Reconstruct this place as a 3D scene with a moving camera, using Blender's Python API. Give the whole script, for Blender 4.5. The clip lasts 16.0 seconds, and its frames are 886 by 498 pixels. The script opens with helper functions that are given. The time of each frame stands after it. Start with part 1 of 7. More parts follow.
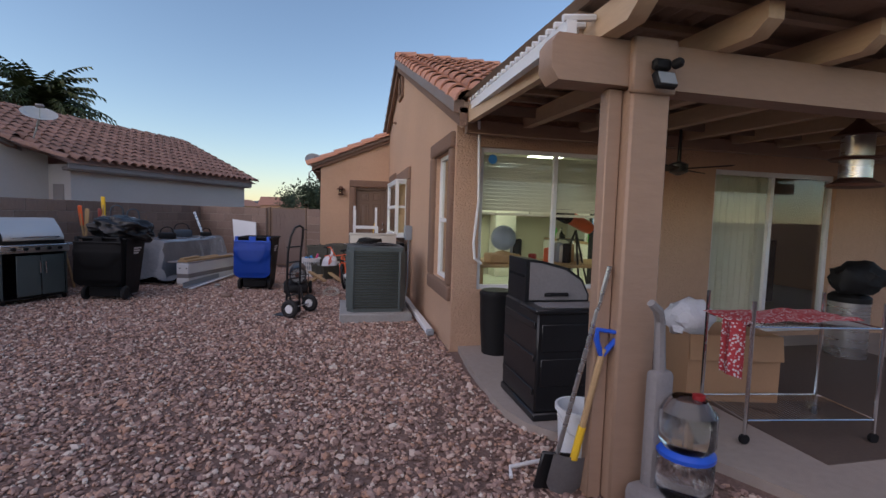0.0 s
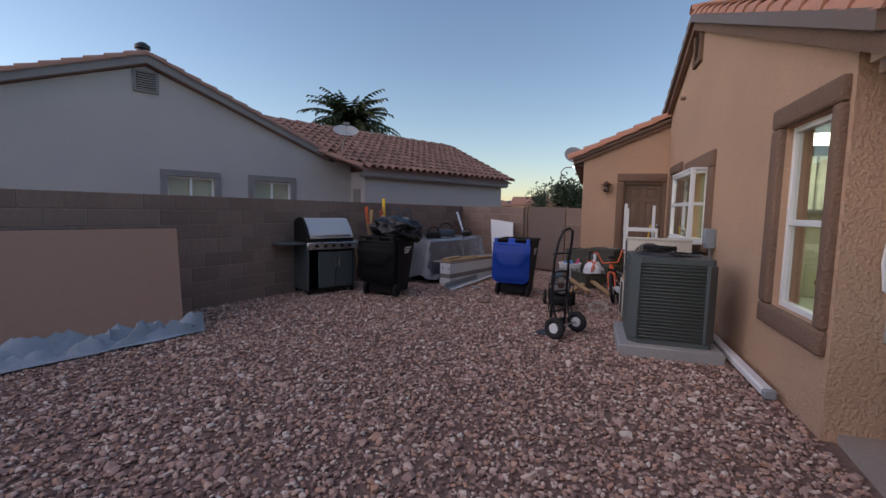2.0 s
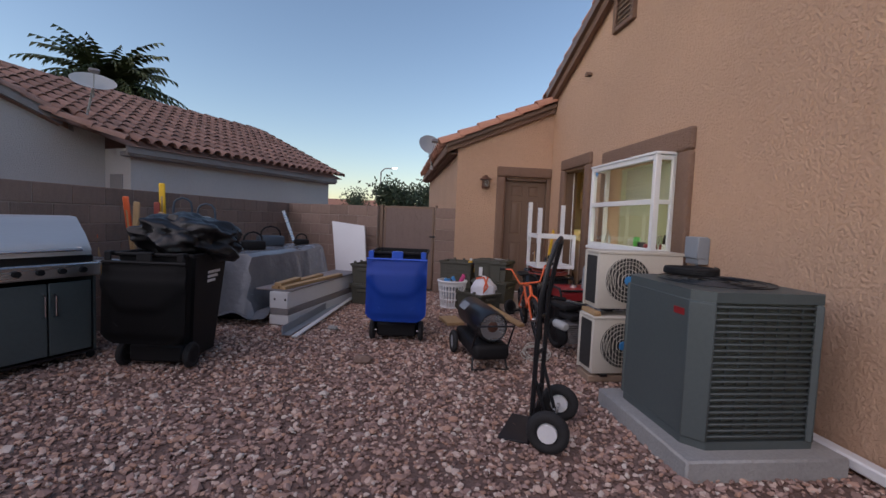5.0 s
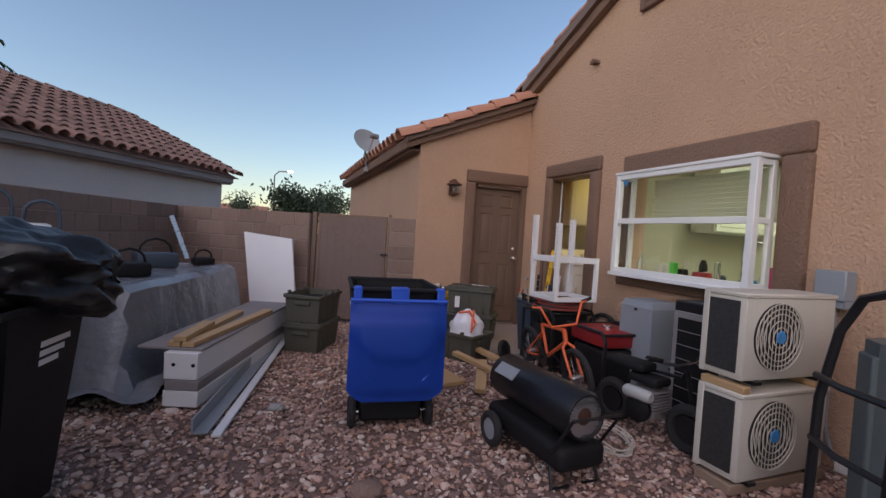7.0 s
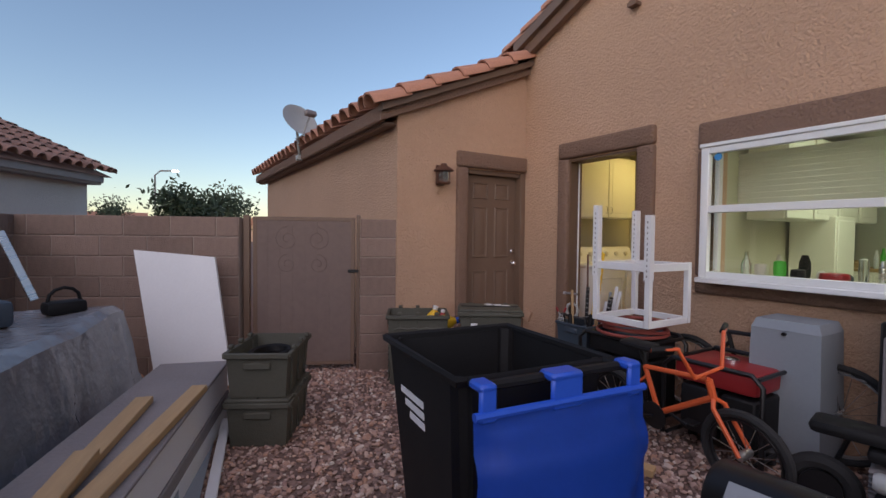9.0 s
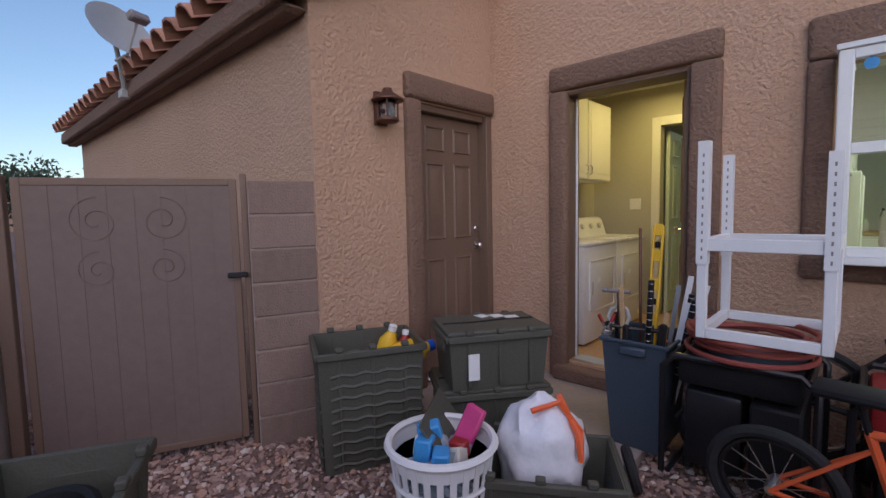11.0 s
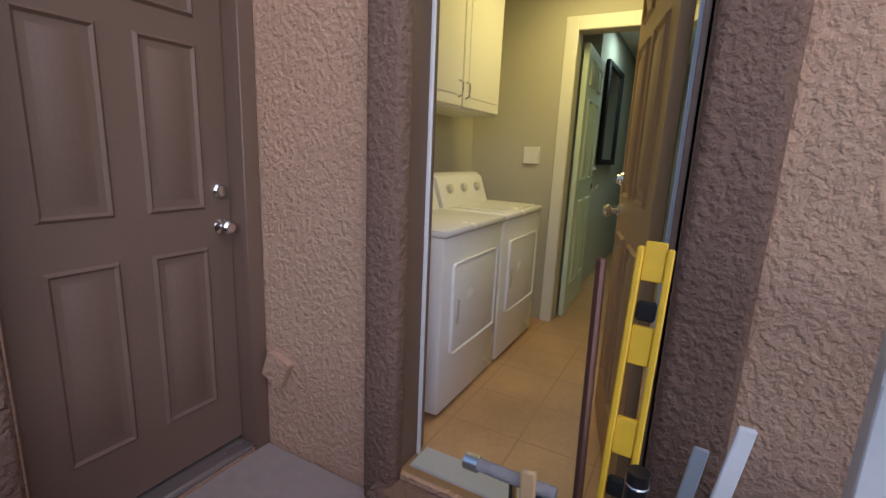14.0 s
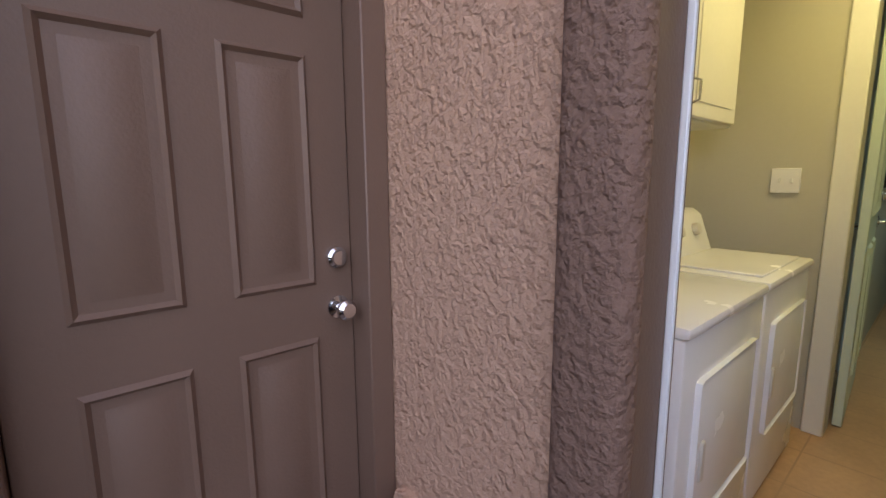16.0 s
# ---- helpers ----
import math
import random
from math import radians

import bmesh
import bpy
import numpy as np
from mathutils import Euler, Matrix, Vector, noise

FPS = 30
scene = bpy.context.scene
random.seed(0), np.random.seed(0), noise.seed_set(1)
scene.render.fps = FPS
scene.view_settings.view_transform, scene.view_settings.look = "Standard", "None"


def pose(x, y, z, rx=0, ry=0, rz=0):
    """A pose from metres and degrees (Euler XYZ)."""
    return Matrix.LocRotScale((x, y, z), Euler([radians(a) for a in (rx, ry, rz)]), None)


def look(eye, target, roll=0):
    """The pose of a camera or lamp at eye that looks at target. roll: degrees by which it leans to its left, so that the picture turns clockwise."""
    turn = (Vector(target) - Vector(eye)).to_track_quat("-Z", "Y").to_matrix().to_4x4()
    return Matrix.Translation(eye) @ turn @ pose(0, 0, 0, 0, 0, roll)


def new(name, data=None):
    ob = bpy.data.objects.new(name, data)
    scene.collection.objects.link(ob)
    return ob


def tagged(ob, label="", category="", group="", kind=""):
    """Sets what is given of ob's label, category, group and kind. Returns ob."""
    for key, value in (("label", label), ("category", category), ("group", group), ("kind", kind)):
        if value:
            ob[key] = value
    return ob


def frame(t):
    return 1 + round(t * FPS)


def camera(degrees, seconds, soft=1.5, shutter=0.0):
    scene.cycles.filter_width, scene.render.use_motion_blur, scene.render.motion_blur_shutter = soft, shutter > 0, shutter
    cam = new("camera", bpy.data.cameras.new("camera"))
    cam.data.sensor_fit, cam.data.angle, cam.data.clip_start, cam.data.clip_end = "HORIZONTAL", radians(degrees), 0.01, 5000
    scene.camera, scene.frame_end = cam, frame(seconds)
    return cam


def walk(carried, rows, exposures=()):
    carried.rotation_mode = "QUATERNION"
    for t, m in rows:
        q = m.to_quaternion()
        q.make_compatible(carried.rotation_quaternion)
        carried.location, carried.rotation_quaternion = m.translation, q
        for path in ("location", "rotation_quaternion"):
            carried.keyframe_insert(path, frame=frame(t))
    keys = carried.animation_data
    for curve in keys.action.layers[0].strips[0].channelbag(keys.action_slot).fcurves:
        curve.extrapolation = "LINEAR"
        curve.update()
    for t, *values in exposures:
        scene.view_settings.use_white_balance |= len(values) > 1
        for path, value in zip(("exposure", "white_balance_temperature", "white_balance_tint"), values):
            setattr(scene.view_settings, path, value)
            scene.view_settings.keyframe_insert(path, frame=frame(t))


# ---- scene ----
cam = camera(88.2, 16.0)
METRES, EYE, TILT, LEAN, TURN = 13.44, 1.42, 0.0, 0.0, -12.5
ROWS = [
    (0.0, 0.0, 0.0, 0.0, 0.12, -4.01, -1.77),
    (0.5, -0.008, 0.0137, 0.0, 9.97, -4.82, -1.48),
    (1.0, -0.0143, 0.0376, -0.0011, 19.7, -5.27, -1.6),
    (1.5, -0.028, 0.0592, -0.0015, 25.91, -5.32, -1.63),
    (2.0, -0.0467, 0.0837, -0.0, 30.31, -4.99, -1.43),
    (2.5, -0.0681, 0.1132, -0.0029, 35.76, -3.45, -1.68),
    (3.0, -0.0907, 0.1392, -0.0049, 33.68, -3.31, -1.95),
    (3.5, -0.1153, 0.1712, -0.0044, 26.15, -3.57, -1.68),
    (4.0, -0.1365, 0.2072, -0.0048, 20.01, -3.78, -1.53),
    (4.5, -0.1608, 0.2368, -0.0072, 12.24, -4.08, -1.81),
    (7.0, -0.2704, 0.3969, -0.007, -7.19, -1.82, -3.58),
    (7.5, -0.2895, 0.4275, -0.006, -12.62, -2.82, -3.21),
    (8.0, -0.3043, 0.465, -0.0049, -13.58, -2.92, -2.57),
    (8.5, -0.3155, 0.5003, -0.0038, -16.78, -2.16, -1.47),
    (11.0, -0.3086, 0.6818, -0.0079, -34.65, -4.61, 1.19),
    (11.5, -0.293, 0.71, -0.0056, -46.19, -6.45, 1.07),
    (12.0, -0.2641, 0.7303, -0.0064, -54.83, -8.4, -0.22),
    (12.5, -0.242, 0.7449, -0.006, -61.83, -8.91, -1.82),
    (13.0, -0.2179, 0.7554, -0.005, -64.61, -10.51, -2.7),
    (13.5, -0.1938, 0.762, -0.0044, -55.85, -11.43, -2.84),
    (14.0, -0.1812, 0.7743, -0.0047, -48.69, -12.01, -2.49),
    (14.5, -0.1729, 0.7853, -0.0034, -39.84, -11.15, -2.05),
    (15.0, -0.1613, 0.7962, -0.0038, -29.31, -10.57, -1.28),
    (15.5, -0.1559, 0.8036, -0.0028, -26.64, -9.53, -0.53),
    (16.0, -0.1486, 0.8208, -0.0023, -29.32, -8.98, 0.36),
]
walk(cam, [(t, pose(0, 0, EYE, TILT, LEAN, TURN) @ pose(METRES * x, METRES * y, METRES * z, 90 + pitch, roll, yaw)) for t, x, y, z, yaw, pitch, roll in ROWS],
     exposures=((0.0, 0.2, 6500, 17), (3.0, -0.05, 6700, 19), (4.5, 0.12, 6700, 18), (8.5, 0.2, 6800, 18), (11.0, 0.28, 6100, 18), (11.5, 0.5, 6000, 16), (13.0, 0.6, 5900, 14), (14.5, 0.64, 5700, 14), (16.0, 0.75, 5700, 17)))

# world and sun: clear sky just after sunset, the glow in the west (-x)
world = bpy.data.worlds.new("dusk")
scene.world = world
world.use_nodes = True
wn = world.node_tree.nodes
sky = wn.new("ShaderNodeTexSky")
sky.sky_type, sky.sun_disc = "NISHITA", False
sky.sun_elevation, sky.sun_rotation = radians(14.0), radians(252)
sky.air_density, sky.dust_density, sky.ozone_density = 1.0, 0.3, 1.9
wn["Background"].inputs[1].default_value = SKY = 0.18
world.node_tree.links.new(sky.outputs[0], wn["Background"].inputs[0])
sun = new("sun", bpy.data.lights.new("sun", "SUN"))
sun.data.energy, sun.data.angle, sun.data.color = 1.15, radians(80), (1.0, 0.80, 0.72)
sun.matrix_world = look((-17, -15, 24), (0, 8, 0))


def area_lamp(name, loc, target, sx, sy, power, color):
    d = bpy.data.lights.new(name, "AREA")
    d.shape, d.size, d.size_y, d.energy, d.color = "RECTANGLE", sx, sy, power, color
    ob = new(name, d)
    ob.matrix_world = look(loc, target)
    return ob


area_lamp("laundry_lamp", (2.6, 11.3, 2.52), (2.6, 11.301, 0), 0.5, 0.5, 8.5, (1.0, 0.80, 0.27))
area_lamp("kitchen_lamp", (2.9, 8.9, 2.5), (2.9, 8.901, 0), 1.2, 1.2, 24, (0.86, 1.0, 0.72))
# added fill that lifts the hall; no fixture known there
area_lamp("hall_fill", (4.8, 11.2, 2.55), (4.8, 11.201, 0), 0.3, 0.3, 5, (0.8, 1.0, 0.8))
area_lamp("dining_lamp", (3.4, 7.4, 2.5), (3.4, 7.401, 0), 0.6, 0.6, 13, (0.9, 1.0, 0.66))


# ---- materials ----
def mat(name, col, rough=0.6, metal=0.0, var=0.18, scale=9.0, bump=0.0, bscale=60.0, fine=0.08, spec=0.5, island=0.0, info=0.0, coords="Object", stretch=(1, 1, 1), extra=None):
    m = bpy.data.materials.new(name)
    m.use_nodes = True
    nt = m.node_tree
    N, L = nt.nodes, nt.links
    p = N["Principled BSDF"]
    p.inputs["Roughness"].default_value, p.inputs["Metallic"].default_value = rough, metal
    p.inputs["Specular IOR Level"].default_value = spec
    tc, mp = N.new("ShaderNodeTexCoord"), N.new("ShaderNodeMapping")
    mp.inputs["Scale"].default_value = stretch
    L.new(tc.outputs[coords], mp.inputs[0])
    n1, n2 = N.new("ShaderNodeTexNoise"), N.new("ShaderNodeTexNoise")
    n1.inputs["Scale"].default_value, n1.inputs["Detail"].default_value = scale * 0.25, 5
    n2.inputs["Scale"].default_value, n2.inputs["Detail"].default_value = scale * 5, 4
    L.new(mp.outputs[0], n1.inputs[0])
    L.new(mp.outputs[0], n2.inputs[0])

    def math_node(op, a, b):
        k = N.new("ShaderNodeMath")
        k.operation = op
        for i, v in enumerate((a, b)):
            if isinstance(v, (int, float)):
                k.inputs[i].default_value = v
            else:
                L.new(v, k.inputs[i])
        return k.outputs[0]
    f = math_node("ADD", math_node("MULTIPLY", math_node("SUBTRACT", n1.outputs[0], 0.5), 2.6 * var), math_node("MULTIPLY", math_node("SUBTRACT", n2.outputs[0], 0.5), 2.6 * fine))
    if island:
        g = N.new("ShaderNodeNewGeometry")
        f = math_node("ADD", f, math_node("MULTIPLY", math_node("SUBTRACT", g.outputs["Random Per Island"], 0.5), island))
    if info:
        g = N.new("ShaderNodeObjectInfo")
        f = math_node("ADD", f, math_node("MULTIPLY", math_node("SUBTRACT", g.outputs["Random"], 0.5), info))
    hsv = N.new("ShaderNodeHueSaturation")
    hsv.inputs["Color"].default_value = (*col, 1)
    L.new(math_node("ADD", f, 1.0), hsv.inputs["Value"])
    L.new(hsv.outputs[0], p.inputs["Base Color"])
    L.new(math_node("ADD", math_node("MULTIPLY", math_node("SUBTRACT", n1.outputs[0], 0.5), 0.25), rough), p.inputs["Roughness"])
    if bump:
        nb = N.new("ShaderNodeTexNoise")
        nb.inputs["Scale"].default_value, nb.inputs["Detail"].default_value = bscale, 3
        L.new(mp.outputs[0], nb.inputs[0])
        bp = N.new("ShaderNodeBump")
        bp.inputs["Strength"].default_value, bp.inputs["Distance"].default_value = min(bump, 1.0), 0.02 * max(1, bump)
        L.new(nb.outputs[0], bp.inputs["Height"])
        L.new(bp.outputs[0], p.inputs["Normal"])
    if extra:
        extra(m, p, N, L, mp)
    return m


def stucco_extra(m, p, N, L, mp):
    # trowelled skip-lace relief: ridged patches over a fine sand grain
    a, b, mix, ramp = N.new("ShaderNodeTexNoise"), N.new("ShaderNodeTexNoise"), N.new("ShaderNodeMath"), N.new("ShaderNodeValToRGB")
    a.inputs["Scale"].default_value, a.inputs["Detail"].default_value, a.inputs["Distortion"].default_value = 44, 9, 0.08
    b.inputs["Scale"].default_value, b.inputs["Detail"].default_value = 130, 4
    ramp.color_ramp.elements[0].position, ramp.color_ramp.elements[1].position = 0.40, 0.62
    L.new(mp.outputs[0], a.inputs[0])
    L.new(mp.outputs[0], b.inputs[0])
    L.new(a.outputs[0], ramp.inputs[0])
    mix.operation = "MULTIPLY_ADD"
    L.new(b.outputs[0], mix.inputs[0])
    mix.inputs[1].default_value = 0.55
    L.new(ramp.outputs[0], mix.inputs[2])
    bp = N.new("ShaderNodeBump")
    bp.inputs["Strength"].default_value, bp.inputs["Distance"].default_value = 0.85, 0.0075
    L.new(mix.outputs[0], bp.inputs["Height"])
    L.new(bp.outputs[0], p.inputs["Normal"])


def stone_extra(m, p, N, L, mp):
    # gravel colours: mostly dusty mauve, some tan, rust and pale stones
    g, r, mx = N.new("ShaderNodeNewGeometry"), N.new("ShaderNodeValToRGB"), N.new("ShaderNodeMix")
    cols = ((0.0, (0.17, 0.115, 0.10)), (0.3, (0.30, 0.20, 0.175)), (0.55, (0.40, 0.285, 0.25)), (0.75, (0.42, 0.25, 0.18)), (0.86, (0.55, 0.42, 0.36)), (1.0, (0.58, 0.52, 0.47)))
    e = r.color_ramp.elements
    while len(e) < len(cols):
        e.new(0.5)
    for k, (pos, c) in zip(e, cols):
        k.position, k.color = pos, (*c, 1)
    L.new(g.outputs["Random Per Island"], r.inputs[0])
    mx.data_type, mx.blend_type = "RGBA", "MULTIPLY"
    mx.inputs[0].default_value = 0.8
    L.new(r.outputs[0], mx.inputs[6])
    L.new(p.inputs["Base Color"].links[0].from_socket, mx.inputs[7])
    L.new(mx.outputs[2], p.inputs["Base Color"])


def print_extra(m, p, N, L, mp):
    # white motifs printed on red cloth
    v, r, mx = N.new("ShaderNodeTexVoronoi"), N.new("ShaderNodeValToRGB"), N.new("ShaderNodeMix")
    v.inputs["Scale"].default_value = 48
    r.color_ramp.elements[0].position, r.color_ramp.elements[1].position = 0.34, 0.38
    L.new(mp.outputs[0], v.inputs[0])
    L.new(v.outputs["Distance"], r.inputs[0])
    mx.data_type = "RGBA"
    L.new(r.outputs[0], mx.inputs[0])
    mx.inputs[6].default_value = (0.70, 0.66, 0.66, 1)
    L.new(p.inputs["Base Color"].links[0].from_socket, mx.inputs[7])
    L.new(mx.outputs[2], p.inputs["Base Color"])


def floor_extra(m, p, N, L, mp):
    # square tiles with thin grout lines
    b, mx = N.new("ShaderNodeTexBrick"), N.new("ShaderNodeMix")
    b.offset = 0.0
    b.inputs["Scale"].default_value = 1.0
    b.inputs["Brick Width"].default_value = b.inputs["Row Height"].default_value = 0.33
    b.inputs["Mortar Size"].default_value = 0.004
    L.new(mp.outputs[0], b.inputs["Vector"])
    mx.data_type = "RGBA"
    L.new(b.outputs["Fac"], mx.inputs[0])
    L.new(p.inputs["Base Color"].links[0].from_socket, mx.inputs[6])
    mx.inputs[7].default_value = (0.36, 0.22, 0.115, 1)
    L.new(mx.outputs[2], p.inputs["Base Color"])


M = {}
M["stucco"] = mat("stucco", (0.57, 0.375, 0.258), 0.9, var=0.10, scale=3, fine=0.05, spec=0.2, extra=stucco_extra)
M["stucco_trim"] = mat("stucco_trim", (0.235, 0.15, 0.11), 0.9, var=0.10, scale=3, fine=0.06, spec=0.2, extra=stucco_extra)
M["stucco_grey"] = mat("stucco_grey", (0.50, 0.47, 0.46), 0.9, var=0.07, scale=3, fine=0.04, spec=0.2, extra=stucco_extra)
M["trim_grey"] = mat("trim_grey", (0.24, 0.22, 0.22), 0.85, bump=0.3)
M["brown_paint"] = mat("brown_paint", (0.18, 0.116, 0.081), 0.5, var=0.07, fine=0.03, bump=0.08, bscale=120)
M["beam_paint"] = mat("beam_paint", (0.33, 0.215, 0.15), 0.6, var=0.1, scale=6, bump=0.15, bscale=40, stretch=(0.3, 1, 1))
M["rafter_wood"] = mat("rafter_wood", (0.52, 0.37, 0.24), 0.7, var=0.15, bump=0.2, bscale=50, stretch=(1, 0.2, 1))
M["rug"] = mat("brown_rug", (0.10, 0.07, 0.055), 0.95, var=0.15, fine=0.2, bump=0.3, bscale=200)
M["deck_wood"] = mat("deck_wood", (0.30, 0.215, 0.155), 0.8, var=0.2, bump=0.2)
M["tile"] = mat("clay_tile", (0.42, 0.205, 0.135), 0.85, var=0.15, fine=0.12, island=0.5, bump=0.25, bscale=45)
M["tile_grey"] = mat("concrete_tile", (0.27, 0.155, 0.12), 0.88, var=0.15, fine=0.12, island=0.45, bump=0.25, bscale=45)
M["block"] = mat("block", (0.275, 0.195, 0.16), 0.92, var=0.16, scale=5, fine=0.12, info=0.28, bump=0.5, bscale=90, spec=0.2)
M["mortar"] = mat("mortar", (0.36, 0.29, 0.25), 0.95, var=0.15, bump=0.4)
M["soil"] = mat("soil", (0.20, 0.135, 0.115), 0.95, var=0.2, scale=8, fine=0.3, bump=1.0, bscale=35, spec=0.15)
M["stone"] = mat("stones", (1.15, 1.13, 1.1), 0.9, var=0.1, fine=0.15, spec=0.2, extra=stone_extra)
M["concrete"] = mat("concrete", (0.34, 0.285, 0.25), 0.85, var=0.18, scale=4, fine=0.1, bump=0.2, bscale=110)
M["pad"] = mat("pad_concrete", (0.33, 0.33, 0.32), 0.9, var=0.12, fine=0.12, bump=0.4)
M["white"] = mat("white_paint", (0.74, 0.75, 0.76), 0.45, var=0.05, fine=0.03)
M["vinyl"] = mat("white_vinyl", (0.78, 0.80, 0.80), 0.35, var=0.04, fine=0.02)
M["appliance"] = mat("enamel", (0.80, 0.79, 0.76), 0.25, var=0.02, fine=0.01)
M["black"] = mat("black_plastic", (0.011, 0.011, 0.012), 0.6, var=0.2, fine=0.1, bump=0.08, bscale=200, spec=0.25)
M["black_metal"] = mat("black_metal", (0.018, 0.018, 0.02), 0.35, metal=0.3, var=0.2, fine=0.1)
M["rubber"] = mat("rubber", (0.02, 0.02, 0.021), 0.85, var=0.2, fine=0.1, bump=0.2)
M["blue"] = mat("blue_plastic", (0.018, 0.095, 0.56), 0.38, var=0.08, fine=0.04)
M["ac_green"] = mat("ac_green", (0.085, 0.105, 0.105), 0.5, metal=0.1, var=0.1, fine=0.08)
M["ac_fin"] = mat("ac_fin", (0.13, 0.135, 0.11), 0.6, metal=0.4, var=0.15, fine=0.15)
M["cream"] = mat("cream_enamel", (0.56, 0.53, 0.46), 0.45, var=0.06, fine=0.05)
M["dark_fin"] = mat("dark_fin", (0.05, 0.05, 0.05), 0.6, metal=0.4, var=0.2, fine=0.3)
M["steel"] = mat("stainless", (0.55, 0.55, 0.55), 0.28, metal=0.9, var=0.06, fine=0.05, stretch=(0.2, 1, 6))
M["lid_steel"] = mat("brushed_lid_steel", (0.66, 0.66, 0.65), 0.42, metal=0.55, var=0.06, fine=0.05, stretch=(0.2, 1, 6))
M["chrome"] = mat("chrome", (0.75, 0.75, 0.76), 0.12, metal=1.0, var=0.03, fine=0.02)
M["grey_plastic"] = mat("grey_plastic", (0.26, 0.29, 0.32), 0.5, var=0.08, fine=0.04)
M["tote"] = mat("olive_tote", (0.075, 0.075, 0.058), 0.6, var=0.15, fine=0.12, bump=0.15, bscale=90)
M["slate_blue"] = mat("slate_blue", (0.045, 0.065, 0.09), 0.5, var=0.1, fine=0.06)
M["lumber"] = mat("lumber", (0.46, 0.30, 0.15), 0.7, var=0.16, scale=8, fine=0.12, bump=0.15, stretch=(1, 0.15, 1))
M["orange"] = mat("orange_paint", (0.75, 0.13, 0.04), 0.35, var=0.06, fine=0.04)
M["red"] = mat("red_paint", (0.30, 0.02, 0.022), 0.4, var=0.1, fine=0.06)
M["hose_red"] = mat("red_rubber", (0.28, 0.06, 0.045), 0.65, var=0.15, fine=0.1)
M["yellow"] = mat("yellow_paint", (0.80, 0.50, 0.03), 0.4, var=0.08, fine=0.06)
M["hardboard"] = mat("hardboard", (0.33, 0.20, 0.145), 0.75, var=0.05, scale=2, fine=0.05, bump=0.05)
M["tarp"] = mat("grey_tarp", (0.30, 0.36, 0.42), 0.55, var=0.15, scale=5, bump=0.3, bscale=14)
M["film"] = mat("cloudy_film", (0.175, 0.188, 0.21), 0.24, var=0.22, scale=6, fine=0.1, bump=0.7, bscale=9)
M["bag_black"] = mat("black_bag", (0.008, 0.008, 0.009), 0.42, var=0.2, bump=0.6, bscale=10)
M["bag_white"] = mat("white_bag", (0.72, 0.73, 0.78), 0.4, var=0.06, bump=0.3, bscale=11)
M["cardboard"] = mat("cardboard", (0.42, 0.25, 0.14), 0.85, var=0.1, fine=0.05)
M["bark"] = mat("bark", (0.12, 0.09, 0.065), 0.95, var=0.2, bump=0.8, bscale=25)
M["leaf"] = mat("leaf", (0.045, 0.065, 0.03), 0.7, var=0.25, island=0.6)
M["palm_leaf"] = mat("palm_leaf", (0.05, 0.07, 0.025), 0.6, var=0.25, island=0.6)
M["wall_in"] = mat("wall_grey_green", (0.50, 0.51, 0.44), 0.8, var=0.03, fine=0.02)
M["wall_laundry"] = mat("wall_warm_grey", (0.50, 0.47, 0.37), 0.8, var=0.03, fine=0.02)
M["cabinet"] = mat("cabinet_white", (0.78, 0.76, 0.68), 0.4, var=0.03, fine=0.02)
M["floor_tile"] = mat("floor_tile", (0.46, 0.28, 0.14), 0.4, var=0.35, scale=9, fine=0.12, extra=floor_extra)
M["ceiling_white"] = mat("ceiling_white", (0.75, 0.74, 0.68), 0.9, var=0.03, bump=0.2)
M["blind"] = mat("blind_slat", (0.62, 0.62, 0.52), 0.6, var=0.05, fine=0.02)
M["door_wood"] = mat("door_wood", (0.36, 0.22, 0.10), 0.45, var=0.15, fine=0.08, stretch=(1, 1, 0.15))
M["green_door"] = mat("pale_green_paint", (0.60, 0.70, 0.60), 0.5, var=0.04, fine=0.02)
M["dish"] = mat("dish_grey", (0.42, 0.43, 0.42), 0.5, var=0.08, fine=0.05)
# the blue of distance haze is put into the hills' base colour
M["hazed_hills"] = mat("hazed_hills", (0.10, 0.12, 0.17), 1.0, var=0.1, scale=0.02)
M["lantern"] = mat("copper_brown", (0.14, 0.07, 0.05), 0.5, metal=0.6, var=0.2)
M["green"] = mat("green_plastic", (0.06, 0.45, 0.05), 0.4)
M["pink"] = mat("pink_card", (0.62, 0.06, 0.22), 0.5, var=0.2, scale=30)
M["sky_blue"] = mat("light_blue_card", (0.05, 0.28, 0.62), 0.45, var=0.25, scale=25)
M["cloth_red"] = mat("red_white_cloth", (0.50, 0.05, 0.06), 0.9, var=0.1, extra=print_extra)
M["cloth_white"] = mat("white_cloth", (0.66, 0.66, 0.70), 0.9, var=0.1, bump=0.6, bscale=30)
M["mesh_brown"] = mat("perforated_metal", (0.20, 0.145, 0.125), 0.7, metal=0.2, var=0.14, scale=4, fine=0.1)


def glass_material(name, tint, rough=0.0):
    m = bpy.data.materials.new(name)
    m.use_nodes = True
    p = m.node_tree.nodes["Principled BSDF"]
    p.inputs["Base Color"].default_value = (*tint, 1)
    p.inputs["Transmission Weight"].default_value = 1.0
    p.inputs["Roughness"].default_value, p.inputs["IOR"].default_value = rough, 1.45
    return m


def emitter(name, col, strength):
    m = bpy.data.materials.new(name)
    m.use_nodes = True
    p = m.node_tree.nodes["Principled BSDF"]
    p.inputs["Emission Color"].default_value, p.inputs["Emission Strength"].default_value = (*col, 1), strength
    return m


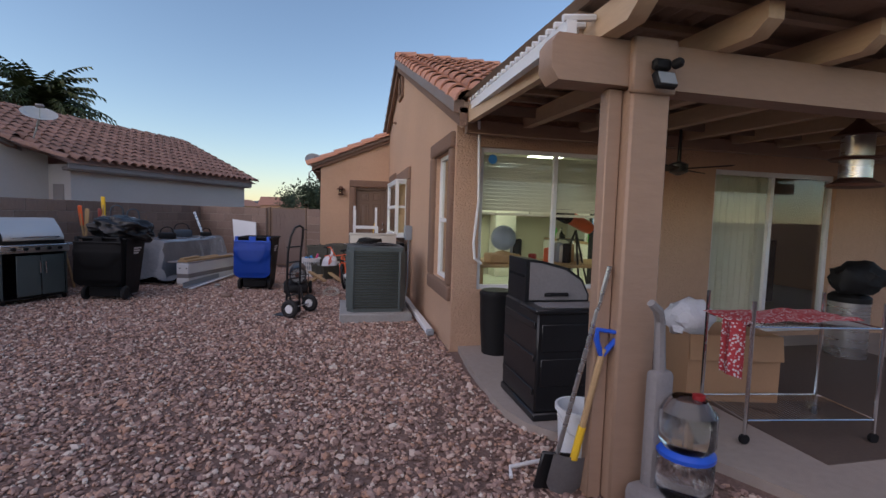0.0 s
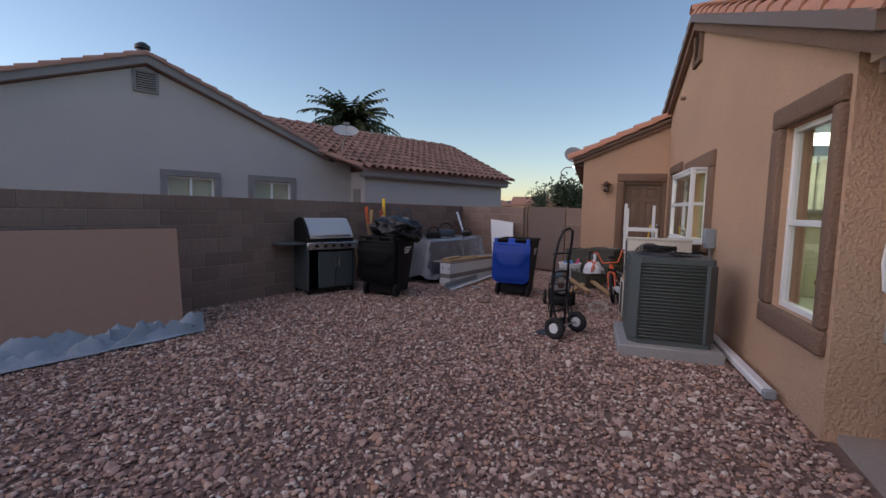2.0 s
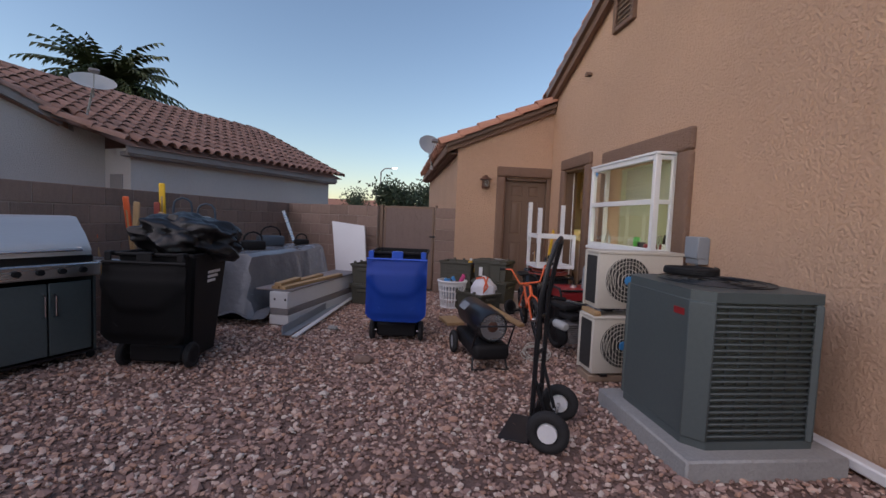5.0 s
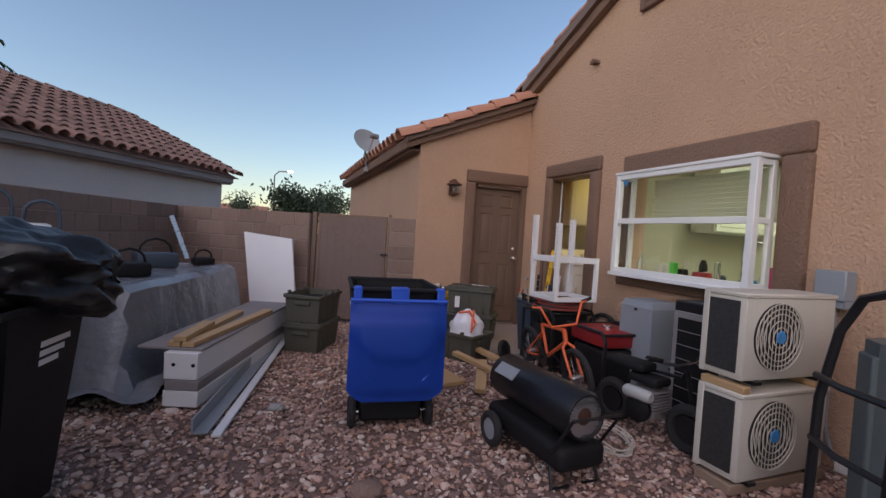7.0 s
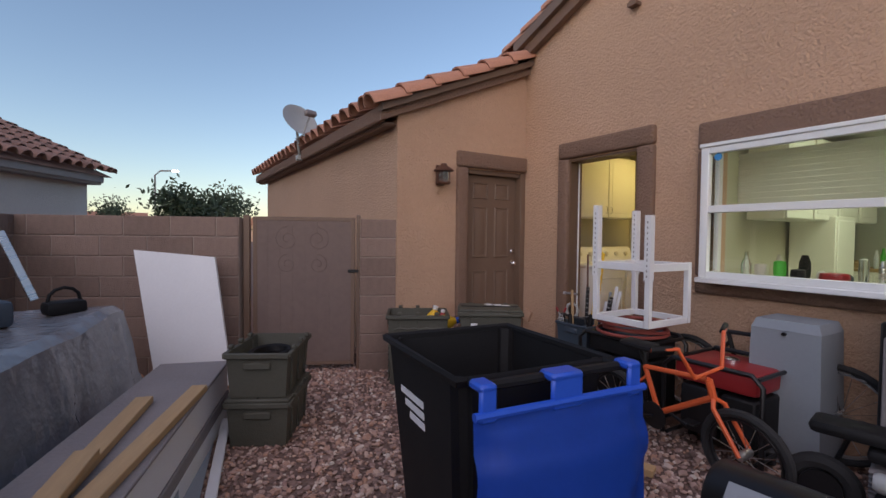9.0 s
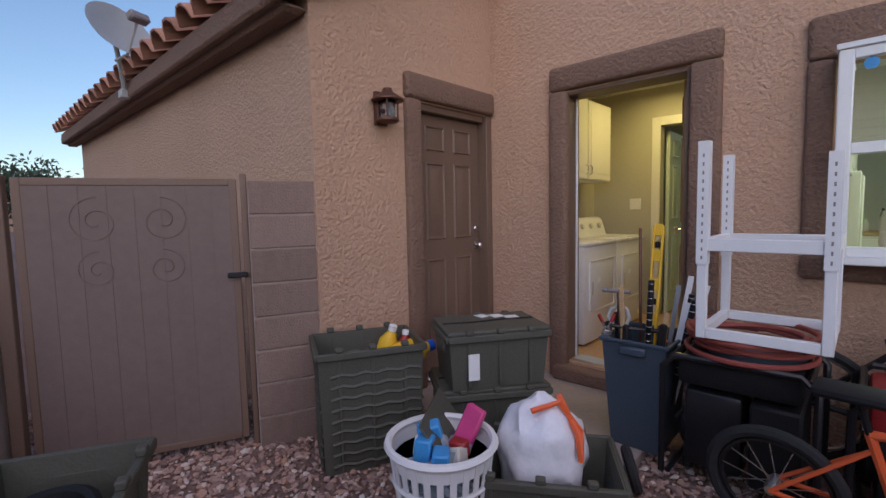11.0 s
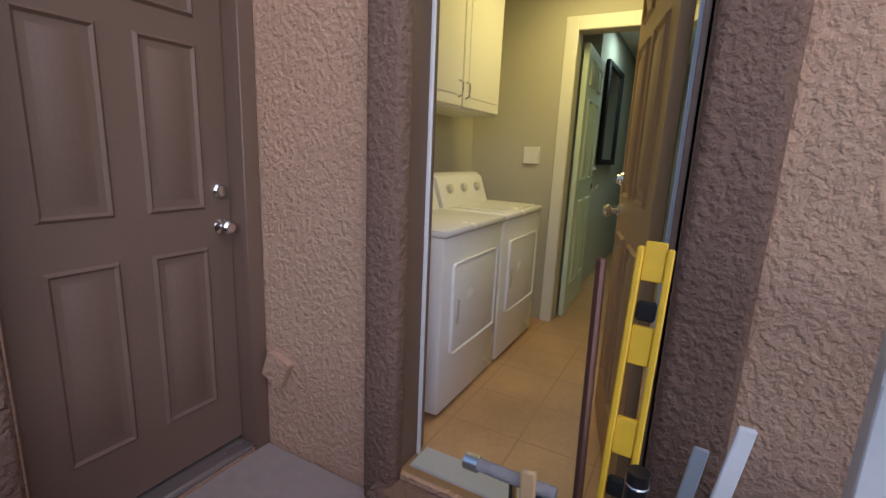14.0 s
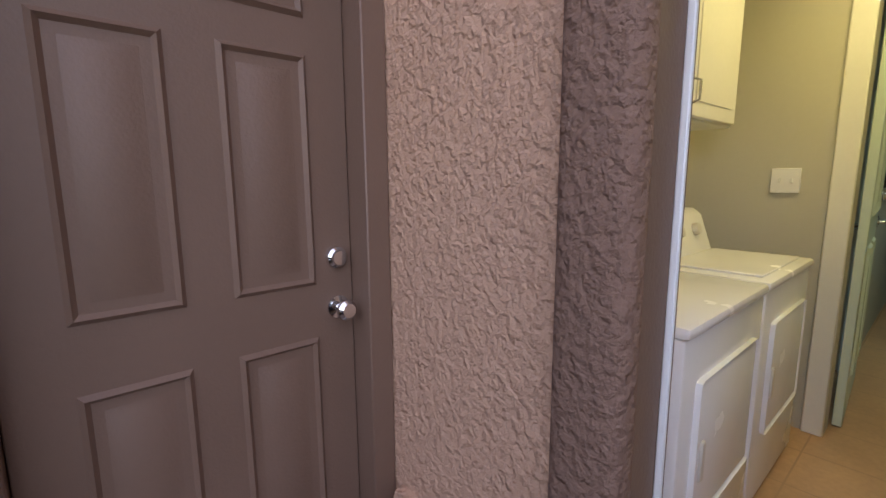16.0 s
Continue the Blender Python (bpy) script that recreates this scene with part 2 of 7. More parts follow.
M["glass"] = glass_material("pane_glass", (0.93, 0.97, 0.95))
M["clear"] = glass_material("clear_plastic", (0.75, 0.80, 0.84), 0.12)
M["glow"] = emitter("lamp_glow", (1.0, 0.97, 0.9), 6.0)


# ---- mesh helpers ----
def box(bm, x0, y0, z0, x1, y1, z1, bev=0.0, m=None, seg=1):
    r = bmesh.ops.create_cube(bm, size=1.0)["verts"]
    bmesh.ops.transform(bm, verts=r, matrix=Matrix.LocRotScale(((x0 + x1) / 2, (y0 + y1) / 2, (z0 + z1) / 2), None, (abs(x1 - x0), abs(y1 - y0), abs(z1 - z0))))
    if bev:
        e = list({k for v in r for k in v.link_edges})
        r = bmesh.ops.bevel(bm, geom=e, offset=bev, segments=seg, affect="EDGES", profile=0.5)["verts"] + [v for v in r if v.is_valid]
        r = list(set(r))
    if m is not None:
        bmesh.ops.transform(bm, verts=r, matrix=m)
    return bm


def rod(bm, pts, r, seg=8, closed=False):
    """A tube along a line of points."""
    pts = [Vector(p) for p in pts]
    n, rings = len(pts), []
    prev = None
    for i, p in enumerate(pts):
        a = pts[(i - 1) % n] if (closed or i > 0) else p
        b = pts[(i + 1) % n] if (closed or i < n - 1) else p
        d = (b - a).normalized()
        if prev is None:
            prev = d.orthogonal().normalized()
        prev = (prev - d * prev.dot(d)).normalized()
        q = d.cross(prev)
        rr = r[i] if isinstance(r, (list, tuple)) else r
        rings.append([bm.verts.new(p + rr * (math.cos(2 * math.pi * k / seg) * prev + math.sin(2 * math.pi * k / seg) * q)) for k in range(seg)])
    for i in range(n if closed else n - 1):
        A, B_ = rings[i], rings[(i + 1) % n]
        for k in range(seg):
            bm.faces.new((A[k], A[(k + 1) % seg], B_[(k + 1) % seg], B_[k]))
    if not closed:
        bm.faces.new(rings[0][::-1])
        bm.faces.new(rings[-1])
    return bm


def lathe(bm, prof, seg=20, m=None):
    """A turned body from (radius, height) pairs."""
    m = m or Matrix()
    rings = [[bm.verts.new(m @ Vector((r * math.cos(2 * math.pi * k / seg), r * math.sin(2 * math.pi * k / seg), z))) for k in range(seg)] for r, z in prof]
    for A, B_ in zip(rings, rings[1:]):
        for k in range(seg):
            bm.faces.new((A[k], A[(k + 1) % seg], B_[(k + 1) % seg], B_[k]))
    for ring, flip in ((rings[0], True), (rings[-1], False)):
        if (Vector(ring[0].co) - Vector(ring[seg // 2].co)).length > 1e-4:
            bm.faces.new(ring[::-1] if flip else ring)
    return bm


def prism(bm, poly, h, m=None):
    """A flat outline (x, y) raised by h along z."""
    m = m or Matrix()
    lo = [bm.verts.new(m @ Vector((x, y, 0))) for x, y in poly]
    hi = [bm.verts.new(m @ Vector((x, y, h))) for x, y in poly]
    n = len(poly)
    for k in range(n):
        bm.faces.new((lo[k], lo[(k + 1) % n], hi[(k + 1) % n], hi[k]))
    bm.faces.new(lo[::-1])
    bm.faces.new(hi)
    return bm


def frustum(bm, a, b, m=None):
    """A box that tapers: a and b are (x0, y0, x1, y1, z)."""
    m = m or Matrix()
    v = [bm.verts.new(m @ Vector((x, y, q[4]))) for q in (a, b) for x, y in ((q[0], q[1]), (q[2], q[1]), (q[2], q[3]), (q[0], q[3]))]
    for f in ((3, 2, 1, 0), (4, 5, 6, 7), (0, 1, 5, 4), (1, 2, 6, 5), (2, 3, 7, 6), (3, 0, 4, 7)):
        bm.faces.new([v[k] for k in f])
    return bm


def mesh_of(bm, name, material, smooth=True):
    bmesh.ops.recalc_face_normals(bm, faces=bm.faces[:])
    me = bpy.data.meshes.new(name)
    bm.to_mesh(me)
    bm.free()
    me.materials.append(M[material])
    if smooth:
        me.shade_smooth()
        me.set_sharp_from_angle(angle=radians(38))
    return me


def part(name, bm, material, parent=None, label="", m=None):
    ob = new(name, mesh_of(bm, name, material))
    ob.parent = parent
    if m is not None:
        ob.matrix_basis = m
    if label:
        ob["label"] = label
    return ob


def thing(name, label, category, m=None, group="", kind=""):
    ob = new(name)
    ob.empty_display_size = 0.1
    ob.matrix_basis = m or Matrix()
    return tagged(ob, label, category, group, kind)


def solid(name, bm, material, label, category, m=None, group="", kind=""):
    """A thing that is one mesh."""
    ob = part(name, bm, material)
    ob.matrix_basis = m or Matrix()
    return tagged(ob, label, category, group, kind)


def raw(name, verts, faces, material, smooth=True):
    me = bpy.data.meshes.new(name)
    me.from_pydata(verts, [], faces)
    me.materials.append(M[material])
    if smooth:
        me.shade_smooth()
        me.set_sharp_from_angle(angle=radians(50))
    return me


B = bmesh.new
GZ = -0.06

# ---- ground ----
bm = B()
bmesh.ops.create_grid(bm, x_segments=120, y_segments=120, size=600)
for v in bm.verts:
    v.co.z = GZ - 0.015
ground = solid("ground", bm, "soil", "bare reddish-brown desert ground under the gravel", "ground", kind="structure")

# gravel: small broken stones lying on the ground
rng = np.random.default_rng(4)
ico_v = []
ico = B()
bmesh.ops.create_icosphere(ico, subdivisions=1, radius=1.0)
ico_v = np.array([v.co[:] for v in ico.verts])
ico_f = np.array([[v.index for v in f.verts] for f in ico.faces])
ico.free()


def stones(name, regions, material, label):
    P, S = [], []
    for x0, y0, x1, y1, dens, size in regions:
        k = int((x1 - x0) * (y1 - y0) * dens)
        P.append(np.column_stack((rng.uniform(x0, x1, k), rng.uniform(y0, y1, k))))
        S.append(size * rng.lognormal(0, 0.32, k))
    P, S = np.vstack(P), np.concatenate(S)
    keep = (P[:, 0] < 1.17) | ((P[:, 1] < 4.8) & (P[:, 1] < 3.9 - (P[:, 0] - 1.1) * 1.65))
    keep &= ~((P[:, 0] > -0.5) & (P[:, 1] > 12.3)) & (P[:, 0] > -5.65 + (P[:, 1] - 6.1) * 0.223 + 0.06)
    keep &= ~((P[:, 0] > 0.05) & (P[:, 1] > 10.75))
    P, S = P[keep], S[keep]
    n = len(P)
    ang, sc = rng.uniform(0, 6.283, n), rng.uniform(0.6, 1.25, (n, 3)) * S[:, None]
    sc[:, 2] *= 0.62
    tilt = rng.normal(0, 0.35, n)
    V = ico_v[None] * (1 + rng.normal(0, 0.2, (n, 12, 1))) * sc[:, None, :]
    c, s = np.cos(tilt)[:, None], np.sin(tilt)[:, None]
    V[:, :, 1], V[:, :, 2] = V[:, :, 1] * c - V[:, :, 2] * s, V[:, :, 1] * s + V[:, :, 2] * c
    c, s = np.cos(ang)[:, None], np.sin(ang)[:, None]
    V[:, :, 0], V[:, :, 1] = V[:, :, 0] * c - V[:, :, 1] * s, V[:, :, 0] * s + V[:, :, 1] * c
    V[:, :, :2] += P[:, None, :]
    V[:, :, 2] += GZ - 0.012 + rng.uniform(0, 0.012, n)[:, None]
    F = (ico_f[None] + (np.arange(n) * 12)[:, None, None]).reshape(-1, 3)
    me = bpy.data.meshes.new(name)
    me.vertices.add(n * 12)
    me.vertices.foreach_set("co", V.reshape(-1).astype(np.float32))
    me.loops.add(len(F) * 3)
    me.loops.foreach_set("vertex_index", F.reshape(-1).astype(np.int32))
    me.polygons.add(len(F))
    me.polygons.foreach_set("loop_start", (np.arange(len(F)) * 3).astype(np.int32))
    me.polygons.foreach_set("loop_total", np.full(len(F), 3, np.int32))
    me.update(calc_edges=True)
    me.shade_flat()
    me.materials.append(M[material])
    return tagged(new(name, me), label, "gravel", kind="stuff")


stones("gravel", [(-6.5, -1.0, 3.0, 9.5, 1200, 0.0150), (-4.5, 9.5, 0.6, 14.2, 1350, 0.0150)], "stone", "loose mauve and tan crushed landscaping gravel")

# ---- house walls ----
WX, EY, PY = 1.19, 12.28, 4.85


def cells(holes, a0, a1, z0, z1):
    """The rectangles that are left of a wall once its openings are cut."""
    xs = sorted({a0, a1, *[h[0] for h in holes], *[h[1] for h in holes]})
    out = []
    for p, q in zip(xs, xs[1:]):
        cut = sorted([(h[2], h[3]) for h in holes if h[0] <= p and h[1] >= q])
        z = z0
        for lo, hi in cut:
            if lo > z:
                out.append((p, q, z, lo))
            z = hi
        if z < z1:
            out.append((p, q, z, z1))
    return out


WIN1 = (5.02, 5.9, 0.66, 2.18)
KIT = (8.42, 10.0, 1.04, 2.08)
LDOOR = (10.71, 11.58, 0.12, 2.2)
bm = B()
for p, q, lo, hi in cells([WIN1, KIT, LDOOR], PY, EY, -0.3, 2.5):
    box(bm, WX, p, lo, WX + 0.2, q, hi)
prism(bm, [(PY, 2.5), (EY, 2.5), (EY, 3.6), (9.8, 4.57), (PY, 2.62)], 0.2, Matrix(((0, 0, 1, WX), (1, 0, 0, 0), (0, 1, 0, 0), (0, 0, 0, 1))))
wall_w = solid("wall_west", bm, "stucco", "tan lace-textured stucco side wall of the house", "wall", kind="structure")
BW = (1.47, 3.3, 0.62, 2.2)
SL = (4.5, 6.4, 0.04, 2.12)
bm = B()
for p, q, lo, hi in cells([BW, SL], WX + 0.2, 10.0, -0.3, 2.75):
    box(bm, p, PY, lo, q, PY + 0.2, hi)
solid("wall_south", bm, "stucco", "tan stucco wall behind the covered patio", "wall", kind="structure")
bm = B()
D1 = (0.33, 1.14, 0.0, 2.12)
for p, q, lo, hi in cells([D1], -0.56, WX, -0.3, 2.5):
    box(bm, p, EY, lo, q, EY + 0.25, hi)
prism(bm, [(-0.56, 2.5), (WX, 2.5), (WX, 3.36), (-0.56, 2.62)], 0.25, Matrix(((1, 0, 0, 0), (0, 0, -1, EY + 0.25), (0, 1, 0, 0), (0, 0, 0, 1))))
solid("wall_garage_front", bm, "stucco", "tan stucco return wall beside the side door", "wall", kind="structure")
bm = B()
box(bm, -0.56, EY + 0.25, -0.3, -0.36, 19.0, 2.6)
box(bm, -0.36, 18.8, -0.3, 8, 19.0, 2.6)
box(bm, 9.8, 5.05, -0.3, 10.0, 18.8, 2.6)
solid("wall_garage_side", bm, "stucco", "tan stucco side wall of the garage", "wall", kind="structure")


# stucco surrounds: one band a side, set proud of the wall
def surround_x(name, o, i, sill=True):
    th = thing(name, "dark brown textured stucco surround around the opening", "trim", kind="structure")
    d0, d1 = WX - 0.055, WX + 0.03
    for nm, r in (("jamb", (o[0], i[0], i[2] if sill else o[2], i[3])), ("jamb", (i[1], o[1], i[2] if sill else o[2], i[3])), ("lintel", (o[0], o[1], i[3], o[3]))) + ((("sill", (o[0], o[1], o[2], i[2])),) if sill else ()):
        part(nm, box(B(), d0, r[0], r[2], d1, r[1], r[3], 0.03, seg=3), "stucco_trim", th)
    return th


surround_x("trim_side_window", (4.9, 6.1, 0.48, 2.36), WIN1)
surround_x("trim_kitchen", (8.2, 10.12, 0.9, 2.31), KIT)
surround_x("trim_laundry_door", (10.52, 11.69, -0.1, 2.39), (10.7, 11.54, 0.12, 2.21), sill=False)
th = thing("trim_garage_door", "dark brown stucco surround around the side door", "trim", kind="structure")
part("jamb", box(B(), 0.17, EY - 0.045, -0.1, 0.32, EY + 0.03, 2.13, 0.028, seg=3), "stucco_trim", th)
part("lintel", box(B(), 0.17, EY - 0.05, 2.13, WX + 0.0, EY + 0.03, 2.31, 0.028, seg=3), "stucco_trim", th)

# gable edges: fascia boards and barge
def slope_box(bm, y0, z0, y1, z1, x0, x1, t0, t1):
    v = [bm.verts.new(c) for c in ((x0, y0, z0 + t0), (x1, y0, z0 + t0), (x1, y1, z1 + t0), (x0, y1, z1 + t0), (x0, y0, z0 + t1), (x1, y0, z0 + t1), (x1, y1, z1 + t1), (x0, y1, z1 + t1))]
    for f in ((3, 2, 1, 0), (4, 5, 6, 7), (0, 1, 5, 4), (1, 2, 6, 5), (2, 3, 7, 6), (3, 0, 4, 7)):
        bm.faces.new([v[k] for k in f])
    return bm


roof = thing("house_roof", "terracotta barrel-tile gable roof with brown barge boards", "roof", kind="structure")
part("deck", slope_box(B(), 4.35, 2.40, 9.8, 4.52, WX - 0.06, 10, 0.03, 0.13), "deck_wood", roof)
part("deck", slope_box(B(), 9.8, 4.52, 15.5, 2.35, WX - 0.06, 10, 0.03, 0.13), "deck_wood", roof)
for a in ((4.35, 2.40, 9.8, 4.52), (12.35, 3.55, 9.8, 4.52)):
    part("barge_board", slope_box(B(), *a, WX - 0.10, WX - 0.02, -0.10, 0.08), "stucco_trim", roof)
    part("barge_moulding", slope_box(B(), *a, WX - 0.16, WX - 0.06, 0.03, 0.15), "brown_paint", roof)


def tile_arc(V, F, p, along, across, up, length, r, taper=0.86, seg=5, thick=0.016):
    """One barrel tile: p is the middle of its lower end."""
    base = len(V)
    for t, k in ((0, 1.0), (1, taper)):
        for rr in (r * k, r * k - thick):
            for j in range(seg + 1):
                a = math.pi * j / seg
                V.append(p + along * (t * length) + across * (rr * math.cos(a)) + up * (rr * math.sin(a) + (1 - t) * 0.03))
    n = seg + 1
    for j in range(seg):
        F.append((base + j, base + j + 1, base + 2 * n + j + 1, base + 2 * n + j))
        F.append((base + n + j + 1, base + n + j, base + j, base + j + 1)[::-1])
        F.append((base + 3 * n + j + 1, base + 3 * n + j, base + n + j, base + n + j + 1))


def tile_field(name, origin, across, along, ncol, nrow, pitch, row, material, parent, keep=None, r=None):
    V, F = [], []
    origin, across, along = Vector(origin), Vector(across).normalized(), Vector(along).normalized()
    up = across.cross(along)
    if up.z < 0:
        up = -up
    r = r or pitch * 0.42
    rnd = random.Random(name)
    for i in range(ncol):
        for j in range(nrow):
            if keep and not keep(i, j):
                continue
            p = origin + across * ((i + 0.5) * pitch) + along * (j * row) + up * (rnd.uniform(0, 0.008)) + across * rnd.uniform(-0.006, 0.006)
            tile_arc(V, F, p, along, across, up, row * 1.18, r)
    ob = new(name, raw(name, V, F, material))
    ob.parent = parent
    ob["kind"] = "stuff"
    return ob


sl_dir = Vector((0, 9.8 - 4.35, 4.52 - 2.40)).normalized()
tile_field("roof_tiles", (WX + 0.12, 4.35, 2.56), (1, 0, 0), sl_dir, 26, 15, 0.30, 0.385, "tile", roof)
part("tile_underlay", slope_box(B(), 4.35, 2.40, 9.8, 4.52, WX - 0.02, 10, 0.135, 0.165), "tile", roof)
part("tile_underlay", slope_box(B(), 9.8, 4.52, 15.5, 2.35, WX - 0.02, 10, 0.135, 0.165), "tile", roof)


def rake_tiles(name, a, b, n, r, parent, out, material="tile", lap=0.07):
    """A row of rounded edge tiles from a up to b, each a separate piece."""
    a, b = Vector(a), Vector(b)
    d = (b - a).normalized()
    step = (b - a).length / n
    V, F = [], []
    across = Vector(out)
    up = d.cross(across)
    if up.z < 0:
        up = -up
    tile_arc(V, F, Vector((0, 0, 0)), d, across, up, step + lap, r, 0.88, 7, 0.02)
    me = raw(name, V, F, material)
    for k in range(n):
        ob = new(name, me)
        ob.parent = parent
        ob.location = a + d * (k * step)


rake_tiles("rake_tile", (WX - 0.04, 4.32, 2.50), (WX - 0.04, 9.8, 4.66), 15, 0.125, roof, (1, 0, 0))
rake_tiles("rake_tile", (WX - 0.04, 12.9, 3.49), (WX - 0.04, 9.8, 4.66), 9, 0.125, roof, (1, 0, 0))
rake_tiles("ridge_tile", (9.9, 9.8, 4.70), (WX - 0.1, 9.8, 4.70), 24, 0.13, roof, (0, 1, 0))

# garage roof: falls towards the yard
groof = thing("garage_roof", "terracotta tile roof over the garage with brown fascia", "roof", kind="structure")
bm = B()
for (x0, z0, x1, z1, y0, y1, t0, t1) in ((-0.77, 2.534, 4.2, 4.62, EY - 0.02, 19.2, 0.0, 0.12),):
    v = [bm.verts.new(c) for c in ((x0, y0, z0 + t0), (x1, y0, z1 + t0), (x1, y1, z1 + t0), (x0, y1, z0 + t0), (x0, y0, z0 + t1), (x1, y0, z1 + t1), (x1, y1, z1 + t1), (x0, y1, z0 + t1))]
    for f in ((3, 2, 1, 0), (4, 5, 6, 7), (0, 1, 5, 4), (1, 2, 6, 5), (2, 3, 7, 6), (3, 0, 4, 7)):
        bm.faces.new([v[k] for k in f])
part("deck", bm, "stucco_trim", groof)


def rake_bar(y0, y1, t0, t1, mname, nm):
    bm = B()
    x0, z0, x1, z1 = -0.78, 2.53, WX + 0.02, 3.36
    v = [bm.verts.new(c) for c in ((x0, y0, z0 + t0), (x1, y0, z1 + t0), (x1, y1, z1 + t0), (x0, y1, z0 + t0), (x0, y0, z0 + t1), (x1, y0, z1 + t1), (x1, y1, z1 + t1), (x0, y1, z0 + t1))]
    for f in ((3, 2, 1, 0), (4, 5, 6, 7), (0, 1, 5, 4), (1, 2, 6, 5), (2, 3, 7, 6), (3, 0, 4, 7)):
        bm.faces.new([v[k] for k in f])
    return part(nm, bm, mname, groof)


rake_bar(EY - 0.07, EY + 0.02, -0.03, 0.07, "stucco_trim", "barge_board")
rake_bar(EY - 0.12, EY + 0.0, 0.06, 0.13, "brown_paint", "barge_moulding")
rake_tiles("rake_tile", (-0.88, EY - 0.05, 2.60), (WX, EY - 0.05, 3.50), 6, 0.13, groof, (0, 1, 0))
part("fascia", box(B(), -0.78, EY, 2.50, -0.70, 19.2, 2.62, 0.02), "stucco_trim", groof)
part("fascia", box(B(), -0.72, EY, 2.47, -0.56, 19.2, 2.52, 0.03), "stucco_trim", groof)
tile_field("roof_tiles", (-0.82, EY + 0.1, 2.65), (0, 1, 0), (5.05, 0, 2.12), 23, 9, 0.30, 0.385, "tile", groof)

# ---- rooms behind the openings ----
bm = B()
box(bm, WX + 0.2, 5.05, -0.05, 9.8, 10.3, 0.1)
box(bm, 5.4, 5.05, 0.1, 5.55, 10.3, 2.6)
room = solid("wall_kitchen_inner", bm, "wall_in", "pale green-grey painted interior wall", "wall", kind="structure")
lw = thing("wall_laundry", "warm grey painted laundry and hall walls", "wall", kind="structure")
part("partition", box(B(), WX + 0.2, 10.36, 0.1, 5.4, 10.46, 2.6), "wall_laundry", lw)
bm = B()
for p, q, lo, hi in cells([(10.6, 11.51, 0.1, 2.19)], 10.46, EY + 0.25, 0.1, 2.6):
    box(bm, 3.2, p, lo, 3.32, q, hi)
part("door_wall", bm, "wall_laundry", lw)
part("back_wall", box(B(), WX + 0.2, EY - 0.02, 0.1, 3.2, EY + 0.2, 2.6), "wall_laundry", lw)
part("hall_end", box(B(), 6.9, 10.46, 0.1, 7.0, EY, 2.6), "wall_in", lw)
part("hall_wall", box(B(), 4.25, 11.56, 0.1, 6.9, EY, 2.6), "wall_in", lw)
solid("floor_laundry", box(B(), WX + 0.02, 10.46, 0.0, 6.9, EY - 0.02, 0.12), "floor_tile", "mottled tan ceramic tile floor", "floor", kind="structure")
solid("ceiling", box(B(), WX + 0.2, 5.05, 2.6, 9.8, EY, 2.7), "ceiling_white", "white painted interior ceiling", "ceiling", kind="structure")

# ---- fence of concrete blocks ----
FENCE = [((-3.9, 13.95), (-7.9, -4.0)), ((-1.95, 13.02), (-3.9, 13.95)), ((-0.52, 12.38), (-0.87, 12.52))]


def block_mesh(lx):
    return mesh_of(box(B(), 0.004, -0.09, 0.004, lx - 0.004, 0.09, 0.196, 0.006), "block", "block", False)


def block_wall(name, a, b, near, courses=8, label="weathered brown concrete block garden wall"):
    a, b = Vector((*a, 0)), Vector((*b, 0))
    L_ = (b - a).length
    ang = math.degrees(math.atan2(b.y - a.y, b.x - a.x))
    th = thing(name, label, "wall", pose(a.x, a.y, GZ - 0.02, 0, 0, ang), kind="structure")
    part("mortar", box(B(), 0.0, -0.082, -0.2, L_, 0.082, 0.2 * courses - 0.004), "mortar", th)
    n = max(1, round(L_ / 0.4))
    w = L_ / n
    me, half = block_mesh(w), block_mesh(w / 2)
    far = B()
    for c in range(courses):
        off = (c % 2) * w / 2 if n > 1 else 0
        spans = [(k * w + off, me) for k in range(n - (1 if off else 0))]
        if off:
            spans = [(0, half)] + spans + [(L_ - w / 2, half)]
        for s, data in spans:
            if s < near:
                ob = new("block", data)
                ob.parent = th
                ob.location = (s, 0, c * 0.2)
            else:
                ww = w if data is me else w / 2
                box(far, s + 0.004, -0.09, c * 0.2 + 0.004, s + ww - 0.004, 0.09, c * 0.2 + 0.196)
    if len(far.verts):
        part("far_blocks", far, "block", th)["kind"] = "stuff"
    else:
        far.free()
    return th


block_wall("wall_fence_west", *FENCE[0], 13.2)
block_wall("wall_fence_north", *FENCE[1], 99)
block_wall("wall_fence_pier", *FENCE[2], 99)

# unseen south and east walls, added to darken pane reflections and bounce light
block_wall("wall_unseen_south", (-7.9, -4.0), (11.5, -4.0), 0)
block_wall("wall_unseen_east", (11.5, -4.0), (11.5, 12.0), 0)

# ---- patio slab and concrete by the door ----
bm = B()
edge = [(1.28, 4.85), (1.22, 4.2), (1.20, 3.5), (1.22, 3.15), (1.29, 2.92), (1.42, 2.77), (1.6, 2.68), (2.0, 2.5), (2.25, 2.25), (2.5, 1.75), (2.9, 1.3), (3.4, 1.1), (10, 1.1), (10, 4.85)]
prism(bm, edge[::-1], 0.1, Matrix.Translation((0, 0, GZ - 0.05)))
solid("patio_slab", bm, "concrete", "tan concrete patio slab with a rounded corner", "patio", kind="structure")
solid("door_slab", box(B(), 0.0, 10.7, GZ - 0.1, WX, EY, -0.005, 0.015), "concrete", "small concrete landing by the side doors", "paving", kind="structure")
solid("doorstep", box(B(), 1.07, 10.6, -0.01, WX + 0.1, 11.62, 0.1, 0.015), "stucco_trim", "low painted concrete step under the open door", "step", kind="structure")
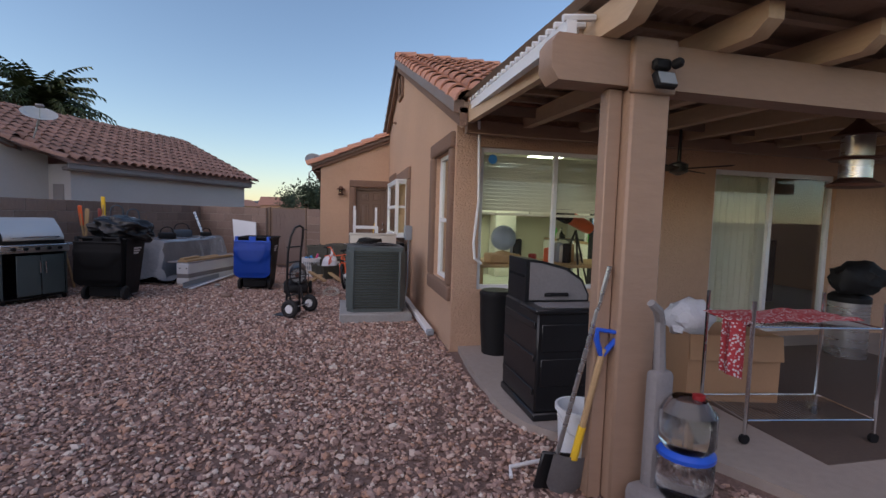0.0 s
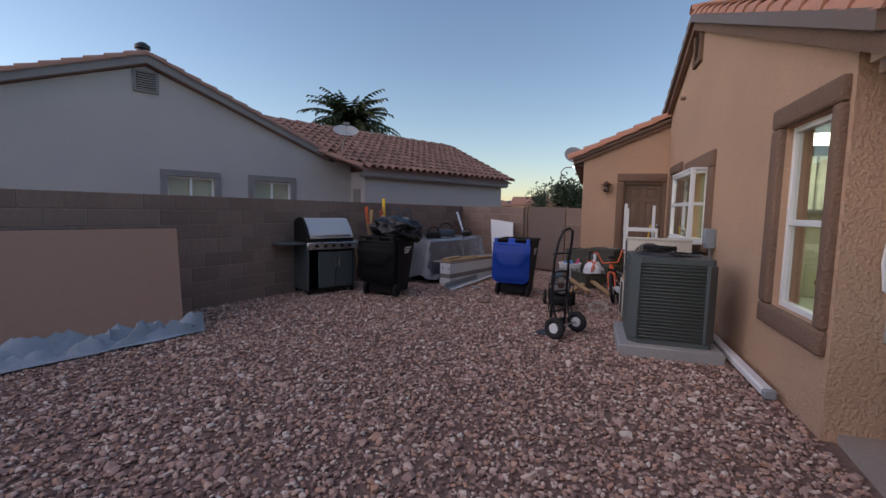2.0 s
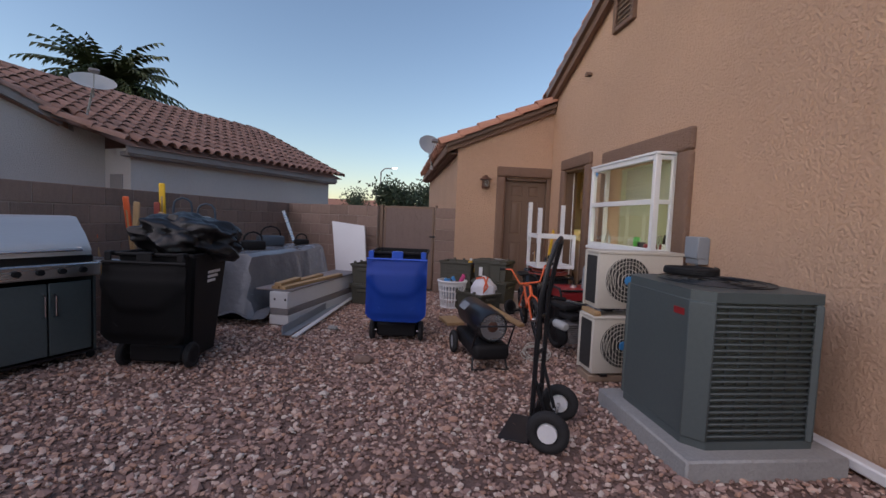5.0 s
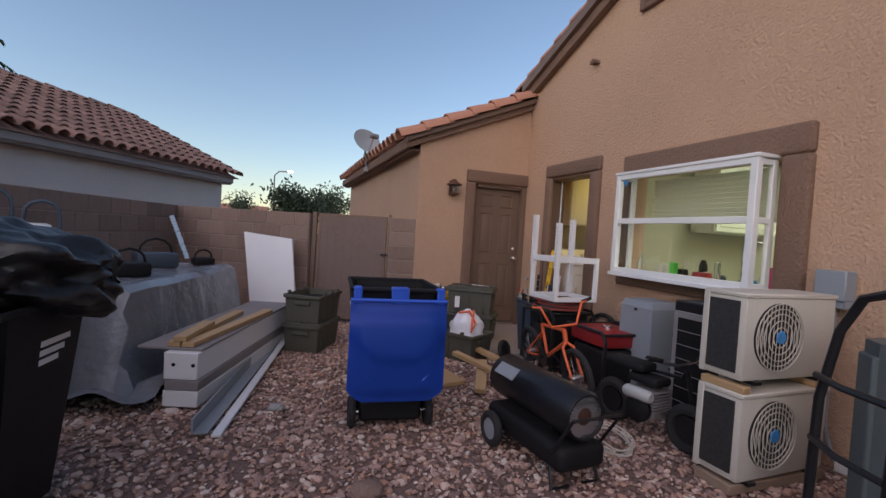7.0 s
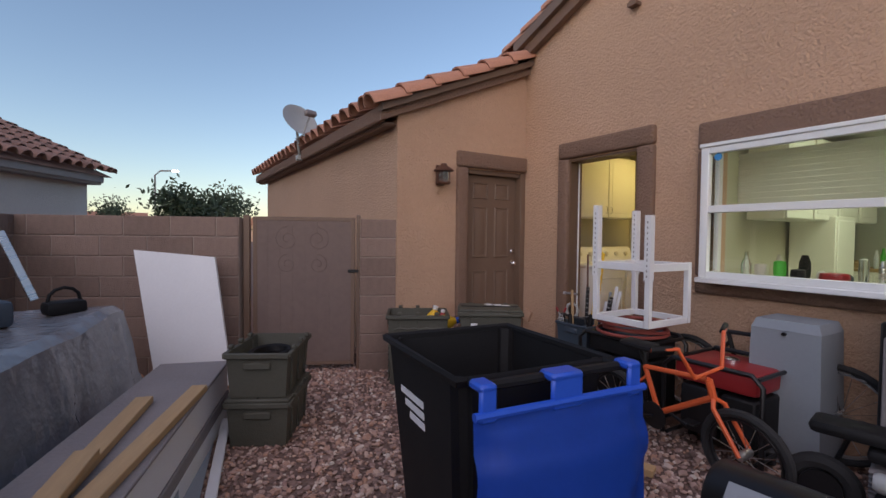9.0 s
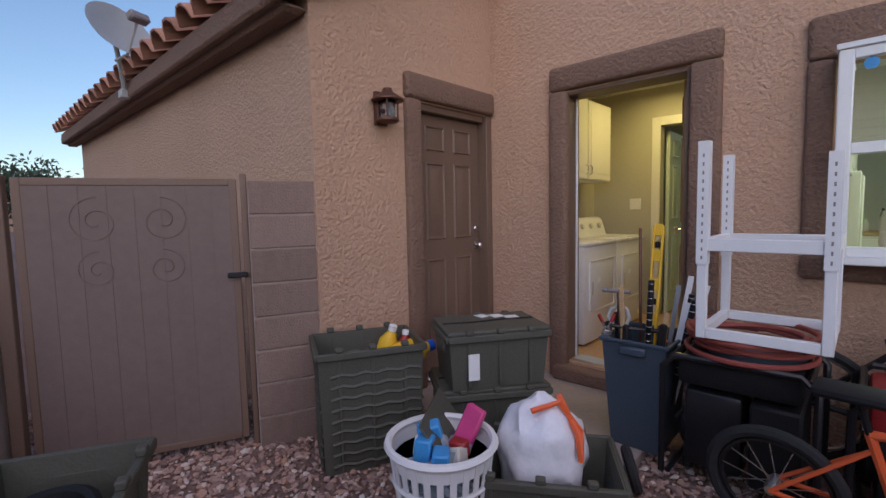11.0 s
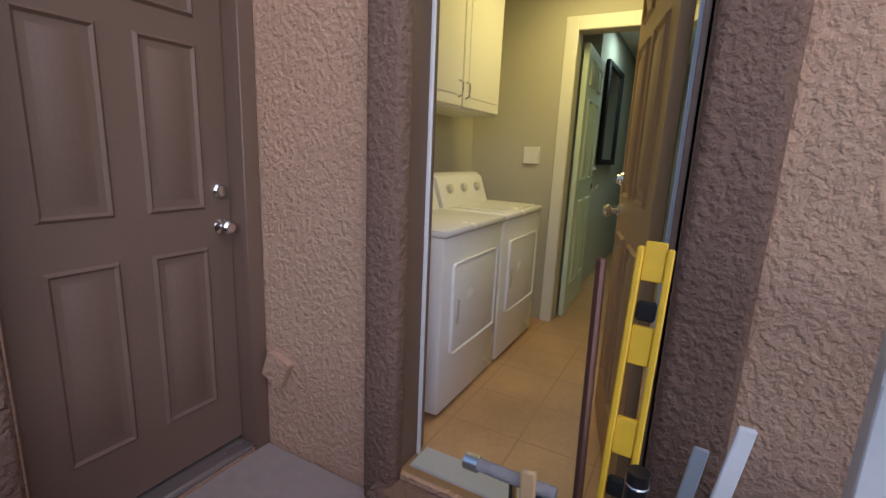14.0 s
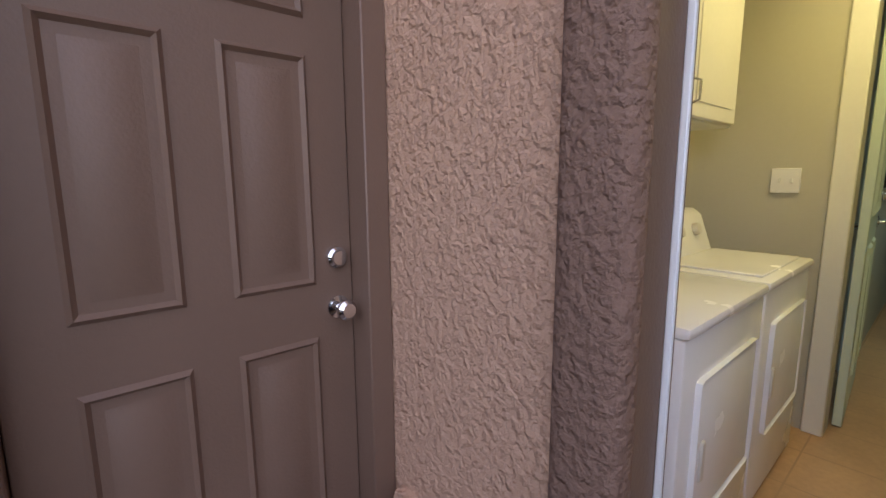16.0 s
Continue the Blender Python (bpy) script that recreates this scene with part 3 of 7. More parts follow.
# ---- neighbour's house ----
NB = pose(0, 0, 0, 0, 0, 61.2)
nb = thing("neighbour_house", "pale grey stucco house with a brown tile roof behind the wall", "house", NB)
GY, WY = 14.2, 13.35
bm = B()
NW = [(3.68, 5.12, 1.3, 2.25), (5.85, 7.27, 1.3, 2.25)]
NWI = [(a + 0.16, b - 0.16, c, d - 0.16) for a, b, c, d in NW]
for p, q, lo, hi in cells(NWI, -1.1, 8.6, -0.3, 2.8):
    box(bm, p, GY, lo, q, GY + 0.2, hi)
prism(bm, [(-1.1, 2.8), (8.6, 2.8), (3.43, 4.68), (-1.1, 3.0)], 0.2, Matrix(((1, 0, 0, 0), (0, 0, -1, GY + 0.2), (0, 1, 0, 0), (0, 0, 0, 1))))
part("wall", bm, "stucco_grey", nb)
for nm, r in (("wing_wall", (9.2, WY, -0.3, 16.0, WY + 0.2, 2.55)), ("wing_wall", (9.2, WY + 0.2, -0.3, 9.4, GY + 5, 2.55)), ("wing_wall", (15.8, WY + 0.2, -0.3, 16.0, GY + 5, 2.55)), ("wall", (8.6, GY, -0.3, 9.2, GY + 0.2, 3.0)), ("wall", (-1.1, GY + 0.2, -0.3, -0.9, GY + 8, 2.8))):
    part(nm, box(B(), *r), "stucco_grey", nb)
for (a, b, c, d), (ia, ib, ic, id_) in zip(NW, NWI):
    w = part("window", box(B(), ia, GY + 0.12, ic, ib, GY + 0.14, id_), "glass", nb)
    w.visible_shadow = False
    for r in ((a, ia, c, id_), (ib, b, c, id_), (a, b, id_, d)):
        part("surround", box(B(), r[0], GY - 0.04, r[2], r[1], GY + 0.03, r[3], 0.01), "trim_grey", w)
    fr = B()
    for r in ((ia, ia + 0.05, ic, id_), (ib - 0.05, ib, ic, id_), (ia, ib, id_ - 0.05, id_), ((ia + ib) / 2 - 0.03, (ia + ib) / 2 + 0.03, ic, id_)):
        box(fr, r[0], GY + 0.07, r[2], r[1], GY + 0.11, r[3])
    part("frame", fr, "vinyl", w)
    part("blind", box(B(), ia, GY + 0.17, ic, ib, GY + 0.19, id_), "blind", w)
v = part("gable_vent", box(B(), 3.17, GY - 0.05, 4.05, 3.7, GY + 0.02, 4.57, 0.01), "trim_grey", nb)
part("backing", box(B(), 3.24, GY - 0.056, 4.11, 3.63, GY - 0.045, 4.51), "black", v)
for k in range(7):
    part("louvre", box(B(), 3.25, GY - 0.075, 4.12 + k * 0.055, 3.62, GY - 0.05, 4.15 + k * 0.055, m=None), "trim_grey", v)
part("side_window", box(B(), 9.17, WY + 0.25, 1.4, 9.21, WY + 0.65, 2.0, 0.01), "trim_grey", nb)


def nb_slope(x0, z0, x1, z1, y0, y1, t0, t1):
    bm = B()
    v = [bm.verts.new(c) for c in ((x0, y0, z0 + t0), (x1, y0, z1 + t0), (x1, y1, z1 + t0), (x0, y1, z0 + t0), (x0, y0, z0 + t1), (x1, y0, z1 + t1), (x1, y1, z1 + t1), (x0, y1, z0 + t1))]
    for f in ((3, 2, 1, 0), (4, 5, 6, 7), (0, 1, 5, 4), (1, 2, 6, 5), (2, 3, 7, 6), (3, 0, 4, 7)):
        bm.faces.new([v[k] for k in f])
    return bm


nroof = part("roof", nb_slope(-1.9, 2.72, 3.43, 4.70, GY - 0.12, GY + 9, 0, 0.16), "tile_grey", nb)
part("roof", nb_slope(8.3, 2.87, 3.43, 4.70, GY - 0.12, GY + 9, 0, 0.16), "tile_grey", nb)
for s in ((-1.9, 2.72, 3.43, 4.70), (8.3, 2.87, 3.43, 4.70)):
    part("barge_board", nb_slope(*s, GY - 0.20, GY - 0.1, 0.02, 0.24), "trim_grey", nb)
rake_tiles("rake_tile", (-1.9, GY - 0.12, 2.88), (3.43, GY - 0.12, 4.90), 14, 0.13, nroof, (0, 1, 0), "tile_grey")
rake_tiles("rake_tile", (8.45, GY - 0.12, 2.97), (3.43, GY - 0.12, 4.90), 13, 0.13, nroof, (0, 1, 0), "tile_grey")
tile_field("roof_tiles", (8.35, GY + 0.2, 3.0), (0, 1, 0), (-4.9, 0, 1.75), 12, 13, 0.30, 0.385, "tile_grey", nroof)
# wing: hip roof; the eave faces the yard
bm = B()
c = {"a": (8.9, 13.0, 2.55), "b": (16.3, 13.0, 2.55), "r0": (5.6, 16.86, 4.28), "r1": (16.3, 16.86, 4.28), "d": (16.3, 20.7, 2.55), "e": (8.9, 20.7, 2.55), "g": (8.9, 14.3, 3.05)}
V = {k: bm.verts.new(p) for k, p in c.items()}
for f in ("a b r1 r0", "b d r1", "d e r0 r1"):
    bm.faces.new([V[k] for k in f.split()])
wing = part("wing_roof", bm, "tile_grey", nb)
along = Vector((0, 3.86, 1.73)).normalized()
tile_field("roof_tiles", (5.8, 13.0, 2.62), (1, 0, 0), along, 35, 11, 0.30, 0.385, "tile_grey", wing, keep=lambda i, j: 5.8 + (i + 0.5) * 0.3 > 8.95 - j * 0.3)
rake_tiles("hip_tile", (16.3, 13.0, 2.62), (16.3, 16.86, 4.35), 11, 0.12, wing, Vector((1, 0, 0)), "tile_grey")
rake_tiles("ridge_tile", (5.6, 16.86, 4.35), (16.3, 16.86, 4.35), 18, 0.12, wing, (0, 1, 0), "tile_grey")
rake_tiles("hip_tile", (8.9, 13.0, 2.62), (5.6, 16.86, 4.35), 9, 0.12, wing, Vector((0.83, 0.55, 0)).normalized(), "tile_grey")
part("fascia", box(B(), 8.95, 13.05, 2.40, 16.1, 13.14, 2.58, 0.02), "trim_grey", nb)
part("gable_wall", prism(B(), [(13.35, 2.5), (20.4, 2.5), (16.86, 4.2)], 0.2, Matrix(((0, 0, 1, 15.8), (1, 0, 0, 0), (0, 1, 0, 0), (0, 0, 0, 1)))), "stucco_grey", nb)
part("soffit", box(B(), 9.0, 13.1, 2.36, 16.1, 13.4, 2.46, 0.02), "trim_grey", nb)
part("roof_vent", lathe(B(), [(0.13, 0), (0.13, 0.15), (0.17, 0.17), (0.17, 0.25), (0.08, 0.32), (0.01, 0.33)], 12, pose(3.45, GY + 0.3, 4.98)), "black_metal", nb)


def satellite_dish(c, n, mount, label, size=1.0):
    """Centre of the reflector, the way it faces, and the foot of its mast."""
    c, n, mount = Vector(c), Vector(n).normalized(), Vector(mount)
    th = thing("satellite_dish", label, "satellite dish", Matrix.Translation(mount))
    c = c - mount
    q = n.to_track_quat("Z", "Y").to_matrix().to_4x4()
    prof = [(0.001, 0.0), (0.12, 0.012), (0.22, 0.04), (0.29, 0.075), (0.30, 0.085), (0.29, 0.083), (0.22, 0.05), (0.12, 0.02), (0.001, 0.008)]
    part("reflector", lathe(B(), prof, 24, Matrix.Translation(c) @ q @ Matrix.Diagonal((size, 0.85 * size, 1, 1))), "dish", th)
    part("mast", rod(B(), [(0, 0, 0), c * 0.5 - Vector((0, 0, 0.05)), c - n * 0.03], 0.022), "dish", th)
    tip = c + n * 0.33 - Vector((0, 0, 0.04))
    part("arm", rod(B(), [c - n * 0.03 - Vector((0, 0, 0.22)), c + n * 0.15 - Vector((0, 0, 0.26)), tip], 0.013), "dish", th)
    part("receiver", box(B(), -0.09, -0.04, -0.04, 0.09, 0.04, 0.05, 0.015, m=Matrix.Translation(tip) @ q), "trim_grey", th)
    part("bracket", box(B(), -0.05, -0.05, -0.06, 0.05, 0.05, 0.02, 0.01), "dish", th)
    return th


satellite_dish((-7.75, 14.1, 3.72), (0.35, -0.5, 0.8), (-8.05, 14.35, 3.08), "grey satellite dish on the neighbour's eave", 1.3)
satellite_dish((-0.90, 14.99, 3.01), (0.35, -0.85, 0.40), (-0.79, 15.29, 2.56), "grey satellite dish bolted to the garage fascia")


# ---- trees, far houses, hills ----
def palm(m, height, n, seed):
    th = thing("palm_tree", "date palm with a shaggy crown of arching fronds", "palm", m)
    rnd = random.Random(seed)
    part("trunk", rod(B(), [(0, 0, 0), (0.05, 0, height * 0.5), (0, 0, height)], [0.26, 0.22, 0.25], 10), "bark", th)
    V, F = [], []
    for k in range(n):
        az, el = rnd.uniform(0, 6.283), rnd.uniform(-0.35, 1.35)
        ln = rnd.uniform(1.8, 2.8)
        d = Vector((math.cos(az), math.sin(az), 0))
        side = Vector((-d.y, d.x, 0))
        p, e = Vector((0, 0, height + rnd.uniform(-0.2, 0.2))), el
        for s in range(14):
            t = s / 13
            step = d * math.cos(e) + Vector((0, 0, 1)) * math.sin(e)
            q = p + step * (ln / 14)
            wd = 0.34 * math.sin(math.pi * min(1, 0.12 + t * 0.95)) + 0.03
            for sg in (-1, 1):
                b = len(V)
                tip = p + side * sg * wd + step * 0.24 + Vector((0, 0, -0.10 - 0.08 * rnd.random()))
                V += [p, q, tip]
                F.append((b, b + 1, b + 2))
            p, e = q, e - 0.07 - 0.05 * s / 14
    ob = new("crown", raw("crown", V, F, "palm_leaf", False))
    ob.parent = th
    return th


palm(pose(-11.4, 20.8, -0.1), 5.15, 150, 3)


def tree(m, h, w, n, seed, label, leaf=0.14):
    th = thing("tree", label, "tree", m)
    rnd = random.Random(seed)
    bm = B()
    rod(bm, [(0, 0, -0.1), (0.05, 0.02, h * 0.3), (0, 0, h * 0.55)], [0.16, 0.12, 0.07], 8)
    V, F = [], []
    for k in range(9):
        az = rnd.uniform(0, 6.28)
        rr = w * rnd.uniform(0.25, 0.8)
        tip = Vector((rr * math.cos(az), rr * math.sin(az), h * rnd.uniform(0.55, 0.95)))
        rod(bm, [(0, 0, h * 0.35), tip * 0.6 + Vector((0, 0, h * 0.15)), tip], [0.06, 0.04, 0.015], 6)
        for j in range(n // 9):
            c = tip + Vector((rnd.gauss(0, 0.30 * w), rnd.gauss(0, 0.30 * w), rnd.gauss(0, 0.14 * h)))
            a = Vector((rnd.gauss(0, 1), rnd.gauss(0, 1), rnd.gauss(0, 1))).normalized() * leaf
            q = a.orthogonal().normalized() * leaf * 0.5
            b = len(V)
            V += [c - a, c + q, c + a, c - q]
            F.append((b, b + 1, b + 2, b + 3))
    part("trunk", bm, "bark", th)
    ob = new("crown", raw("crown", V, F, "leaf", False))
    ob.parent = th
    return th


tree(pose(-1.4, 33, 0), 3.0, 1.3, 2600, 5, "dark bushy tree beyond the side gate")
tree(pose(1.0, 40, 0), 3.6, 1.6, 1500, 6, "sparse tree in the next street")
tree(pose(-6.5, 60, 0), 4.0, 1.8, 1400, 7, "small dark tree beside far houses")
for k, (x, y, w) in enumerate(((-9, 85, 9), (2, 95, 10), (14, 90, 9), (-24, 110, 11))):
    th = thing("far_house", "distant tan stucco house with a red tile roof", "house", pose(x, y, 0, 0, 0, 20 * k), group="far houses")
    part("wall", box(B(), -w / 2, -3, -0.2, w / 2, 3, 2.5), "stucco", th)
    part("roof", prism(B(), [(-3.5, 2.5), (3.5, 2.5), (0, 4.0)], w + 0.8, Matrix(((0, 0, 1, -w / 2 - 0.4), (1, 0, 0, 0), (0, 1, 0, 0), (0, 0, 0, 1)))), "tile", th)
V, F = [], []
for k in range(121):
    a = radians(-100 + k * 200 / 120)
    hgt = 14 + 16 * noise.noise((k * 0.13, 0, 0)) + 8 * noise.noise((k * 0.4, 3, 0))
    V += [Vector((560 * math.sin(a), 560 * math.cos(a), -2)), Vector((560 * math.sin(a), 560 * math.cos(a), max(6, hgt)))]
for k in range(120):
    F.append((2 * k, 2 * k + 2, 2 * k + 3, 2 * k + 1))
tagged(new("backdrop", raw("backdrop", V, F, "hazed_hills", False)), "far desert hills on the horizon, blue haze in their colour", "hills", kind="structure")
th = thing("street_lamp", "tall street lamp with a lit white head", "lamp", pose(-2.9, 42, 0))
part("pole", rod(B(), [(0, 0, -0.1), (0, 0, 4.9), (0.3, 0, 5.2), (1.0, 0, 5.25)], 0.05), "trim_grey", th)
part("head", box(B(), 0.9, -0.12, 5.2, 1.3, 0.12, 5.3, 0.03), "glow", th)


# ---- windows and doors ----
def window(name, m, w, h, vbars=(), hbars=(), t=0.05, label="", blind=0.0, depth=0.06):
    th = thing(name, label, "window", m, kind="structure")
    for nm, r in (("stile", (0, t, 0, h)), ("stile", (w - t, w, 0, h)), ("rail", (t, w - t, 0, t)), ("rail", (t, w - t, h - t, h))):
        part(nm, box(B(), r[0], 0, r[2], r[1], depth, r[3], 0.005), "vinyl", th)
    xs, zs = [t, *vbars, w - t], [t, *hbars, h - t]
    for v in vbars:
        part("mullion", box(B(), v - t / 2, 0.003, t, v + t / 2, depth - 0.003, h - t, 0.004), "vinyl", th)
    for v in hbars:
        part("sash_rail", box(B(), t, -0.004, v - t / 2, w - t, depth - 0.006, v + t / 2, 0.004), "vinyl", th)
    for a, b in zip(xs, xs[1:]):
        for c, d in zip(zs, zs[1:]):
            g = part("pane", box(B(), a, depth * 0.5, c, b, depth * 0.5 + 0.005, d), "glass", th)
            g.visible_shadow = False
    if blind:
        me = mesh_of(box(B(), t, -0.022, -0.0015, w - t, 0.022, 0.0015, m=pose(0, 0, 0, -58)), "slat", "blind")
        n = int(blind / 0.042)
        for k in range(n):
            ob = new("slat", me)
            ob.parent = th
            ob.location = (0, depth + 0.07, h - t - 0.03 - k * 0.042)
        part("bottom_rail", box(B(), t, depth + 0.05, h - t - blind - 0.03, w - t, depth + 0.09, h - t - blind, 0.004), "blind", th)
    return th


YAWX = -90   # local x runs towards -y, so that local -y looks west
w1 = window("window_1", pose(WX + 0.05, 5.9, 0.66, 0, 0, YAWX), 0.88, 1.52, (), (0.72,), label="white-framed sash window in the side wall")
w2 = window("window_2", pose(1.47, PY + 0.05, 0.62), 1.83, 1.58, (0.92,), (), label="white sliding window with a half-drawn blind", blind=0.66)
window("window_3", pose(4.5, PY + 0.05, 0.04), 1.9, 2.08, (0.93,), (), 0.06, label="white sliding glass patio door")
# bay window over the kitchen sink
bay = thing("window_4", "white projecting garden window over the kitchen sink", "window", pose(0, 0, 0), kind="structure")
BX, Y0, Y1, Z0, Z1 = 0.95, 8.45, 9.98, 1.05, 2.06
for y in (Y0, Y1 - 0.06):
    part("corner_post", box(B(), BX, y, Z0, BX + 0.06, y + 0.06, Z1, 0.005), "vinyl", bay)
    part("wall_post", box(B(), WX - 0.055, y + 0.01, Z0, WX, y + 0.05, Z1, 0.005), "vinyl", bay)
    for z in (Z0, 1.56, Z1 - 0.05):
        part("side_rail", box(B(), BX + 0.06, y + 0.01, z, WX - 0.055, y + 0.05, z + 0.045, 0.004), "vinyl", bay)
    part("side_pane", box(B(), BX + 0.05, y + 0.025, Z0, WX, y + 0.03, Z1), "glass", bay).visible_shadow = False
for z, hh in ((Z0, 0.05), (1.555, 0.055), (Z1 - 0.05, 0.05)):
    part("front_rail", box(B(), BX + 0.002, Y0 + 0.06, z, BX + 0.055, Y1 - 0.06, z + hh, 0.004), "vinyl", bay)
part("front_pane", box(B(), BX + 0.028, Y0 + 0.05, Z0 + 0.03, BX + 0.033, Y1 - 0.05, Z1 - 0.03), "glass", bay).visible_shadow = False
part("roof_board", box(B(), BX - 0.01, Y0 - 0.01, Z1, WX, Y1 + 0.01, Z1 + 0.03, 0.005), "vinyl", bay)
part("sill_board", box(B(), BX - 0.02, Y0 - 0.02, Z0 - 0.04, WX + 0.2, Y1 + 0.02, Z0, 0.006), "vinyl", bay)
me = mesh_of(box(B(), -0.026, Y0 + 0.05, -0.0015, 0.026, Y1 - 0.05, 0.0015, m=pose(0, 0, 0, 0, 48)), "slat", "blind")
for k in range(10):
    ob = new("slat", me)
    ob.parent = bay
    ob.location = (WX + 0.24, 0, 2.03 - k * 0.046)
part("sticker", lathe(B(), [(0.03, 0), (0.03, 0.002), (0.001, 0.003)], 8, pose(BX + 0.02, Y1 - 0.12, 1.98, 0, -90)), "sky_blue", bay)


def panel_door(name, m, w, h, material, label, knob="chrome"):
    """A six-panel door; local x across, z up, -y is the face seen."""
    th = thing(name, label, "door", m, kind="structure")
    part("leaf", box(B(), 0, 0, 0, w, 0.04, h, 0.003), material, th)
    c1, c2, pw = w * 0.165, w * 0.585, w * 0.255
    for z0, z1 in ((0.12, 0.442), (0.527, 0.816), (0.87, 0.955)):
        for x0 in (c1, c2):
            a, b, c, d = x0, x0 + pw, z0 * h, z1 * h
            for s in (1, -1):
                y = 0.0 if s == 1 else 0.04
                bm = B()
                prev = None
                for ins, dy in ((-0.012, 0.001), (0.0, -0.011), (0.014, 0.004), (0.032, 0.0), (0.055, -0.011)):
                    ring = [bm.verts.new((px, y + s * dy, pz)) for px, pz in ((a + ins, c + ins), (b - ins, c + ins), (b - ins, d - ins), (a + ins, d - ins))]
                    if prev:
                        for k in range(4):
                            bm.faces.new((prev[k], prev[(k + 1) % 4], ring[(k + 1) % 4], ring[k]))
                    prev = ring
                bm.faces.new(prev)
                part("panel", bm, material, th)
    k = part("knob", lathe(B(), [(0.033, 0), (0.033, 0.006), (0.012, 0.012), (0.012, 0.035), (0.026, 0.042), (0.029, 0.058), (0.02, 0.068), (0.001, 0.070)], 20, pose(w - 0.05, 0, 0.985, 90)), knob, th, "round chrome knob")
    part("deadbolt", lathe(B(), [(0.032, 0), (0.030, 0.012), (0.022, 0.018), (0.020, 0.026), (0.001, 0.027)], 20, pose(w - 0.05, 0, 1.13, 90)), knob, th, "round chrome deadbolt")
    part("knob", lathe(B(), [(0.033, 0), (0.012, 0.012), (0.012, 0.035), (0.029, 0.05), (0.02, 0.065), (0.001, 0.067)], 16, pose(w - 0.065, 0.04, 0.955, -90)), knob, th, "brass knob")
    return th


panel_door("door_1", pose(0.345, EY + 0.085, 0.035), 0.77, 2.03, "brown_paint", "closed brown six-panel side door with chrome knob")
th = thing("door_frame_1", "brown painted timber frame of the side door", "door frame", kind="structure")
part("jamb", box(B(), 0.32, EY + 0.02, 0.0, 0.343, EY + 0.22, 2.12, 0.004), "brown_paint", th)
part("jamb", box(B(), 1.117, EY + 0.02, 0.0, 1.15, EY + 0.22, 2.12, 0.004), "brown_paint", th)
part("casing", box(B(), 1.112, EY - 0.012, -0.02, WX - 0.002, EY + 0.02, 2.13, 0.004), "brown_paint", th)
part("head", box(B(), 0.362, EY + 0.02, 2.07, 1.108, EY + 0.22, 2.12, 0.004), "brown_paint", th)
part("threshold", box(B(), 0.362, EY + 0.0, -0.03, 1.108, EY + 0.22, 0.03, 0.008), "steel", th, "worn metal threshold")
solid("wall_garage_inner", box(B(), 0.1, 12.9, -0.2, 1.4, 12.95, 2.4), "wall_in", "plain inner garage wall", "wall", kind="structure")

dang = math.degrees(math.atan2(0.20, 0.78))
panel_door("door_2", pose(1.38, 10.75, 0.14, 0, 0, dang) @ pose(0, 0.04, 0) @ Matrix.Diagonal((1, -1, 1, 1)), 0.8, 2.03, "door_wood", "open varnished six-panel laundry door swung inward", "chrome")
th = thing("door_frame_2", "brown frame and white weatherstrip of the laundry door", "door frame", kind="structure")
for y0, y1 in ((10.70, 10.725), (11.555, 11.58)):
    part("jamb", box(B(), WX + 0.0, y0, 0.1, WX + 0.2, y1, 2.2, 0.003), "brown_paint", th)
    part("weatherstrip", box(B(), WX + 0.14, y0 + (0.025 if y0 < 11 else -0.016), 0.1, WX + 0.152, y1 + (0.016 if y0 < 11 else -0.025), 2.18, 0.003), "vinyl", th)
part("head", box(B(), WX, 10.725, 2.175, WX + 0.2, 11.555, 2.2, 0.003), "brown_paint", th)
part("threshold", box(B(), WX + 0.06, 10.70, 0.101, WX + 0.2, 11.54, 0.126, 0.006), "dish", th, "worn white threshold")
th = thing("door_frame_3", "white painted trim around the inner doorway", "door frame", kind="structure")
part("casing", box(B(), 3.180, 11.51, 0.12, 3.202, 11.598, 2.28, 0.005), "cabinet", th)
part("casing", box(B(), 3.180, 10.52, 0.12, 3.202, 10.60, 2.28, 0.005), "cabinet", th)
part("casing", box(B(), 3.180, 10.60, 2.19, 3.202, 11.51, 2.28, 0.005), "cabinet", th)
panel_door("door_3", pose(3.35, 11.46, 0.13, 0, 0, 3), 0.80, 2.02, "green_door", "pale green inner door standing open", "chrome")
th = thing("mirror", "black-framed mirror hung on the hall wall", "mirror", pose(4.95, 11.545, 1.30) @ Matrix.Diagonal((2.2, 1, 1.28, 1)))
for r in ((-0.2, -0.16, 0, 0.75), (0.16, 0.2, 0, 0.75), (-0.16, 0.16, 0, 0.04), (-0.16, 0.16, 0.71, 0.75)):
    part("frame", box(B(), r[0], -0.03, r[2], r[1], 0.012, r[3], 0.004), "black", th)
part("glass", box(B(), -0.16, -0.012, 0.04, 0.16, 0.0, 0.71), "chrome", th)


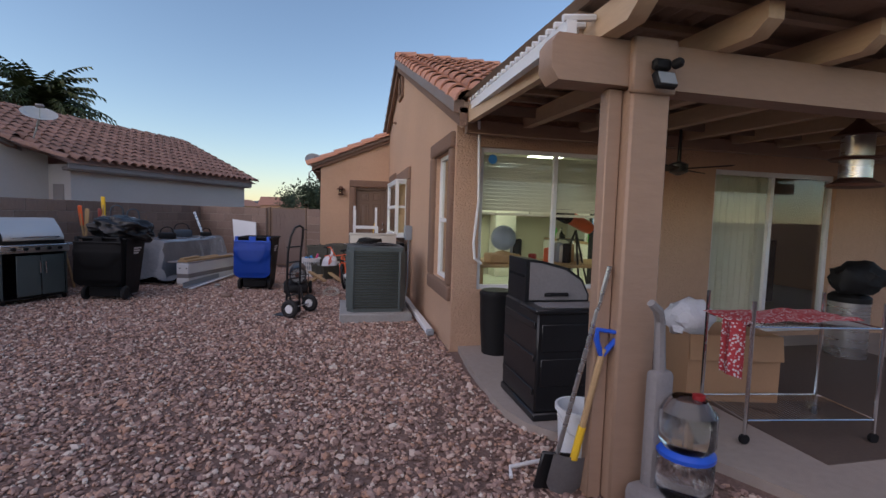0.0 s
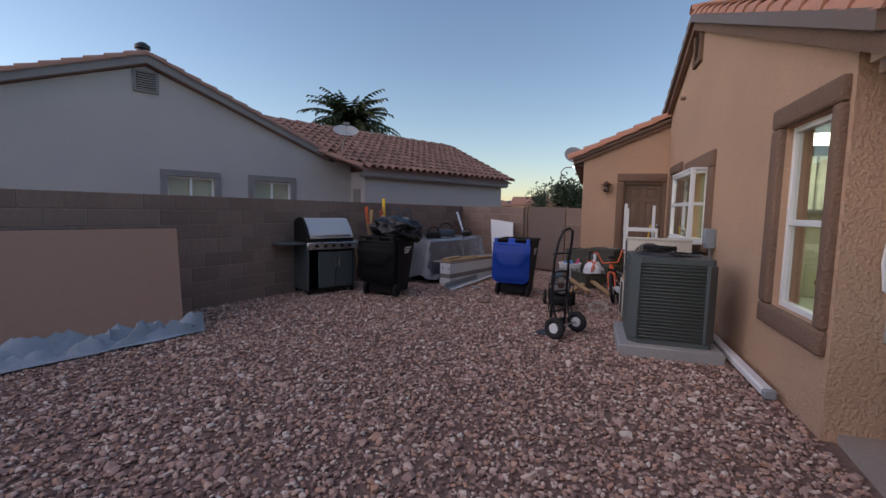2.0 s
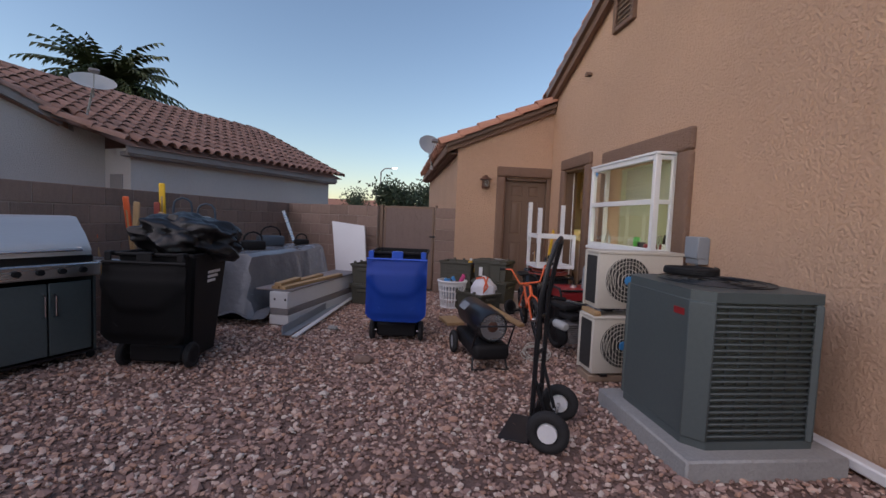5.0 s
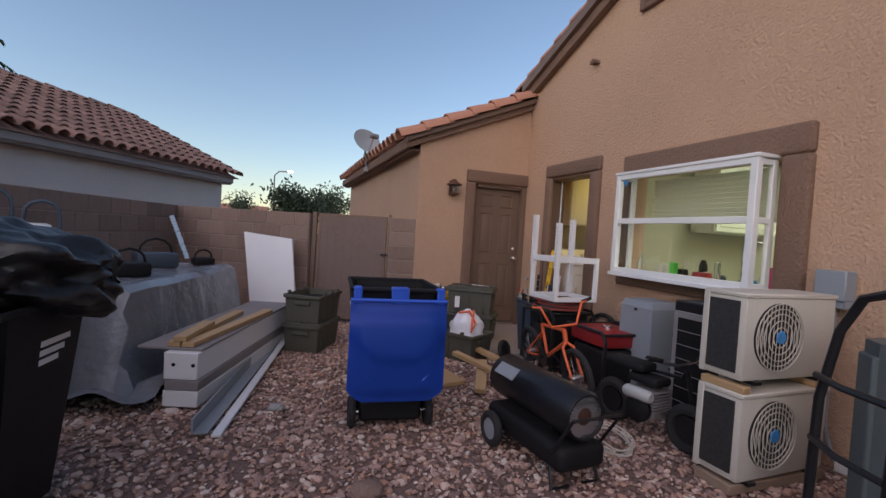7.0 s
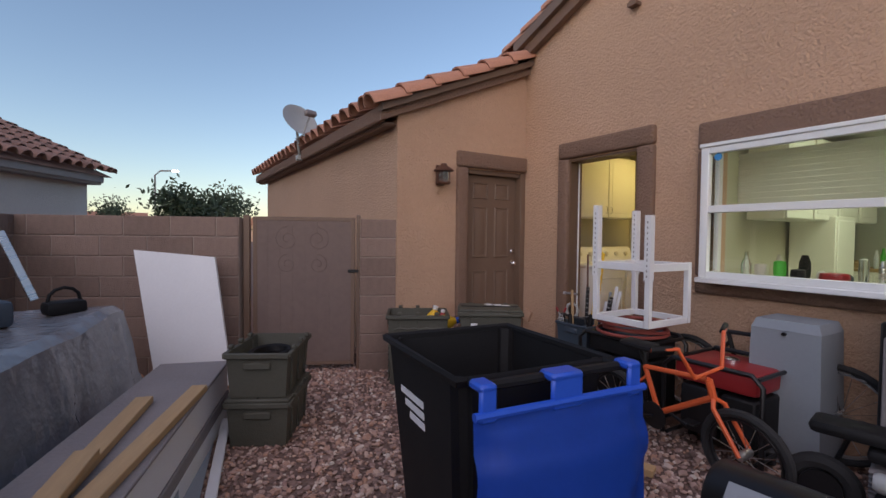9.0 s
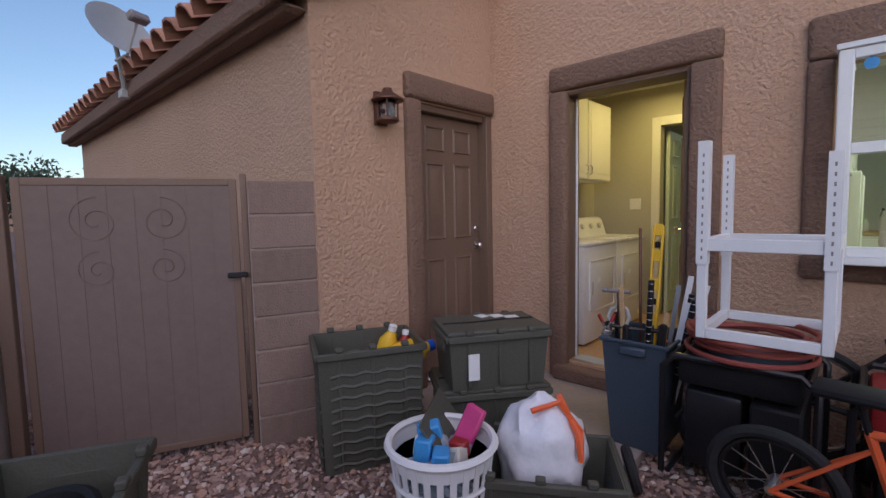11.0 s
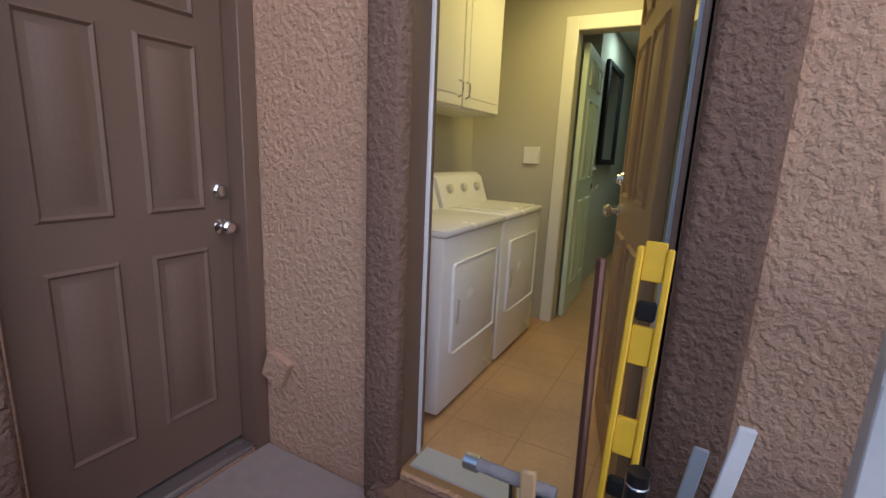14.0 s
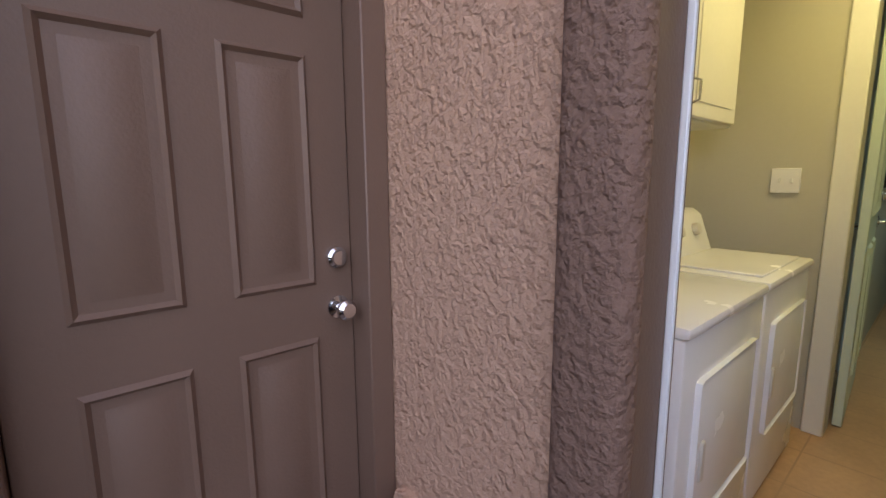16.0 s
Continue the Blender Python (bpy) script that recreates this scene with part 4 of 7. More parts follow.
# ---- laundry room ----
def laundry_machine(name, m, label, washer):
    th = thing(name, label, "appliance", m, group="laundry machines")
    part("body", box(B(), 0, 0, 0.02, 0.68, 0.56, 0.87, 0.012, seg=2), "appliance", th)
    part("top", box(B(), -0.004, -0.012, 0.87, 0.684, 0.56, 0.905, 0.014, seg=2), "appliance", th)
    part("front_panel", box(B(), 0.09, -0.012, 0.30, 0.60, 0.004, 0.74, 0.02, seg=2), "appliance", th)
    con = B()
    prism(con, [(0.40, 0.0), (0.56, 0.0), (0.56, 0.20), (0.50, 0.20), (0.46, 0.17)], 0.66, Matrix(((0, 0, 1, 0.01), (1, 0, 0, 0), (0, 1, 0, 0.905), (0, 0, 0, 1))))
    c = part("console", con, "appliance", th)
    for k in range(3):
        part("dial", lathe(B(), [(0.03, 0), (0.026, 0.025), (0.001, 0.026)], 12, pose(0.13 + 0.2 * k, 0.435, 1.01, 70)), "cream", c)
    part("latch", box(B(), 0.12, -0.02, 0.44, 0.15, -0.008, 0.56, 0.005), "cream", th)
    if washer:
        part("lid", box(B(), 0.06, 0.03, 0.905, 0.62, 0.37, 0.915, 0.004), "appliance", th)
    return th


laundry_machine("clothes_dryer", pose(1.58, 11.60, 0.12), "white enamel clothes dryer with a dial console", False)
laundry_machine("washing_machine", pose(2.29, 11.60, 0.12), "white enamel top-loading washing machine", True)
cab = thing("wall_cabinet", "cream wall cabinet above the laundry machines", "cabinet", pose(1.75, 11.93, 1.60))
part("body", box(B(), 0, 0, 0, 1.1, 0.33, 0.8, 0.004), "cabinet", cab)
for k in range(2):
    d = part("door", box(B(), 0.01 + k * 0.545, -0.02, 0.01, 0.545 + k * 0.545, 0.0, 0.79, 0.006), "cabinet", cab)
    part("panel", box(B(), 0.07 + k * 0.545, -0.024, 0.07, 0.485 + k * 0.545, -0.018, 0.73, 0.003), "cabinet", d)
    part("handle", rod(B(), [(0.50 + k * 0.09, -0.02, 0.06), (0.50 + k * 0.09, -0.045, 0.07), (0.50 + k * 0.09, -0.045, 0.14), (0.50 + k * 0.09, -0.02, 0.15)], 0.005), "steel", d)
th = thing("light_switch", "white double light switch plate on the grey wall", "switch", pose(3.19, 11.77, 1.36, 0, 0, -90))
part("plate", box(B(), -0.06, -0.004, -0.06, 0.06, 0.01, 0.06, 0.003), "appliance", th)
for k in (-0.025, 0.025):
    part("toggle", box(B(), k - 0.005, -0.014, -0.01, k + 0.005, -0.002, 0.012, 0.002), "appliance", th)

# ---- kitchen and dining things behind the glass ----
th = thing("kitchen_counter", "pale tiled kitchen counter under the garden window", "counter")
part("top", box(B(), WX + 0.2, 8.0, 0.98, 1.98, 10.3, 1.03, 0.006), "cabinet", th)
part("base", box(B(), WX + 0.2, 8.0, 0.1, 1.94, 10.3, 0.98), "cabinet", th)
for k in range(4):
    c = thing("kitchen_cabinet", "white kitchen wall cabinet", "cabinet", pose(2.4 + k * 0.62, 9.98, 1.55), group="kitchen wall cabinets")
    part("body", box(B(), 0, 0, 0, 0.6, 0.33, 0.85, 0.004), "cabinet", c)
    d = part("door", box(B(), 0.01, -0.02, 0.01, 0.59, 0, 0.84, 0.006), "cabinet", c)
    part("panel", box(B(), 0.07, -0.026, 0.07, 0.53, -0.018, 0.78, 0.004), "cabinet", d)
for k in range(3):
    c = thing("kitchen_cabinet", "white tall kitchen cabinet by the far wall", "cabinet", pose(5.38, 9.6 - k * 0.62, 1.45, 0, 0, -90), group="kitchen wall cabinets")
    part("body", box(B(), 0, 0, 0, 0.6, 0.33, 0.95, 0.004), "cabinet", c)
    c.matrix_basis = pose(5.05, 9.6 - k * 0.62, 1.45, 0, 0, -90)
    d = part("door", box(B(), 0.01, -0.02, 0.01, 0.59, 0, 0.94, 0.006), "cabinet", c)
    part("panel", box(B(), 0.07, -0.026, 0.07, 0.53, -0.018, 0.88, 0.004), "cabinet", d)
ck = thing("base_cabinet", "white kitchen base cabinets along the far wall", "cabinet", pose(4.78, 8.05, 0.1))
part("body", box(B(), 0, 0, 0, 0.6, 0.75, 0.86), "cabinet", ck)
part("body", box(B(), 0, 1.55, 0, 0.6, 2.22, 0.86), "cabinet", ck)
part("worktop", box(B(), -0.02, 0, 0.86, 0.6, 0.75, 0.90, 0.006), "lumber", ck)
part("worktop", box(B(), -0.02, 1.55, 0.86, 0.6, 2.22, 0.90, 0.006), "lumber", ck)
for y in (0.03, 0.4, 1.58, 1.92):
    part("door", box(B(), -0.018, y, 0.08, 0.0, y + 0.31, 0.82, 0.006), "cabinet", ck)
sv = thing("kitchen_stove", "stainless stove with a black oven door", "stove", pose(4.76, 8.82, 0.1))
part("body", box(B(), 0, 0, 0, 0.6, 0.76, 0.90, 0.008), "steel", sv)
part("oven_door", box(B(), -0.02, 0.04, 0.2, 0.0, 0.72, 0.68, 0.01), "black", sv)
part("handle", rod(B(), [(-0.05, 0.06, 0.72), (-0.05, 0.70, 0.72)], 0.011), "steel", sv)
part("hob", box(B(), 0.01, 0.02, 0.90, 0.58, 0.74, 0.915), "black", sv)
for k in range(4):
    part("knob", lathe(B(), [(0.022, 0), (0.02, 0.025), (0.001, 0.026)], 12, pose(-0.002, 0.15 + 0.15 * k, 0.80, 0, -90)), "black", sv)
mo = thing("microwave", "white microwave oven under the far wall cabinets", "microwave", pose(5.0, 8.0, 1.0))
part("case", box(B(), 0, 0, 0, 0.38, 0.5, 0.29, 0.01), "appliance", mo)
part("window", box(B(), -0.004, 0.14, 0.05, 0.002, 0.46, 0.24), "black", mo)
pn = thing("tall_cupboard", "pale tall kitchen cupboard beside the partition", "cabinet", pose(3.4, 9.9, 0.1))
part("body", box(B(), 0, 0, 0, 0.5, 0.42, 1.5, 0.006), "cabinet", pn)
part("door", box(B(), 0.02, -0.02, 0.1, 0.48, 0.0, 1.46, 0.008), "cabinet", pn)
rnd = random.Random(21)
for k in range(18):
    y, r, h = 9.62 + rnd.uniform(-0.05, 0.62), rnd.uniform(0.025, 0.05), rnd.uniform(0.09, 0.26)
    if 8 < k:
        y = 8.08 + rnd.uniform(0, 0.7)
    nm = ("jar", "bottle", "canister")[k % 3]
    solid(nm, lathe(B(), [(r * 0.85, 0), (r, h * 0.15), (r, h * 0.65), (r * 0.5, h * 0.82), (r * 0.5, h)], 12), ("black", "cream", "steel", "white", "slate_blue", "lumber", "green")[k % 7], "small " + nm + " on the far kitchen counter", nm, pose(4.86 + rnd.uniform(0, 0.12), y, 1.0))
for k in range(9):
    y, r, h = 8.52 + k * 0.155 + rnd.uniform(-0.03, 0.03), rnd.uniform(0.025, 0.045), rnd.uniform(0.06, 0.2)
    solid("dish_item", lathe(B(), [(r * 0.8, 0), (r, h * 0.3), (r * 0.95, h * 0.7), (r * 0.5, h)], 12), ("slate_blue", "white", "black", "cream", "steel")[k % 5], "small dish or bottle drying beside the sink", "dish", pose(1.68 + rnd.uniform(0, 0.2), y, 1.03))
fr = thing("refrigerator", "dark refrigerator covered with paper notes", "refrigerator", pose(4.6, 7.1, 0.1))
part("body", box(B(), 0, 0, 0, 0.75, 0.85, 1.75, 0.015), "black", fr)
rnd = random.Random(8)
for k in range(16):
    a, z = rnd.uniform(0.05, 0.65), rnd.uniform(0.8, 1.65)
    part("note", box(B(), -0.006 - 0.001 * (k % 3), a, z, -0.003, a + rnd.uniform(0.08, 0.16), z + rnd.uniform(0.08, 0.18)), ("white", "sky_blue", "cream", "pink")[k % 4 if k % 5 else 0], fr)
tap = thing("kitchen_faucet", "tall brushed gooseneck kitchen faucet", "faucet", pose(1.55, 8.95, 1.03))
part("spout", rod(B(), [(0, 0, 0), (0, 0, 0.3)] + [(0, -0.1 + 0.1 * math.cos(a), 0.3 + 0.1 * math.sin(a)) for a in (0.5, 1, 1.57, 2.2, 2.8)] + [(0, -0.2, 0.22)], 0.013), "steel", tap)
part("base", lathe(B(), [(0.03, 0), (0.028, 0.05), (0.015, 0.06)], 12), "steel", tap)
for y, r, h, mm, nm, lb in ((9.62, 0.045, 0.16, "green", "cup", "green plastic tumbler on the counter"), (9.75, 0.05, 0.13, "cream", "canister", "cream canister on the counter"), (9.5, 0.05, 0.10, "black", "bowl", "dark bowl on the counter"), (9.28, 0.09, 0.09, "red", "bowl", "red bowl on the counter"), (9.12, 0.03, 0.2, "clear", "bottle", "clear soap bottle on the counter"), (8.62, 0.035, 0.19, "pink", "bottle", "pink soap bottle on the counter"), (8.8, 0.05, 0.07, "sky_blue", "sponge_dish", "blue dish beside the sink")):
    solid(nm, lathe(B(), [(r * 0.8, 0), (r, h * 0.6), (r * 0.9, h * 0.95), (r * 0.45, h)], 14), mm, lb, nm.replace("_", " "), pose(1.45, y, 1.03))
solid("bottle", lathe(B(), [(0.03, 0), (0.035, 0.12), (0.012, 0.17), (0.012, 0.21)], 12), "clear", "clear bottle on the garden window shelf", "bottle", pose(1.1, 9.7, Z0))
g = thing("globe", "tabletop world globe on a stand by the window", "globe", pose(2.0, 5.5, 0.98))
part("ball", lathe(B(), [(0.16 * math.sin(a), 0.2 - 0.16 * math.cos(a)) for a in np.linspace(0.02, 3.12, 14)], 22), "tarp", g)
part("stand", lathe(B(), [(0.1, 0), (0.09, 0.02), (0.02, 0.035), (0.02, 0.06)], 14), "lumber", g)
tb = thing("dining_table", "long wooden table loaded with odds and ends", "table", pose(1.6, 5.3, 0.1))
part("top", box(B(), 0, 0, 0.72, 2.6, 0.9, 0.76, 0.01), "lumber", tb)
for x, y in ((0.06, 0.06), (2.54, 0.06), (0.06, 0.84), (2.54, 0.84)):
    part("leg", box(B(), x - 0.035, y - 0.035, 0, x + 0.035, y + 0.035, 0.72, 0.005), "lumber", tb)
solid("crate", box(B(), -0.2, -0.15, 0, 0.2, 0.15, 0.12, 0.02), "lumber", "low box raising the globe on the table", "box", pose(2.0, 5.52, 0.86))
rnd = random.Random(12)
for k in range(14):
    x, y = 2.3 + rnd.uniform(0, 1.7), 5.4 + rnd.uniform(0, 0.7)
    h = rnd.uniform(0.08, 0.3)
    solid("household_item", box(B(), -0.06, -0.05, 0, rnd.uniform(0.02, 0.1), 0.05, h, 0.015), ("white", "black", "cream", "orange", "tarp", "lumber", "red", "cabinet")[k % 8], "small household item standing on the cluttered table", "item", pose(x, y, 0.86, 0, 0, rnd.uniform(0, 90)))
tel = thing("telescope", "orange and black telescope on a dark tripod", "telescope", pose(3.0, 5.5, 0.1))
part("tube", lathe(B(), [(0.075, -0.28), (0.085, -0.2), (0.085, 0.15), (0.10, 0.17), (0.10, 0.3)], 18, pose(0, 0, 1.32, 0, -70, 20)), "orange", tel, "orange optical tube")
part("cap", lathe(B(), [(0.105, 0.17), (0.108, 0.32), (0.001, 0.325)], 18, pose(0, 0, 1.32, 0, -70, 20)), "black", tel)
for a in (0.3, 2.4, 4.5):
    part("leg", rod(B(), [(0, 0, 1.2), (0.42 * math.cos(a), 0.42 * math.sin(a), 0)], 0.014), "black_metal", tel)
sh = thing("curtain", "pale vertical blinds behind the patio door", "blind")
for k in range(9):
    part("vane", box(B(), 4.55 + k * 0.1, PY + 0.26, 0.14, 4.64 + k * 0.1, PY + 0.265, 2.1, m=None), "blind", sh)
solid("dark_cabinet", box(B(), 5.5, 6.6, 0.1, 7.5, 7.0, 1.2, 0.01), "black", "dark low cabinet inside the patio room", "cabinet")
solid("globe_sticker", lathe(B(), [(0.055, 0), (0.055, 0.002), (0.001, 0.003)], 8, pose(1.63, PY + 0.076, 2.08, 90)), "sky_blue", "blue octagonal sticker on the window pane", "sticker")

# ---- wall fittings ----
v = thing("gable_vent", "brown louvred vent high in the gable", "vent", pose(WX - 0.005, 9.78, 3.85, 0, 0, -90))
part("backing", box(B(), -0.2, -0.01, 0.05, 0.2, 0.02, 0.55), "deck_wood", v)
for r in ((-0.27, -0.19, 0, 0.6), (0.19, 0.27, 0, 0.6), (-0.19, 0.19, 0, 0.07), (-0.19, 0.19, 0.53, 0.6)):
    part("frame", box(B(), r[0], -0.05, r[2], r[1], 0.02, r[3], 0.012), "stucco_trim", v)
for k in range(7):
    part("slat", box(B(), -0.19, -0.03, -0.003, 0.19, 0.03, 0.003, m=pose(0, -0.015, 0.10 + k * 0.063, 35)), "brown_paint", v)
solid("vent_stub", prism(B(), [(-0.05, 0), (0.05, 0), (0.05, 0.03), (0, 0.06), (-0.05, 0.03)], 0.08, pose(WX, 10.76, 3.53, 90, 0, -90)), "stucco_trim", "small stucco vent stub in the gable wall", "vent")
lamp = thing("wall_lantern", "small rusty-brown wall lantern beside the side door", "wall lamp", pose(-0.05, 12.22, 1.92))
part("backplate", box(B(), -0.05, 0.03, -0.02, 0.05, 0.062, 0.2, 0.006), "lantern", lamp)
part("roof", lathe(B(), [(0.11, 0.13), (0.11, 0.14), (0.04, 0.185), (0.03, 0.21), (0.001, 0.215)], 12, pose(0, -0.03, 0)), "lantern", lamp)
part("base", lathe(B(), [(0.06, -0.01), (0.075, 0.0), (0.075, 0.015), (0.03, 0.02)], 12, pose(0, -0.03, 0)), "lantern", lamp)
for k in range(4):
    a = k * math.pi / 2 + 0.78
    part("bar", rod(B(), [(0.065 * math.cos(a), -0.03 + 0.065 * math.sin(a), 0.01), (0.065 * math.cos(a), -0.03 + 0.065 * math.sin(a), 0.14)], 0.006), "lantern", lamp)
part("glass", lathe(B(), [(0.05, 0.015), (0.05, 0.13)], 12, pose(0, -0.03, 0)), "clear", lamp)
part("arm", box(B(), -0.015, 0.0, 0.05, 0.015, 0.04, 0.08), "lantern", lamp)
el = thing("disconnect_box", "grey electrical disconnect box on the wall", "electrical box", pose(WX, 7.98, 1.0, 0, 0, -90))
part("box", box(B(), -0.09, -0.11, 0, 0.09, 0.0, 0.24, 0.006), "grey_plastic", el)
part("cover", box(B(), -0.095, -0.125, 0.05, 0.095, -0.02, 0.25, 0.008), "grey_plastic", el)
part("conduit", rod(B(), [(0, -0.05, 0), (0, -0.05, -0.8), (0.1, -0.1, -1.0)], 0.014), "grey_plastic", el)
solid("stucco_chip", prism(B(), [(0, 0.04), (0.11, 0.0), (0.17, 0.12), (0.09, 0.15), (0.04, 0.15)], 0.035, pose(WX + 0.002, 12.27, 0.31, 90, 0, -90)), "stucco", "patched flap of stucco low on the wall", "patch")
cd = thing("drain_line", "white plastic drain line down the house corner", "pipe")
part("pipe", rod(B(), [(1.36, 4.6, 2.42), (1.40, 4.72, 2.3), (1.44, 4.78, 1.6), (1.40, 4.79, 1.15), (1.42, 4.79, 0.98), (1.50, 4.8, 0.92)], 0.016), "white", cd)

# ---- patio cover ----
pc = thing("patio_cover", "tan painted timber patio cover with corrugated roof", "patio cover")
po = part("post", box(B(), 1.385, 2.05, GZ, 1.605, 2.25, 2.09, 0.012), "beam_paint", pc)
part("post", box(B(), 1.30, 2.12, GZ, 1.38, 2.20, 2.09, 0.006), "beam_paint", pc)
bm = B()
prism(bm, [(0.96, 2.15), (1.0, 2.095), (9.0, 2.095), (9.0, 2.315), (0.99, 2.315), (0.96, 2.27)], 0.15, Matrix(((1, 0, 0, 0), (0, 0, -1, 2.22), (0, 1, 0, 0), (0, 0, 0, 1))))
part("beam", bm, "beam_paint", pc)
part("post_cap", box(B(), 1.37, 2.03, 2.06, 1.62, 2.072, 2.33, 0.01), "beam_paint", pc)
part("ledger", box(B(), 1.25, 4.66, 2.30, 9.0, 4.75, 2.44, 0.006), "beam_paint", pc)


def rise(y):
    return 2.318 + (y - 2.1) * 0.03


for k in range(12):
    x = 1.21 + 0.66 * k
    bm = B()
    prism(bm, [(1.78, rise(1.78) + 0.06), (1.86, rise(1.86)), (4.7, rise(4.7)), (4.7, rise(4.7) + 0.14), (1.78, rise(1.78) + 0.14)], 0.09, Matrix(((0, 0, 1, x), (1, 0, 0, 0), (0, 1, 0, 0), (0, 0, 0, 1))))
    part("rafter", bm, "rafter_wood", pc)
for k in range(11):
    y = 1.62 + 0.31 * k
    part("purlin", box(B(), 1.17 if k else 0.97, y, rise(y) + 0.142, 9.0, y + 0.05, rise(y) + 0.18), "deck_wood", pc)
V, F = [], []
nx = 330
for i in range(nx + 1):
    x = 1.13 + 7.95 * i / nx
    dz = 0.012 * math.cos(i * math.pi / 2.0)
    for y in (1.5, 4.75):
        V.append((x, y, rise(y) + 0.20 + dz))
for i in range(nx):
    F.append((2 * i, 2 * i + 2, 2 * i + 3, 2 * i + 1))
ob = new("corrugated_sheet", raw("corrugated_sheet", V, F, "deck_wood"))
ob.parent = pc
part("edge_flashing", slope_box(B(), 0.0, 2.31, 2.62, 2.48, 0.0, 0.05, 0.0, 0.08), "white", pc, "white metal edge flashing", pose(1.045, 2.1, 0, 0, 0, -3.6))
part("edge_board", slope_box(B(), 2.24, rise(2.24), 4.7, rise(4.7), 1.182, 1.208, -0.04, 0.12), "rafter_wood", pc)
for k in range(24):
    y = 2.12 + k * 0.108
    part("flashing_rib", rod(B(), [(1.03 + (y - 2.1) * 0.063, y, 2.40 + (y - 2.1) * 0.065), (1.2 + (y - 2.1) * 0.05, y, 2.42 + (y - 2.1) * 0.065)], 0.018, 6), "white", pc)
fl = thing("flood_light", "black twin floodlight clamped to the patio post", "light", pose(1.50, 2.01, 2.08) @ Matrix.Diagonal((0.8, 0.8, 0.8, 1)))
part("mount", box(B(), -0.06, -0.04, 0.10, 0.06, 0.01, 0.17, 0.015), "black", fl)
part("head", box(B(), -0.07, -0.05, -0.03, 0.07, 0.0, 0.08, 0.012, m=pose(0, -0.04, 0, -25)), "black", fl)
part("lens", box(B(), -0.055, -0.056, -0.02, 0.055, -0.049, 0.06, m=pose(0, -0.04, 0, -25)), "grey_plastic", fl)
part("sensor", lathe(B(), [(0.03, 0), (0.03, 0.04), (0.015, 0.06), (0.001, 0.062)], 12, pose(0.06, -0.06, 0.13, 90)), "black", fl)
ln = thing("hanging_lantern", "hanging copper lantern with glass chimney under the patio roof", "lantern", pose(4.0, 2.9, 1.78) @ Matrix.Diagonal((1.12, 1.12, 1.12, 1)))
part("cap", lathe(B(), [(0.16, 0.34), (0.13, 0.36), (0.07, 0.41), (0.03, 0.45), (0.02, 0.47), (0.001, 0.475)], 14), "lantern", ln)
part("ring", lathe(B(), [(0.15, 0.17), (0.16, 0.18), (0.15, 0.19), (0.10, 0.18)], 14), "lantern", ln)
part("base", lathe(B(), [(0.16, -0.02), (0.17, 0.0), (0.12, 0.02), (0.09, 0.05)], 14), "lantern", ln)
part("chimney", lathe(B(), [(0.095, 0.04), (0.095, 0.35)], 14), "steel", ln)
part("candle", lathe(B(), [(0.035, 0.03), (0.035, 0.31), (0.001, 0.32)], 10), "cream", ln)
part("hook", rod(B(), [(0, 0, 0.47), (0, 0, 0.6)], 0.006), "lantern", ln)
fan = thing("ceiling_fan", "dark ceiling fan at rest under the patio roof", "fan", pose(3.35, 4.1, 1.98))
part("hub", lathe(B(), [(0.02, -0.06), (0.09, -0.03), (0.09, 0.05), (0.02, 0.08), (0.015, 0.4)], 14), "black_metal", fan)
for k in range(4):
    part("blade", box(B(), 0.08, -0.05, 0.0, 0.5, 0.05, 0.008, 0.003, m=pose(0, 0, 0, 10, 0, 90 * k + 25)), "black", fan)

# ---- patio things ----
gr = thing("gas_grill", "black gas grill cart with a charcoal lid", "grill", pose(1.345, 2.93, -0.01))
part("cart", box(B(), 0, 0.0, 0.06, 0.58, 0.66, 0.80, 0.012), "black_metal", gr)
for z in (0.18, 0.42, 0.66):
    part("side_rib", box(B(), -0.012, 0.03, z, 0.0, 0.63, z + 0.05, 0.004), "black_metal", gr)
for z in (0.25, 0.5):
    part("front_rib", box(B(), 0.03, -0.012, z, 0.55, 0.0, z + 0.2, 0.006), "black_metal", gr)
part("plinth", box(B(), -0.01, -0.01, 0.0, 0.59, 0.67, 0.06, 0.01), "black_metal", gr)
bm = B()
prism(bm, [(-0.03, 0.80), (0.50, 0.80), (0.50, 0.86), (0.44, 0.98), (0.30, 1.07), (0.10, 1.12), (-0.03, 1.13)], 0.37, Matrix(((1, 0, 0, 0.05), (0, 0, 1, 0.29), (0, 1, 0, 0), (0, 0, 0, 1))))
lid = part("lid", bm, "black_metal", gr, "charcoal grey lid with end handle")
part("lid_end", prism(B(), [(0.0, 0.82), (0.48, 0.82), (0.48, 0.86), (0.42, 0.97), (0.29, 1.05), (0.10, 1.10), (0.0, 1.11)], 0.014, Matrix(((1, 0, 0, 0.05), (0, 0, 1, 0.278), (0, 1, 0, 0), (0, 0, 0, 1)))), "trim_grey", lid)
part("handle", rod(B(), [(0.18, 0.28, 0.86), (0.2, 0.24, 0.87), (0.34, 0.24, 0.87), (0.36, 0.28, 0.86)], 0.014), "black", lid)
part("shelf", box(B(), -0.03, -0.03, 0.775, 0.60, 0.275, 0.81, 0.01), "black_metal", gr)
part("shelf_inset", box(B(), 0.06, 0.03, 0.81, 0.52, 0.22, 0.815), "trim_grey", gr)
for k in range(8):
    part("vent_slot", box(B(), 0.012, 0.32 + k * 0.04, 0.99, 0.022, 0.345 + k * 0.04, 1.01), "black", gr)
